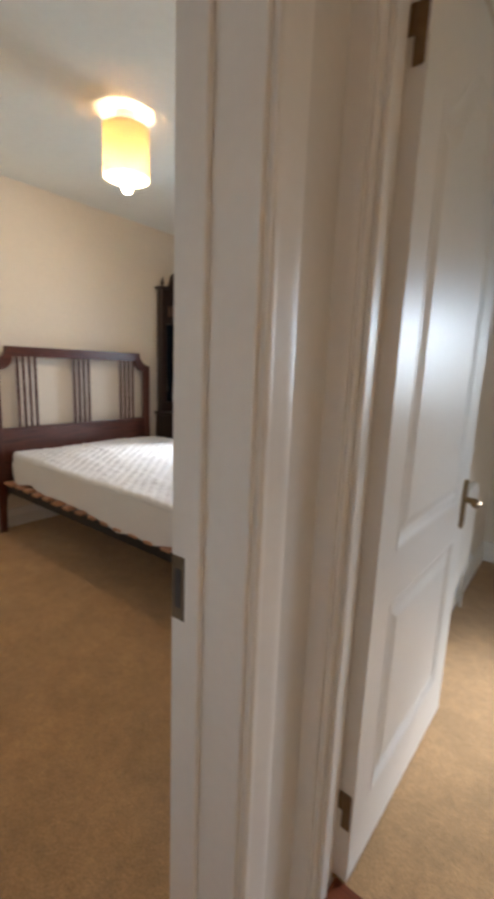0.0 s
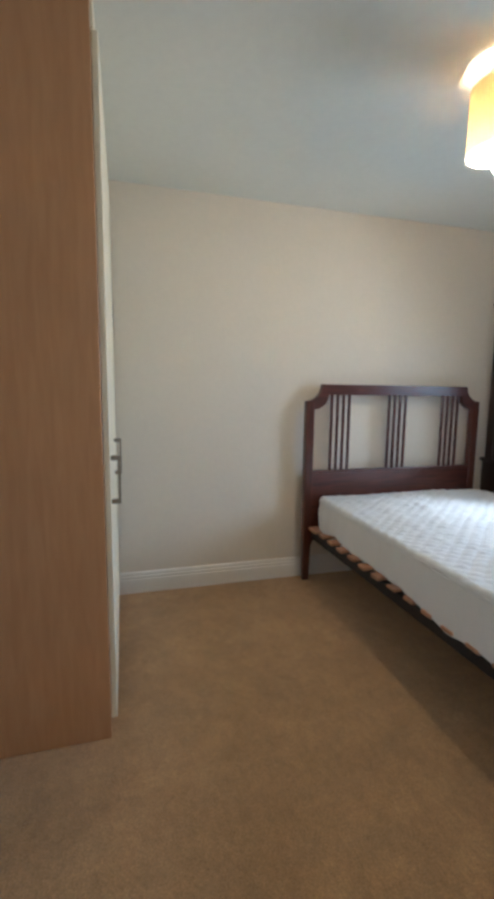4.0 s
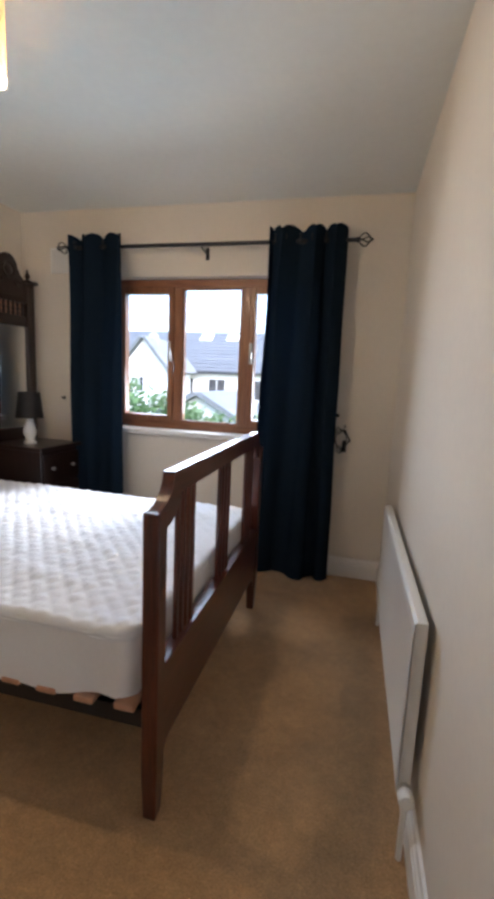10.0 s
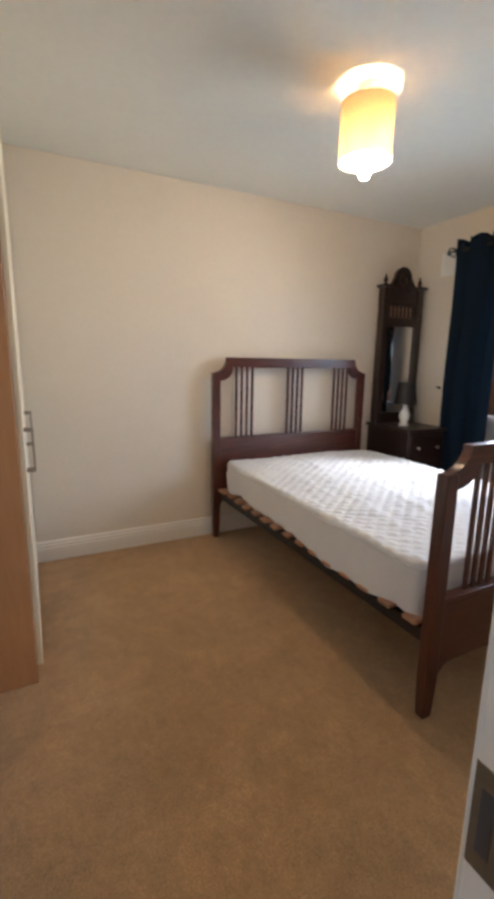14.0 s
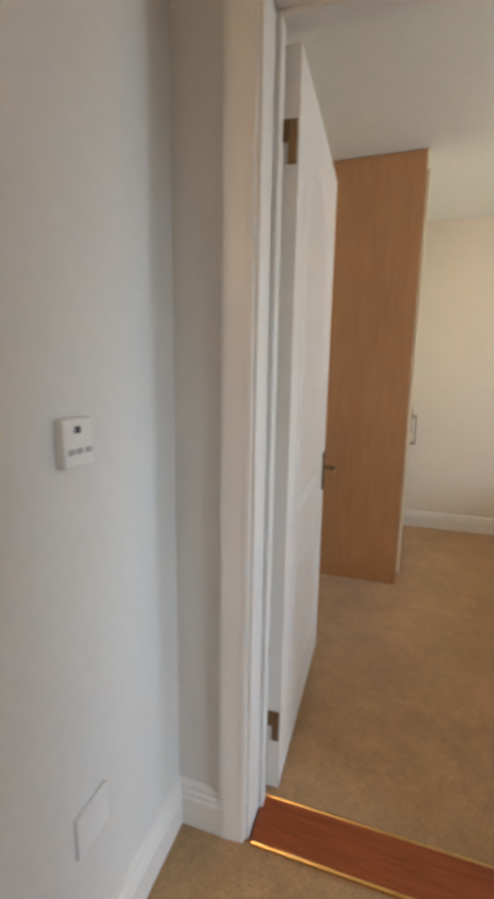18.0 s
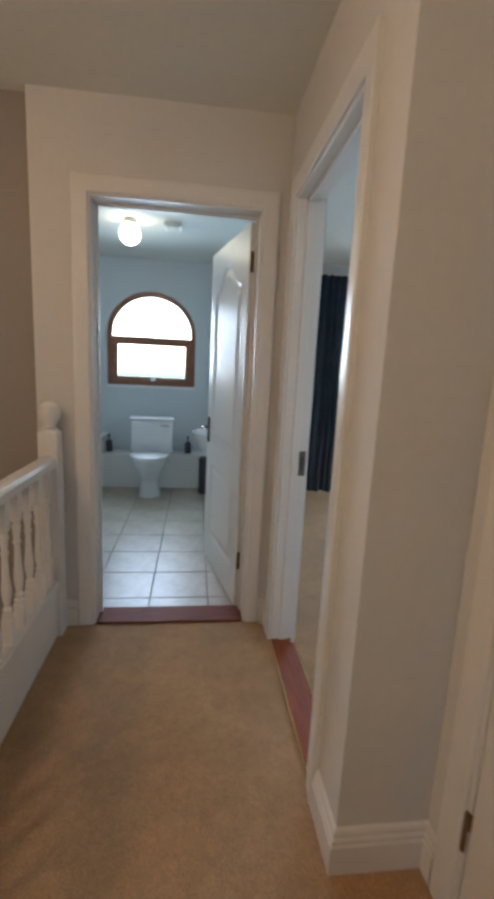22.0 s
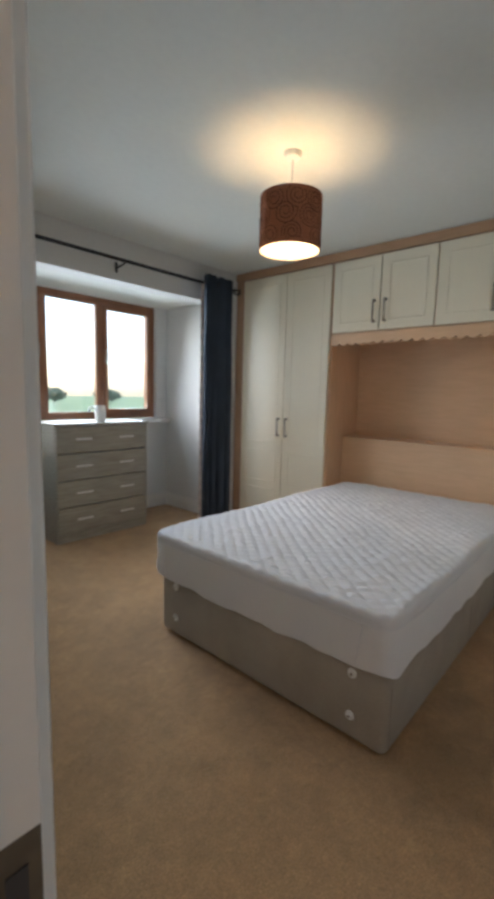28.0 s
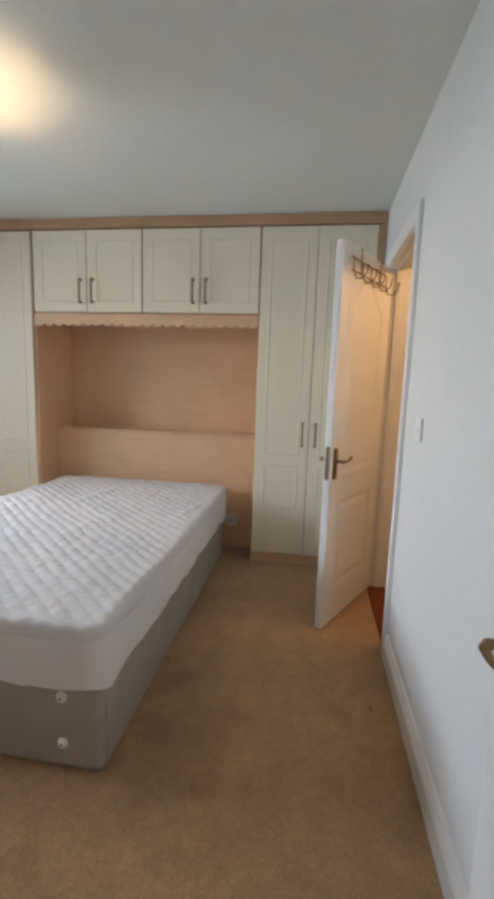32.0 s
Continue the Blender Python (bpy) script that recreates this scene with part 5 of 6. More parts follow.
# radiators
def radiator(name, m, length, z0, z1, label):
    """A single panel radiator; local wall plane at x = 0, the room towards -x, the valve end at y = 0."""
    rad = thing(name, m, label, "radiator")
    bm = bmesh.new()
    n = 30
    line = []
    for i in range(n * 4 + 1):
        line.append((length * i / (n * 4), 0.0035 * (0.5 - 0.5 * math.cos(2 * math.pi * i / 4)) if 2 < i < n * 4 - 2 else 0.0))
    vs = []
    for z, ins in ((z0, 0.008), (z0 + 0.004, 0.002), (z0 + 0.03, 0.0), (z0 + 0.034, -1), (z1 - 0.034, -1), (z1 - 0.03, 0.0), (z1 - 0.004, 0.002), (z1, 0.008)):
        vs.append([bm.verts.new((-0.056 + (dx if ins < 0 else ins), y, z)) for y, dx in line])
    for a, b in zip(vs, vs[1:]):
        for i in range(len(a) - 1):
            bm.faces.new((a[i], a[i + 1], b[i + 1], b[i]))
    bmesh.ops.recalc_face_normals(bm, faces=bm.faces[:])
    part("panel", bm, RAD, rad, smooth=True)
    part("panel_back", box((-0.048, 0.0, z0 + 0.002), (-0.042, length, z1 - 0.002), 0.002), RAD, rad)
    part("convector", box((-0.042, 0.04, z0 + 0.03), (-0.027, length - 0.04, z1 - 0.03)), RAD, rad)
    part("top_grille", box((-0.050, 0.0, z1 - 0.003), (-0.022, length, z1 + 0.005), 0.002), RAD, rad)
    for y in (0.0, length - 0.004):
        part("end_cover", box((-0.052, y, z0 + 0.01), (-0.022, y + 0.004, z1), 0.001), RAD, rad)
    for y in (0.18, length - 0.18):
        part("wall_bracket", box((-0.027, y - 0.02, z0 + 0.06), (-0.001, y + 0.02, z1 - 0.06)), RAD, rad)
    valve = part("valve", join(moved(lathe([(0.0, 0), (0.011, 0), (0.011, 0.05), (0.0, 0.05)], 12), Matrix.Translation((-0.036, -0.025, z0 + 0.01))), tube([(-0.036, -0.025, z0 + 0.04), (-0.036, 0.0, z0 + 0.04)], 0.010, 10)), CHROME, rad, "steel radiator valve", True)
    part("valve_head", moved(lathe([(0.0, 0), (0.014, 0), (0.020, 0.008), (0.021, 0.035), (0.016, 0.046), (0.0, 0.048)], 18), Matrix.Translation((-0.040, -0.030, z0 + 0.045)) @ pose(0, 0, 0, 75)), WHITEP, valve, "white valve head", True)
    part("pipe", tube([(-0.036, -0.025, 0.0), (-0.036, -0.025, z0 + 0.015)], 0.0085, 10), RAD, rad, smooth=True)
    part("pipe", tube([(-0.036, length, z0 + 0.04), (-0.036, length + 0.03, z0 + 0.04), (-0.036, length + 0.03, 0.0)], 0.0085, 10), RAD, rad, smooth=True)
    return rad


radiator("radiator", pose(0.13, 2.06, 0), 1.16, 0.165, 0.672, "white enamelled panel radiator on the bedroom wall")


def pendant(name, x, y, z0, z1, r, outer, label, shade_label, printed=False, top_z=H, drop=0.0, off=(0.0, 0.0)):
    """A drum lampshade on a short flex below a ceiling rose, with a lit bulb."""
    p = thing(name, pose(x, y, top_z), label, "ceiling lamp")
    part("ceiling_rose", lathe([(0.045, 0.0), (0.045, -0.008), (0.036, -0.022), (0.012, -0.028), (0.0, -0.028)][::-1], 24), WHITEP, p, "white plastic ceiling rose", True)
    top = z1 - top_z
    part("flex", tube([(0, 0, -0.02), (0, 0, top - 0.01)], 0.003, 8), WHITEP, p)
    part("lamp_holder", lathe([(0.0, top + 0.02), (0.012, top + 0.02), (0.019, top), (0.019, top - 0.045 - drop), (0.0, top - 0.045 - drop)], 16), WHITEP, p, smooth=True)
    bot = z0 - top_z
    sh = part("shade", lathe([(r, bot), (r, top)], 48, cap=False), outer, p, shade_label, True)
    part("lining", lathe([(r - 0.003, bot + 0.001), (r - 0.003, top - 0.001)], 48, cap=False), SHADEIN if printed else SHADE1, sh, "white inner lining" if printed else "cream inner lining", True)
    for zz in (bot, top):
        part("shade_ring", tube([(r * math.cos(a * math.pi / 24), r * math.sin(a * math.pi / 24), zz) for a in range(48)], 0.0025, 6, True), SHADEP if printed else SHADEIN, sh, smooth=True)
    part("shade_spider", join(*[tube([(0.018 * math.cos(a), 0.018 * math.sin(a), top - 0.012), (r * math.cos(a), r * math.sin(a), top - 0.004)], 0.002, 6) for a in (0.3, 0.3 + 2.094, 0.3 + 4.189)]), CHROME, sh)
    gl = part("bulb", moved(lathe([(0.0, top - 0.15), (0.018, top - 0.147), (0.028, top - 0.125), (0.030, top - 0.105), (0.020, top - 0.07), (0.013, top - 0.045), (0.0, top - 0.045)], 20), Matrix.Translation((0, 0, -drop))), GLOWB, p, "lit glass bulb", True)
    gl.location = (*off, 0)
    gl.visible_shadow = False
    if printed:
        rng = random.Random(4)
        for k in range(24):
            a0 = 2 * math.pi * (k % 8 + 0.5 * (k // 8 % 2)) / 8 + rng.uniform(-0.10, 0.10)
            zc = bot + 0.045 + (top - bot - 0.09) * (k // 8) / 2 + rng.uniform(-0.012, 0.012)
            ph = rng.uniform(0, 6.28)
            pts = []
            turns = rng.uniform(2.2, 3.2)
            for i in range(34):
                q = i / 33
                rr = 0.010 + 0.046 * q
                aa = ph + turns * 2 * math.pi * q
                zz = zc + rr * math.sin(aa)
                if not bot + 0.008 < zz < top - 0.008:
                    continue
                pts.append(((r + 0.0008) * math.cos(a0 + rr * math.cos(aa) / r), (r + 0.0008) * math.sin(a0 + rr * math.cos(aa) / r), zz))
            if len(pts) > 5:
                part("swirl", tube(pts, 0.0019, 4), SHADEP, sh)
    return p


pendant("pendant_lamp", -1.27, 2.093, 2.106, 2.322, 0.110, SHADE1, "cream drum pendant lamp on the bedroom ceiling, lit", "cream pleated cloth shade", drop=0.135, off=(0.006, -0.003))

# ---- landing things ----
thermo = thing("thermostat", pose(0.66, 0.118, 1.13), "small white room thermostat on the wall", "thermostat")
part("case", box((-0.034, 0.0, -0.040), (0.034, 0.020, 0.040), 0.004, 2), WHITEP, thermo)
part("display", box((-0.004, 0.019, 0.016), (0.010, 0.0212, 0.027), 0.001), DARKP, thermo, "small dark display")
for x in (-0.022, 0.0, 0.020):
    part("button", box((x - 0.007, 0.019, -0.018), (x + 0.007, 0.0225, -0.009), 0.001), GREYP, thermo)


def plate(name, m, w, h, label, category, rockers=0, holes=0):
    """A wall plate; local x across, y out of the wall, z up."""
    p = thing(name, m, label, category)
    part("face_plate", box((-w / 2, 0.0, -h / 2), (w / 2, 0.010, h / 2), 0.003, 2), WHITEP, p)
    for k in range(rockers):
        x = (k - (rockers - 1) / 2) * 0.03
        part("rocker", box((x - 0.008, 0.009, -0.014), (x + 0.008, 0.0135, 0.014), 0.002), SKIRT, p)
    for k in range(holes):
        x = (k - (holes - 1) / 2) * 0.07
        part("socket_pin", box((x - 0.004, 0.0095, 0.006), (x + 0.004, 0.0105, 0.018)), DARKP, p)
        for dx in (-0.011, 0.011):
            part("socket_pin", box((x + dx - 0.004, 0.0095, -0.012), (x + dx + 0.004, 0.0105, -0.005)), DARKP, p)
        part("rocker", box((x + 0.020, 0.009, 0.012), (x + 0.029, 0.0135, 0.03), 0.002), SKIRT, p)
    return p


plate("wall_plate", pose(0.66, 0.118, 0.40), 0.088, 0.088, "blank white plastic wall plate above the skirting", "wall plate")
plate("light_switch", pose(-0.745, -1.06, 1.135, 0, 0, 180), 0.088, 0.088, "white plastic light switch on the bedroom wall", "switch", rockers=1)
plate("wall_socket", pose(-2.288, -2.065, 0.225, 0, 0, -90), 0.088, 0.088, "white plastic single wall socket beside the bed", "socket", holes=1)

hatch = tagged(new("attic_hatch"), "white painted attic hatch with a raised frame", "hatch", kind="structure")
part("hatch_frame", sweep([(0.0, 0.0), (0.0, 0.014), (-0.05, 0.02), (-0.05, 0.0)], [(1.56, -1.38), (1.56, -0.75), (2.17, -0.75), (2.17, -1.38)], plane_m((0, 0, H), (1, 0, 0), (0, -1, 0)) @ Matrix.Diagonal((1, -1, 1, 1)), True), GLOSS, hatch)
part("hatch_panel", box((1.61, -1.33, H - 0.008), (2.12, -0.80, H - 0.001)), CEIL, hatch)

# globe added over the stairwell to go with the landing fill; no known fitting
ll = thing("ceiling_light", pose(2.75, 0.0, H), "unseen opal globe over the stairs, added as the landing's light", "ceiling lamp")
part("gallery", lathe([(0.0, -0.03), (0.045, -0.03), (0.05, -0.02), (0.05, 0.0)], 20), WHITEP, ll, smooth=True)
part("stem", tube([(0, 0, -0.03), (0, 0, -0.395)], 0.006, 8), WHITEP, ll)
lg = part("globe", lathe([(0.085 * math.sin(radians(a)), -0.47 - 0.085 * math.cos(radians(a))) for a in range(0, 166, 11)], 24), GLOBE, ll, "opal glass globe", True)
lg.visible_shadow = False

# balustrade beside the stairs
BX = 2.232
rail = thing("balustrade", pose(BX, -1.95, 0), "white painted balustrade with turned spindles and newel posts", "railing")
part("apron", box((-0.018, -0.055, -0.28), (0.018, 2.90, 0.262), 0.003), SKIRT, rail, "white painted landing apron")
part("apron_cap", box((-0.032, -0.055, 0.262), (0.032, 2.90, 0.285), 0.004, 2), SKIRT, rail)
hand = [(-0.032, 0.0), (-0.030, 0.018), (-0.034, 0.030), (-0.026, 0.048), (-0.010, 0.056), (0.010, 0.056), (0.026, 0.048), (0.034, 0.030), (0.030, 0.018), (0.032, 0.0)]
part("handrail", poly_prism(hand, plane_m((0, -0.02, 0.828), (1, 0, 0), (0, 0, 1)) @ Matrix.Diagonal((1, 1, -1, 1)), 2.90), GLOSS, rail, "white gloss moulded handrail", True)
SPIN = [(0.017, 0.10), (0.019, 0.105), (0.019, 0.115), (0.012, 0.122), (0.017, 0.134), (0.010, 0.145), (0.016, 0.18), (0.018, 0.205), (0.013, 0.26), (0.0105, 0.32), (0.0105, 0.335),
        (0.016, 0.345), (0.0105, 0.355), (0.013, 0.385), (0.017, 0.405), (0.012, 0.42), (0.019, 0.428), (0.019, 0.437), (0.017, 0.44)]
spindle_mesh = None
for k in range(26):
    y = 0.075 + k * 0.108
    if spindle_mesh is None:
        first = part("spindle", join(box((-0.018, -0.018, 0.0), (0.018, 0.018, 0.10), 0.002), lathe(SPIN, 14), box((-0.018, -0.018, 0.44), (0.018, 0.018, 0.545), 0.002)), GLOSS, rail, smooth=True)
        spindle_mesh = first.data
        o = first
    else:
        o = new("spindle", spindle_mesh)
        o.parent = rail
    o.location = (0, y, 0.285)
NEWEL = [(0.036, 0.0), (0.036, 0.012), (0.024, 0.022), (0.030, 0.035), (0.044, 0.06), (0.047, 0.085), (0.038, 0.115), (0.018, 0.13), (0.0, 0.133)]
for y in (-0.01, 2.92):
    nw = part("newel_post", box((-0.042, y - 0.042, -0.28), (0.042, y + 0.042, 0.985), 0.004, 2), GLOSS, rail)
    part("newel_cap", moved(lathe(NEWEL, 20), Matrix.Translation((0, y, 0.985))), GLOSS, nw, smooth=True)

# ---- box room ----
radiator("radiator", pose(0.25, 3.02, 0, 0, 0, 180), 0.95, 0.22, 0.69, "white enamelled panel radiator behind the open door")

def carpet_scrap(name, m, length, seed):
    """A frayed lip of pale carpet backing: bent tufts round a torn edge."""
    f = thing(name, m, "frayed pale carpet backing at the end of the threshold", "carpet scrap")
    rng = random.Random(seed)
    bms = []
    for k in range(16):
        u = length * (k / 15 - 0.5)
        h = rng.uniform(0.006, 0.020)
        dx, dy = rng.uniform(-0.016, 0.016), rng.uniform(-0.014, 0.014)
        bms.append(tube([(u, 0.0, 0.0), (u + dx * 0.4, dy * 0.4, h), (u + dx, dy, h * rng.uniform(0.3, 0.9))], rng.uniform(0.0022, 0.0042), 5))
    part("tufts", join(*bms), SKIRT, f, smooth=True)


carpet_scrap("carpet_scrap", pose(1.085, -1.822, 0.002, 0, 0, 70), 0.05, 3)
carpet_scrap("carpet_scrap", pose(1.215, -1.985, 0.002, 0, 0, 20), 0.03, 8)

# ---- bathroom things ----
tile_mesh = None
for ix in range(-2, 6):
    for iy in range(0, 10):
        x0, y1 = 1.4885 + 0.325 * ix, -2.262 - 0.319 * (iy - 1)
        lo = (max(x0 + 0.003, 1.207), max(y1 - 0.316, -4.848), -0.006)
        hi = (min(x0 + 0.322, 3.233), min(y1 - 0.003, -2.166), 0.002)
        if hi[0] - lo[0] < 0.02 or hi[1] - lo[1] < 0.02:
            continue
        full = hi[0] - lo[0] > 0.318 and hi[1] - lo[1] > 0.312
        if full and tile_mesh:
            o = new("tile", tile_mesh)
            o.parent = bath_floor
        else:
            w, d = hi[0] - lo[0], hi[1] - lo[1]
            o = part("tile", box((0, 0, 0), (w, d, 0.008), 0.002), TILE, bath_floor)
            if full:
                tile_mesh = o.data
        o.location = lo

boxing = thing("pipe_boxing", pose(2.2, -4.72, 0), "white painted low pipe boxing along the wall", "boxing")
part("front", box((-0.99, 0.10, 0.0), (1.03, 0.115, 0.345), 0.003), GLOSS, boxing)
part("top", box((-0.99, -0.125, 0.345), (1.03, 0.125, 0.365), 0.004, 2), GLOSS, boxing)

wc = thing("toilet", pose(2.03, -4.62, 0), "white ceramic close-coupled toilet with the lid closed", "toilet")


def oval_loft(rings, n=32):
    """Rings of (cx, cy, rx, ry, z): egg-shaped sections joined into a skin."""
    bm = bmesh.new()
    rr = []
    for cx, cy, rx, ry, z in rings:
        rr.append([bm.verts.new((cx + rx * math.cos(2 * math.pi * i / n), cy + ry * math.sin(2 * math.pi * i / n) * (1.0 if math.sin(2 * math.pi * i / n) > 0 else 0.8), z)) for i in range(n)])
    for a, b in zip(rr, rr[1:]):
        for i in range(n):
            bm.faces.new((a[i], a[(i + 1) % n], b[(i + 1) % n], b[i]))
    bm.faces.new(rr[0][::-1])
    bm.faces.new(rr[-1])
    bmesh.ops.recalc_face_normals(bm, faces=bm.faces[:])
    return bm


part("bowl", oval_loft([(0, 0.28, 0.11, 0.14, 0.0), (0, 0.28, 0.10, 0.13, 0.05), (0, 0.27, 0.09, 0.115, 0.16), (0, 0.30, 0.135, 0.17, 0.27), (0, 0.31, 0.175, 0.215, 0.35), (0, 0.31, 0.18, 0.22, 0.385)]), CERAM, wc, smooth=True)
part("seat", oval_loft([(0, 0.31, 0.184, 0.225, 0.388), (0, 0.31, 0.188, 0.23, 0.398), (0, 0.31, 0.184, 0.225, 0.408)]), CERAM, wc, smooth=True)
part("lid", oval_loft([(0, 0.31, 0.182, 0.222, 0.410), (0, 0.31, 0.186, 0.227, 0.422), (0, 0.31, 0.165, 0.20, 0.432)]), CERAM, wc, smooth=True)
part("cistern", box((-0.215, -0.07, 0.40), (0.215, 0.11, 0.735), 0.018, 3), CERAM, wc, smooth=True)
part("cistern_lid", box((-0.225, -0.08, 0.735), (0.225, 0.12, 0.768), 0.010, 3), CERAM, wc, smooth=True)
part("flush_lever", join(moved(lathe([(0.0, 0), (0.014, 0), (0.014, 0.012), (0.0, 0.012)], 12), Matrix.Translation((-0.16, 0.11, 0.69)) @ pose(0, 0, 0, -90)), box((-0.17, 0.12, 0.683), (-0.09, 0.130, 0.697), 0.003)), CHROME, wc)

basin = thing("wash_basin", pose(1.395, -3.30, 0), "white ceramic pedestal wash basin by the wall", "basin")
bb = oval_loft([(0.0, 0, 0.07, 0.09, 0.62), (0.0, 0, 0.15, 0.20, 0.70), (0.02, 0, 0.18, 0.25, 0.80), (0.02, 0, 0.19, 0.26, 0.815), (0.02, 0, 0.17, 0.235, 0.815), (0.02, 0, 0.12, 0.16, 0.73)])
part("bowl", bb, CERAM, basin, smooth=True)
part("pedestal", oval_loft([(-0.03, 0, 0.10, 0.10, 0.0), (-0.03, 0, 0.075, 0.075, 0.10), (-0.03, 0, 0.075, 0.08, 0.60), (-0.03, 0, 0.10, 0.12, 0.66)]), CERAM, basin, smooth=True)
part("tap", join(tube([(-0.12, -0.06, 0.81), (-0.12, -0.06, 0.87), (-0.04, -0.06, 0.87)], 0.010, 10), tube([(-0.12, 0.06, 0.81), (-0.12, 0.06, 0.87), (-0.04, 0.06, 0.87)], 0.010, 10)), CHROME, basin, smooth=True)

wm = thing("wall_mirror", pose(1.206, -3.42, 1.30), "white framed mirror on the wall above the basin", "mirror")
part("frame", sweep([(0.0, 0.0), (0.0, 0.022), (0.03, 0.026), (0.03, 0.0)], [(-0.26, -0.36), (0.26, -0.36), (0.26, 0.36), (-0.26, 0.36)], plane_m((0, 0, 0), (0, 1, 0), (0, 0, 1)), True), GLOSS, wm)
part("mirror_glass", box((0.001, -0.25, -0.35), (0.010, 0.25, 0.35)), MIRROR, wm, "silvered mirror glass")
sh = thing("wall_shelf", pose(1.206, -3.42, 0.885), "narrow white shelf under the bathroom mirror", "shelf")
part("board", box((0.0, -0.27, 0.0), (0.11, 0.27, 0.018), 0.004, 2), WHITEP, sh)
for y in (-0.2, 0.2):
    part("bracket", box((0.0, y - 0.01, -0.05), (0.08, y + 0.01, 0.0), 0.003), WHITEP, sh)

tub = thing("bathtub", pose(2.88, -3.50, 0), "white panelled bathtub along the wall", "bathtub")
part("side_panel", box((-0.33, -1.33, 0.0), (-0.315, 1.32, 0.52), 0.003), GLOSS, tub)
rim = [(-0.35, -1.34), (0.35, -1.34), (0.35, 1.33), (-0.35, 1.33)]
part("rim", sweep([(0.0, 0.0), (0.0, 0.03), (0.08, 0.035), (0.08, 0.0)], rim, plane_m((0, 0, 0.52), (1, 0, 0), (0, 1, 0)), True), CERAM, tub)
part("basin", box((-0.27, -1.26, 0.14), (0.27, 1.25, 0.16)), CERAM, tub)
part("inner_wall", sweep([(0.0, 0.0), (0.0, 0.38), (0.01, 0.38), (0.01, 0.0)], [(-0.27, -1.26), (0.27, -1.26), (0.27, 1.25), (-0.27, 1.25)][::-1], plane_m((0, 0, 0.15), (1, 0, 0), (0, 1, 0)), True), CERAM, tub)
screen = thing("shower_screen", pose(2.56, -2.45, 0.56), "clear glass shower screen with a white frame", "shower screen")
sp = part("glass", box((-0.003, -0.28, 0.02), (0.003, 0.28, 1.40)), GLASS, screen)
sp.visible_shadow = False
part("frame", join(box((-0.012, -0.29, 0.0), (0.012, -0.27, 1.42), 0.003), box((-0.012, 0.27, 0.0), (0.012, 0.29, 1.42), 0.003), box((-0.012, -0.27, 1.40), (0.012, 0.27, 1.42), 0.003), box((-0.012, -0.27, 0.0), (0.012, 0.27, 0.02), 0.003)), WHITEP, screen)

arail = thing("shower_rail", pose(2.49, -2.165, 2.12), "white shower curtain rail above the bathtub", "shower rail")
bend = [(0.10 - 0.10 * math.cos(radians(a)), -1.90 - 0.10 * math.sin(radians(a)), 0) for a in range(0, 91, 15)]
part("tube", tube([(0, 0.0, 0), (0, -0.9, 0), *bend, (0.745, -2.0, 0)], 0.011, 10), WHITEP, arail, smooth=True)
for m in (pose(0, -0.001, 0, 90), pose(0.745, -2.0, 0, 0, -90)):
    part("flange", moved(lathe([(0.0, 0.0), (0.026, 0.0), (0.024, 0.008), (0.012, 0.012), (0.0, 0.012)], 16), m), WHITEP, arail, smooth=True)

bin_ = thing("pedal_bin", pose(1.475, -4.42, 0), "slim dark bathroom bin beside the toilet", "bin")
part("bucket", lathe([(0.0, 0.0), (0.055, 0.0), (0.06, 0.01), (0.062, 0.36), (0.0, 0.36)], 24), DARKP, bin_, smooth=True)
part("lid", lathe([(0.064, 0.36), (0.064, 0.375), (0.04, 0.395), (0.0, 0.398)], 24), DARKP, bin_, smooth=True)
for x, lab in ((2.50, "dark toilet brush holder on the boxing"), (1.66, "dark bottle on the pipe boxing")):
    b = thing("brush_holder" if x > 2 else "dark_bottle", pose(x, -4.72, 0.366), lab, "toilet brush" if x > 2 else "bottle")
    part("body", lathe([(0.0, 0.0), (0.035, 0.0), (0.036, 0.01), (0.033, 0.11), (0.024, 0.125), (0.0, 0.126)], 18), DARKP, b, smooth=True)
    part("neck", lathe([(0.008, 0.12), (0.008, 0.17), (0.012, 0.172), (0.012, 0.19), (0.0, 0.19)], 12), DARKP, b, smooth=True)
roll = thing("toilet_roll", pose(1.255, -4.35, 0.72), "white toilet roll on a wall holder", "toilet roll")
part("paper", moved(lathe([(0.02, -0.05), (0.055, -0.05), (0.055, 0.05), (0.02, 0.05)], 24), pose(0.03, 0, 0, 90)), QUILT, roll, smooth=True)
part("holder", tube([(-0.05, 0, 0), (0.03, -0.06, 0), (0.03, 0.06, 0)], 0.006, 8), CHROME, roll)
mat_b = thing("bath_mat", pose(2.38, -2.77, 0.003), "turquoise bath mat on the tiles", "mat")
part("pile", box((-0.16, -0.12, 0), (0.16, 0.12, 0.014), 0.006, 2), BLUEMAT, mat_b)

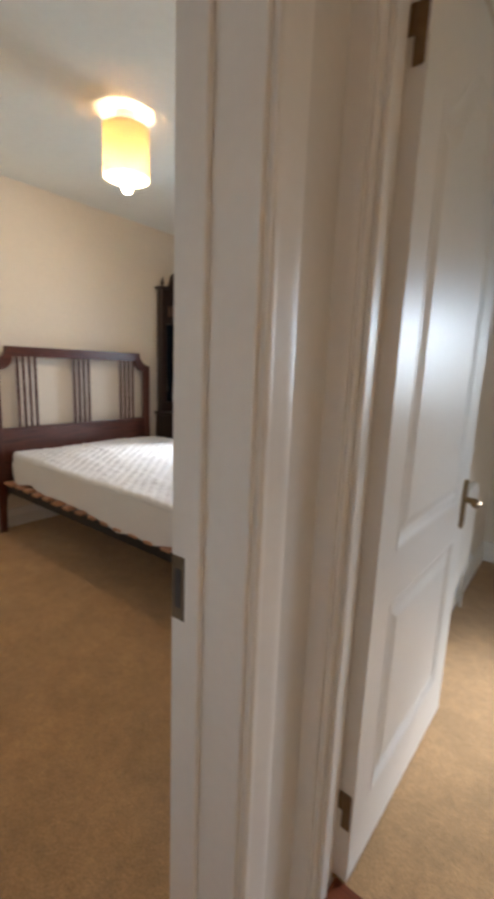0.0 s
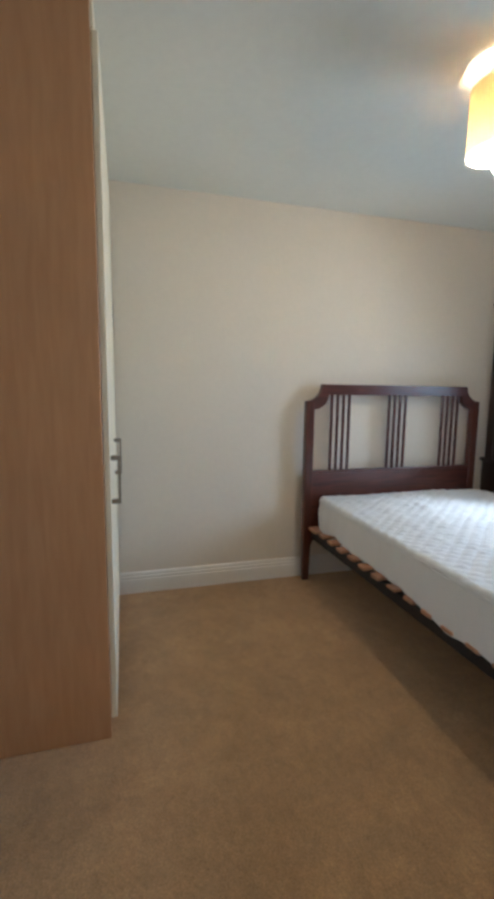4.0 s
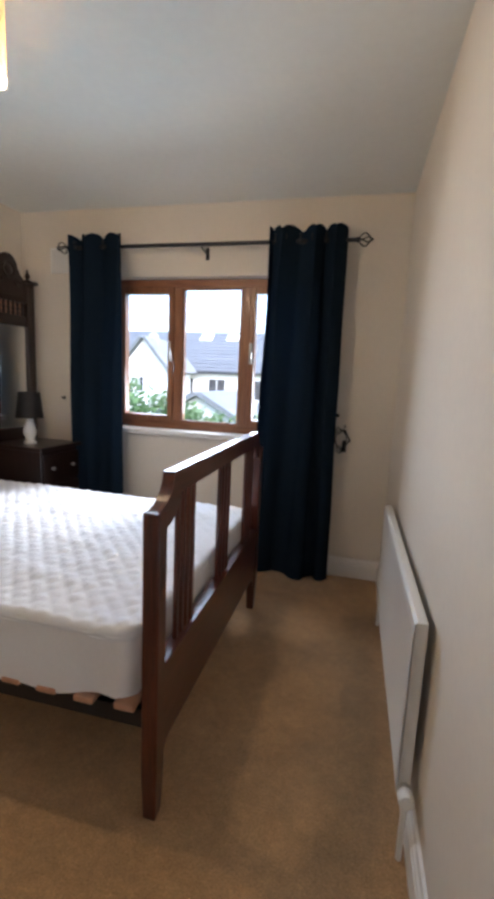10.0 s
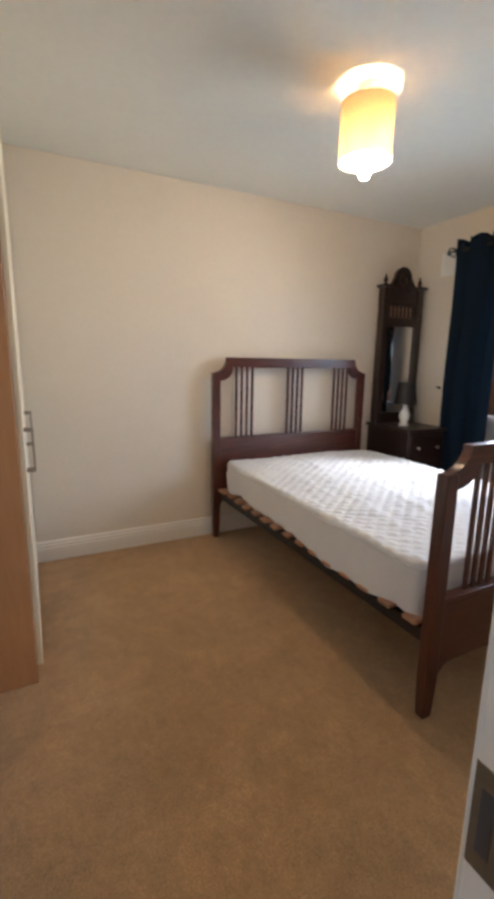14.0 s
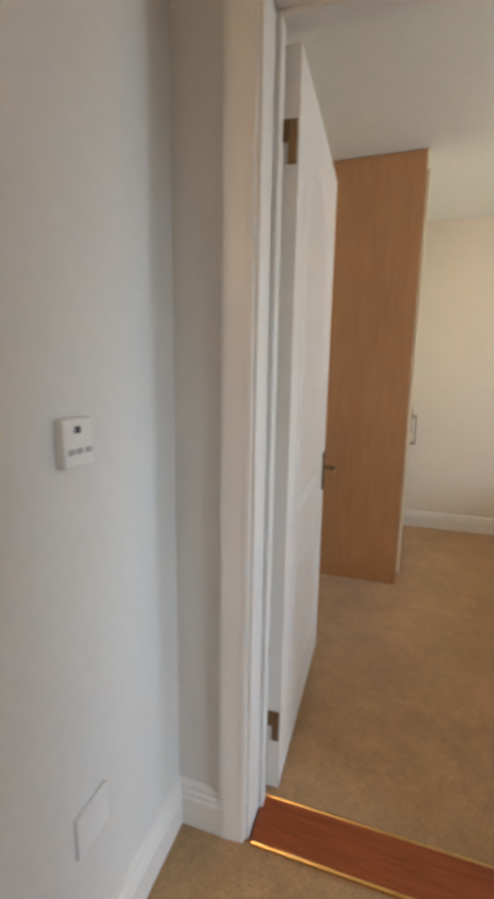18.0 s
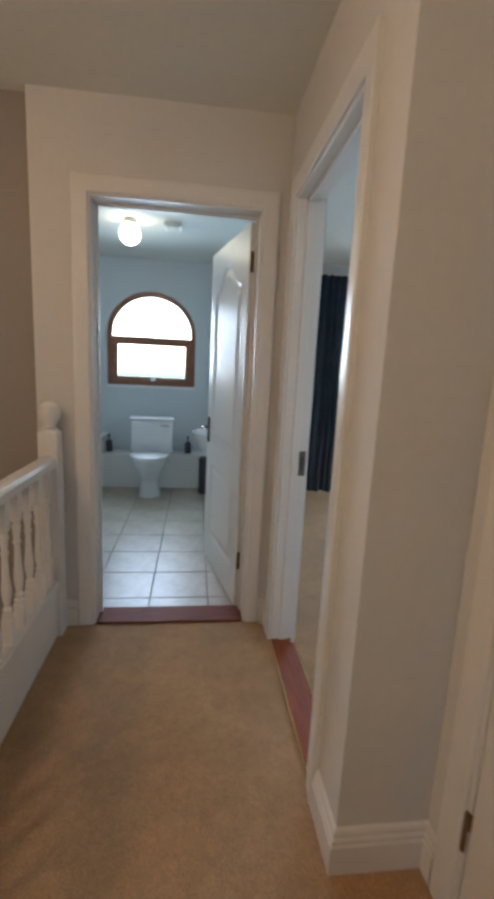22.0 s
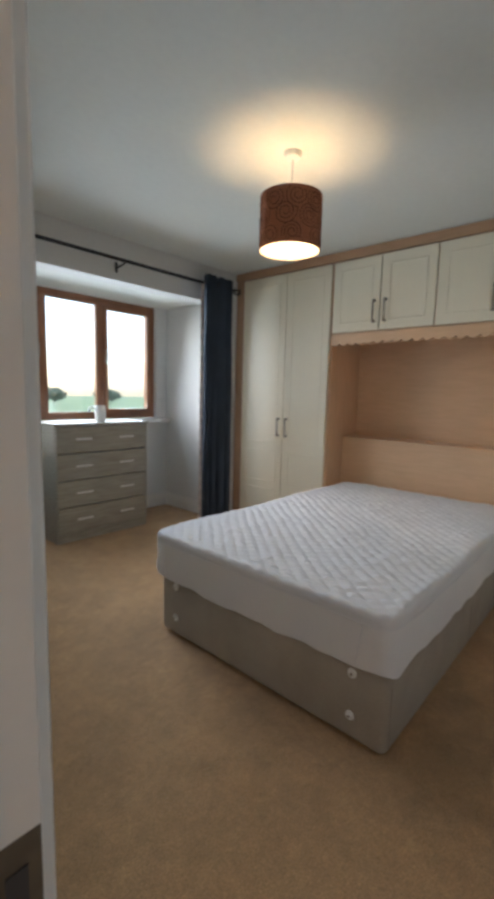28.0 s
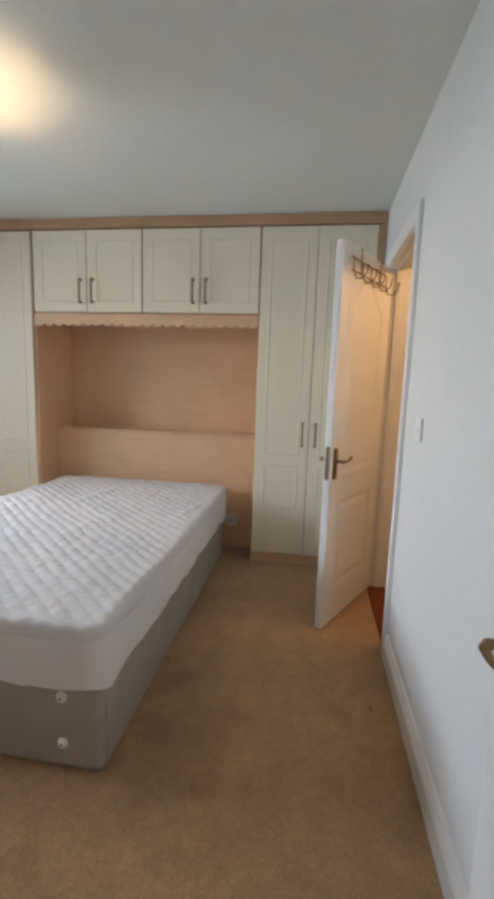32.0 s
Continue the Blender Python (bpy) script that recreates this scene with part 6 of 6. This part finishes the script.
bl = thing("ceiling_light", pose(2.12, -3.6, H), "opal globe bathroom ceiling light, lit", "ceiling lamp")
part("gallery", lathe([(0.0, -0.035), (0.045, -0.035), (0.05, -0.025), (0.045, 0.0)], 24), CHROME, bl, "steel gallery", True)
bg = part("globe", lathe([(0.08 * math.sin(radians(a)), -0.11 - 0.08 * math.cos(radians(a))) for a in range(0, 151, 10)], 28), GLOBE, bl, "opal glass globe", True)
bg.visible_shadow = False
fan = thing("extractor_fan", pose(1.80, -3.65, H), "square white extractor fan on the bathroom ceiling", "fan")
part("case", box((-0.065, -0.065, -0.035), (0.065, 0.065, 0.0), 0.006, 2), WHITEP, fan)
for k in range(6):
    part("slat", box((-0.05, -0.05 + k * 0.02, -0.038), (0.05, -0.042 + k * 0.02, -0.034)), SKIRT, fan)

# ---- bedroom 2 things ----
BXO = -2.03                                  # front plane of the fitted units


def unit_door(parent, y0, y1, z0, z1, handle, panels):
    """A cream foil door with routed panels; handle: (y, low, high)."""
    d = part("unit_door", box((BXO - 0.020, y0 + 0.002, z0), (BXO, y1 - 0.002, z1), 0.003, 2), CREAM, parent)
    m = plane_m((BXO, 0, 0), (0, 1, 0), (0, 0, 1))
    for p0, p1 in panels:
        a, b = y0 + 0.065, y1 - 0.065
        part("panel_groove", sweep([(0.0, -0.002), (0.0, 0.0008), (-0.004, 0.003), (-0.010, 0.003), (-0.014, 0.0008), (-0.014, -0.002)], [(a, p0), (a, p1), (b, p1), (b, p0)], m, True), CREAM, d)
    bow_handle(d, BXO, handle[0], handle[1], handle[2], (1, 0, 0), (0, 1, 0), PEWTER)
    return d


for nm, ya, yb, lab in (("fitted_wardrobe", -4.615, -3.545, "tall fitted wardrobe with two cream panelled doors"), ("fitted_wardrobe", -1.865, -1.065, "tall fitted wardrobe with two cream doors by the doorway")):
    f = thing(nm, pose(0, 0, 0), lab, "wardrobe", "fitted bedroom units")
    part("carcass", box((-2.555, ya, 0.075), (BXO - 0.022, yb, 2.335)), BEECH, f)
    part("plinth", box((-2.5, ya, 0.0), (BXO - 0.03, yb, 0.075), 0.002), BEECH_Y, f, "beech-effect plinth")
    if nm == "fitted_wardrobe" and ya < -4:
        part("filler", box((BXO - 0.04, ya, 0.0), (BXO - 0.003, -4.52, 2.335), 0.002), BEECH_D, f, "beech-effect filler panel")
        ya = -4.518
    else:
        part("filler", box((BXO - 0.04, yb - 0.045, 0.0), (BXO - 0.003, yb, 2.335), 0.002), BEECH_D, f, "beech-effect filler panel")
        yb -= 0.047
    ym = -4.0 if ya < -4 else (ya + yb) / 2
    for k, (p, q) in enumerate(((ya, ym), (ym, yb))):
        hy = q - 0.045 if k == 0 else p + 0.045
        unit_door(f, p, q, 0.085, 2.328, (hy, 0.875, 1.045), ((0.15, 0.36), (0.42, 0.73), (0.80, 2.25)))
for ya, yb in ((-3.525, -2.700), (-2.695, -1.870)):
    f = thing("bridging_cupboard", pose(0, 0, 0), "cream bridging cupboard over the bed with two doors", "cupboard", "fitted bedroom units")
    part("carcass", box((-2.555, ya, 1.765), (BXO - 0.022, yb, 2.335)), BEECH, f)
    ym = (ya + yb) / 2
    for k, (p, q) in enumerate(((ya, ym), (ym, yb))):
        hy = q - 0.045 if k == 0 else p + 0.045
        unit_door(f, p, q, 1.772, 2.328, (hy, 1.83, 2.00), ((1.835, 2.255),))
corn = thing("unit_cornice", pose(0, 0, 0), "beech-effect cornice along the fitted units", "cornice")
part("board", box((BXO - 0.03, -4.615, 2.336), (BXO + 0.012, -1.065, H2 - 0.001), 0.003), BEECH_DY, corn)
pel = thing("bed_recess", pose(0, 0, 0), "beech-effect bed recess with scalloped pelmet and headboard", "bed surround")
sc = [(-3.525, 1.760), (-3.525, 1.695)]
for k in range(22):
    for i in range(6):
        y = -3.525 + 1.655 * (k + i / 6) / 22
        sc.append((y, 1.690 - 0.020 * abs(math.sin(math.pi * (i / 6)))))
sc += [(-1.870, 1.690), (-1.870, 1.760)]
part("pelmet", poly_prism(sc, plane_m((BXO - 0.02, 0, 0), (0, 1, 0), (0, 0, 1)), 0.018), BEECH_Y, pel, "scalloped beech-effect pelmet")
part("ceiling_board", box((-2.54, -3.525, 1.745), (BXO - 0.021, -1.870, 1.763)), BEECH_Y, pel)
part("back_panel", box((-2.556, -3.525, 0.90), (-2.54, -1.870, 1.745)), BEECH_Y, pel)
part("side_cheek", box((-2.54, -3.543, 0.0), (BXO - 0.021, -3.525, 1.745)), BEECH, pel)
part("side_cheek", box((-2.54, -1.870, 0.0), (BXO - 0.021, -1.852, 1.745)), BEECH, pel)
part("headboard_box", box((-2.54, -3.524, 0.0), (-2.30, -1.871, 0.885), 0.003), BEECH_Y, pel, "beech-effect headboard panel")
part("shelf", box((-2.54, -3.524, 0.886), (-2.293, -1.871, 0.904), 0.003), BEECH_Y, pel)

chest = thing("chest_of_drawers", pose(-0.772, -4.935, 0), "grey oak-effect chest of four drawers in the window bay", "chest of drawers")
CW, CD, CH = 0.427, 0.40, 0.985
for x in (-CW, CW - 0.018):
    part("side", box((x, -CD, 0.0), (x + 0.018, -0.02, CH - 0.022), 0.002), CHESTW, chest)
part("top", box((-CW - 0.012, -CD - 0.005, CH - 0.022), (CW + 0.012, 0.006, CH), 0.003, 2), CHESTW, chest)
part("back", box((-CW + 0.018, -CD, 0.02), (CW - 0.018, -CD + 0.006, CH - 0.022)), CHESTW, chest)
part("plinth", box((-CW + 0.018, -0.04, 0.0), (CW - 0.018, -0.022, 0.07)), CHESTW, chest)
for k in range(4):
    z0 = 0.080 + k * 0.2215
    dr = part("drawer", box((-CW + 0.004, -0.36, z0), (CW - 0.004, 0.0, z0 + 0.213), 0.003), CHESTW, chest)
    for x in (-0.20, 0.20):
        part("handle", join(box((x - 0.070, 0.016, z0 + 0.104), (x + 0.070, 0.025, z0 + 0.122), 0.003), box((x - 0.048, -0.001, z0 + 0.109), (x - 0.038, 0.018, z0 + 0.117)), box((x + 0.038, -0.001, z0 + 0.109), (x + 0.048, 0.018, z0 + 0.117))), NICKEL, dr, "pale satin bar handle")

jug = thing("ceramic_jug", pose(-0.80, -5.06, CH), "small white ceramic jug with a curved spout", "jug")
part("body", lathe([(0.0, 0.0), (0.040, 0.0), (0.046, 0.02), (0.046, 0.09), (0.042, 0.135), (0.044, 0.14), (0.040, 0.14), (0.038, 0.12), (0.0, 0.118)], 24), CERAM, jug, smooth=True)
part("spout", tube([(0.04, 0.0, 0.10), (0.07, 0.0, 0.13), (0.095, 0.0, 0.12), (0.105, 0.0, 0.085)], 0.010, 10), CERAM, jug, smooth=True)

ROD2 = -4.50
curtain_rod("curtain_rod", -1.86, 0.46, ROD2, -4.62, 2.21, (-1.82, -0.70, 0.40), "dark iron curtain pole across the window bay")
for x, w, sd, dirn in ((-1.625, 0.33, 2.0, 1), (0.225, 0.30, 9.0, -1)):
    c2 = curtain("curtain", pose(x, ROD2 + 0.03, 2.265), w, 2.235, 4, 0.036, CURT2, "slate blue eyelet curtain with a ring-printed border", 1.05, sd, group="slate blue curtains")
    if dirn < 0:
        continue
    bx = dirn * (w / 2 + 0.012)
    part("border", box((min(bx, bx + dirn * 0.034), 0.014, -2.20), (max(bx, bx + dirn * 0.034), 0.022, -0.08), 0.003), CURT2B, c2, "pale printed border")
    for k in range(22):
        part("printed_ring", moved(tube([(0.016 * math.cos(a * math.pi / 7), 0, 0.022 * math.sin(a * math.pi / 7)) for a in range(14)], 0.003, 5, True), Matrix.Translation((bx + dirn * 0.017, 0.023, -0.16 - k * 0.092))), CURT2, c2)

pendant("pendant_lamp", -0.61, -2.916, 1.957, 2.203, 0.148, SHADE2, "brown drum pendant lamp with a swirl print, lit", "brown swirl-printed drum shade", True, H2)

hooks = thing("over_door_rack", pose(-1.782, -1.064, 0.006, 0, 0, -29.0), "brass wire hook rack hung over a door", "hook rack")
for x in (0.20, 0.46):
    part("hanger", tube([(x, -0.023, 1.93), (x, -0.023, 1.981), (x, 0.024, 1.981), (x, 0.026, 1.86)], 0.004, 6), BRASS, hooks)
for z in (1.915, 1.855):
    part("bar", tube([(0.10, 0.028, z), (0.58, 0.028, z)], 0.0035, 8), BRASS, hooks)
for k in range(5):
    x = 0.12 + k * 0.11
    part("hook", tube([(x, 0.030, 1.915), (x, 0.030, 1.85), (x, 0.045, 1.815), (x, 0.075, 1.81), (x, 0.10, 1.84), (x, 0.103, 1.865)], 0.0035, 6), BRASS, hooks)
    part("hook_tip", moved(lathe([(0.0, -0.007), (0.007, 0.0), (0.0, 0.007)], 10), Matrix.Translation((x, 0.103, 1.870))), BRASS, hooks)

scrap = thing("thread_scrap", pose(-0.645, -1.182, 0.0), "tiny scrap of red thread lying on the carpet", "thread")
part("thread", tube([(-0.012, 0.0, 0.003), (-0.004, 0.006, 0.006), (0.004, 0.002, 0.004), (0.012, 0.008, 0.005)], 0.003, 6), mat("red_thread", (0.35, 0.05, 0.03), 0.9), scrap)
trail = thing("towel_rail", pose(-2.56, -0.638, 0.0), "dark brown towel hanging on a steel wall rail", "towel rail")
part("rail", tube([(0.0, -0.22, 0.97), (0.06, -0.22, 0.97), (0.06, 0.22, 0.97), (0.0, 0.22, 0.97)], 0.007, 8), CHROME, trail)
part("towel", join(box((0.068, -0.20, 0.58), (0.076, 0.16, 0.985), 0.003), box((0.044, -0.20, 0.66), (0.052, 0.16, 0.985), 0.003), box((0.046, -0.20, 0.978), (0.075, 0.16, 0.987), 0.003)), mat("brown_towelling", (0.09, 0.05, 0.035), 0.95, bump=0.5), trail, "dark brown towel")

# ---- outside ----
structure("ground", box((-300, -300, -3.2), (300, 300, -3.0)), GRASS, "green lawns and fields around the house", "ground")


def house(name, m, w, d, eave, ridge, label, windows, skylights=(), chimney=None, stack=(0.45, 1.0)):
    """A rendered house with a pitched roof; local x along the ridge, front at y = 0."""
    hs = thing(name, m, label, "house")
    pts = [(0, 0), (d, 0), (d, eave), (d / 2, ridge), (0, eave)]
    part("wall", poly_prism(pts, plane_m((-w / 2, 0, 0), (0, 1, 0), (0, 0, 1)), w), RENDER_W, hs)
    sl = math.hypot(d / 2, ridge - eave)
    ang = math.atan2(ridge - eave, d / 2)
    for sgn, y0 in ((1, 0), (-1, d)):
        r = part("roof", moved(box((-w / 2 - 0.3, -0.35, 0.03), (w / 2 + 0.3, sl + 0.02, 0.16)), Matrix.Translation((0, y0, eave)) @ (Matrix.Rotation(ang, 4, "X") if sgn > 0 else Matrix.Rotation(math.pi, 4, "Z") @ Matrix.Rotation(ang, 4, "X"))), SLATE, hs, "grey slate roof")
        for k in range(12):
            part("slate_course", moved(box((-w / 2 - 0.3, -0.35 + (sl + 0.3) * k / 12, 0.16), (w / 2 + 0.3, -0.35 + (sl + 0.3) * (k + 0.92) / 12, 0.185)), Matrix.Translation((0, y0, eave)) @ (Matrix.Rotation(ang, 4, "X") if sgn > 0 else Matrix.Rotation(math.pi, 4, "Z") @ Matrix.Rotation(ang, 4, "X"))), SLATE, r)
        if sgn > 0:
            for x, v in skylights:
                part("skylight", moved(box((x - 0.4, sl * v, 0.18), (x + 0.4, sl * v + 0.9, 0.26), 0.02), Matrix.Translation((0, y0, eave)) @ Matrix.Rotation(ang, 4, "X")), WHITEP, r, "pale skylight")
    part("gutter", box((-w / 2 - 0.3, -0.42, eave - 0.20), (w / 2 + 0.3, -0.30, eave - 0.06), 0.02), DARKP, hs)
    for x, z, ww, hh in windows:
        wd = part("window", box((x - ww / 2 - 0.06, -0.05, z - 0.06), (x + ww / 2 + 0.06, 0.05, z + hh + 0.06), 0.01), WHITEP, hs, "white framed window")
        part("pane", box((x - ww / 2, -0.062, z), (x - 0.03, -0.052, z + hh)), DARKP, wd)
        part("pane", box((x + 0.03, -0.062, z), (x + ww / 2, -0.052, z + hh)), DARKP, wd)
        part("sill", box((x - ww / 2 - 0.1, -0.14, z - 0.14), (x + ww / 2 + 0.1, 0.0, z - 0.06), 0.01), RENDER_W, wd)
    if chimney is not None:
        ch = part("chimney", box((chimney - stack[0], d / 2 - stack[0], ridge - 0.5), (chimney + stack[0], d / 2 + stack[0], ridge + stack[1]), 0.03), BRICKR, hs, "rendered chimney stack")
        for x in (-0.45 * stack[0], 0.45 * stack[0]):
            part("chimney_pot", moved(lathe([(0.09, 0.0), (0.075, 0.2), (0.06, 0.2)], 12), Matrix.Translation((chimney + x, d / 2, ridge + stack[1]))), BRICKR, ch)
    return hs


house("house", pose(-8.0, 26.0, -3.0), 26.0, 8.0, 4.8, 7.3, "white rendered terrace with a grey slate roof", [(x, z, 1.0, 1.1) for x in (-8.5, -5.2, -2.1, -0.1, 2.6, 5.8, 9.0) for z in (0.9, 3.2)], [(-1.9, 0.72), (-0.1, 0.72), (2.4, 0.72)])
gh = house("house", pose(-12.05, 23.7, -3.0, 0, 0, -90), 3.4, 2.5, 4.75, 6.2, "white rendered house with a steep gable", [], chimney=0.6, stack=(0.2, 0.35))
gw = part("window", box((1.66, 1.0, 3.5), (1.74, 1.25, 4.3), 0.01), WHITEP, gh, "small gable window")
part("pane", box((1.735, 1.03, 3.54), (1.747, 1.22, 4.26)), DARKP, gw)
house("garden_building", pose(-5.95, 16.2, -3.0, 0, 0, -90), 4.2, 2.1, 3.15, 3.74, "low garden building with a grey tiled roof", [])


def bush(name, m, rx, ry, rz, n, leaf, label, seed, trunk=0.0):
    """A crown of many small leaf clumps with gaps, on a short stem with limbs."""
    rng = random.Random(seed)
    t = thing(name, m, label, "bush" if not trunk else "tree")
    base = trunk if trunk else 0.0
    stem = [tube([(0, 0, 0), (0.05, 0.02, base + rz * 0.5), (0.0, 0.05, base + rz)], [0.12 + 0.05 * trunk, 0.08 + 0.03 * trunk, 0.03], 8)]
    for k in range(7):
        a = rng.uniform(0, 6.28)
        stem.append(tube([(0, 0, base * 0.6 + rz * 0.2), (rx * 0.35 * math.cos(a), ry * 0.35 * math.sin(a), base + rz * 0.7), (rx * 0.75 * math.cos(a), ry * 0.75 * math.sin(a), base + rz * rng.uniform(0.8, 1.5))], [0.06, 0.04, 0.015], 6))
    part("trunk", join(*stem), BARK, t)
    bm = bmesh.new()
    for _ in range(n):
        while True:
            p = Vector((rng.uniform(-1, 1), rng.uniform(-1, 1), rng.uniform(-1, 1)))
            q = p.length
            if 0.35 < q < 1.0 + 0.25 * noise.noise(p * 2.2 + Vector((seed, 0, 0))) and noise.noise(p * 3.1 + Vector((0, seed, 0))) > -0.22:
                break
        c = Vector((p.x * rx, p.y * ry, base + rz + p.z * rz))
        nrm = Vector((rng.gauss(0, 1), rng.gauss(0, 1), rng.gauss(0.6, 1))).normalized()
        u = nrm.orthogonal().normalized()
        v = nrm.cross(u)
        s = leaf * rng.uniform(0.6, 1.3)
        vs = [bm.verts.new(c + s * (a * u + b * v) + nrm * s * h) for a, b, h in ((-1, 0, 0), (-0.2, -0.5, 0.12), (1, 0, 0), (-0.2, 0.5, 0.12))]
        bm.faces.new(vs)
    part("crown", bm, LEAF if not trunk else LEAF_FAR, t, "loose green foliage")
    return t


for i, (x, y, rx, rz) in enumerate(((-5.3, 10.2, 1.0, 2.15), (-4.5, 10.6, 0.8, 1.98), (-3.8, 10.4, 0.8, 1.90), (-3.0, 10.3, 0.8, 1.82), (-2.2, 10.5, 0.9, 1.78), (-1.2, 11.0, 1.0, 1.75))):
    bush("garden_bush", pose(x, y, -3.0), rx, rx, rz, 4200, 0.085, "tall green garden shrub by a house", 10 + i)
for i, (x, y, rx, rz, tr) in enumerate(((-44.0, -118, 3.0, 2.0, 1.2), (-48.5, -124, 2.6, 1.7, 1.0), (-53.0, -121, 3.2, 1.8, 1.1), (-71.0, -126, 3.4, 1.9, 1.2), (-76.0, -130, 3.0, 1.6, 1.0), (-20.0, -130, 3.4, 1.8, 1.1))):
    bush("distant_tree", pose(x, y, -3.0), rx, rx, rz, 1300, 0.30, "distant leafy tree across a green", 40 + i, tr)
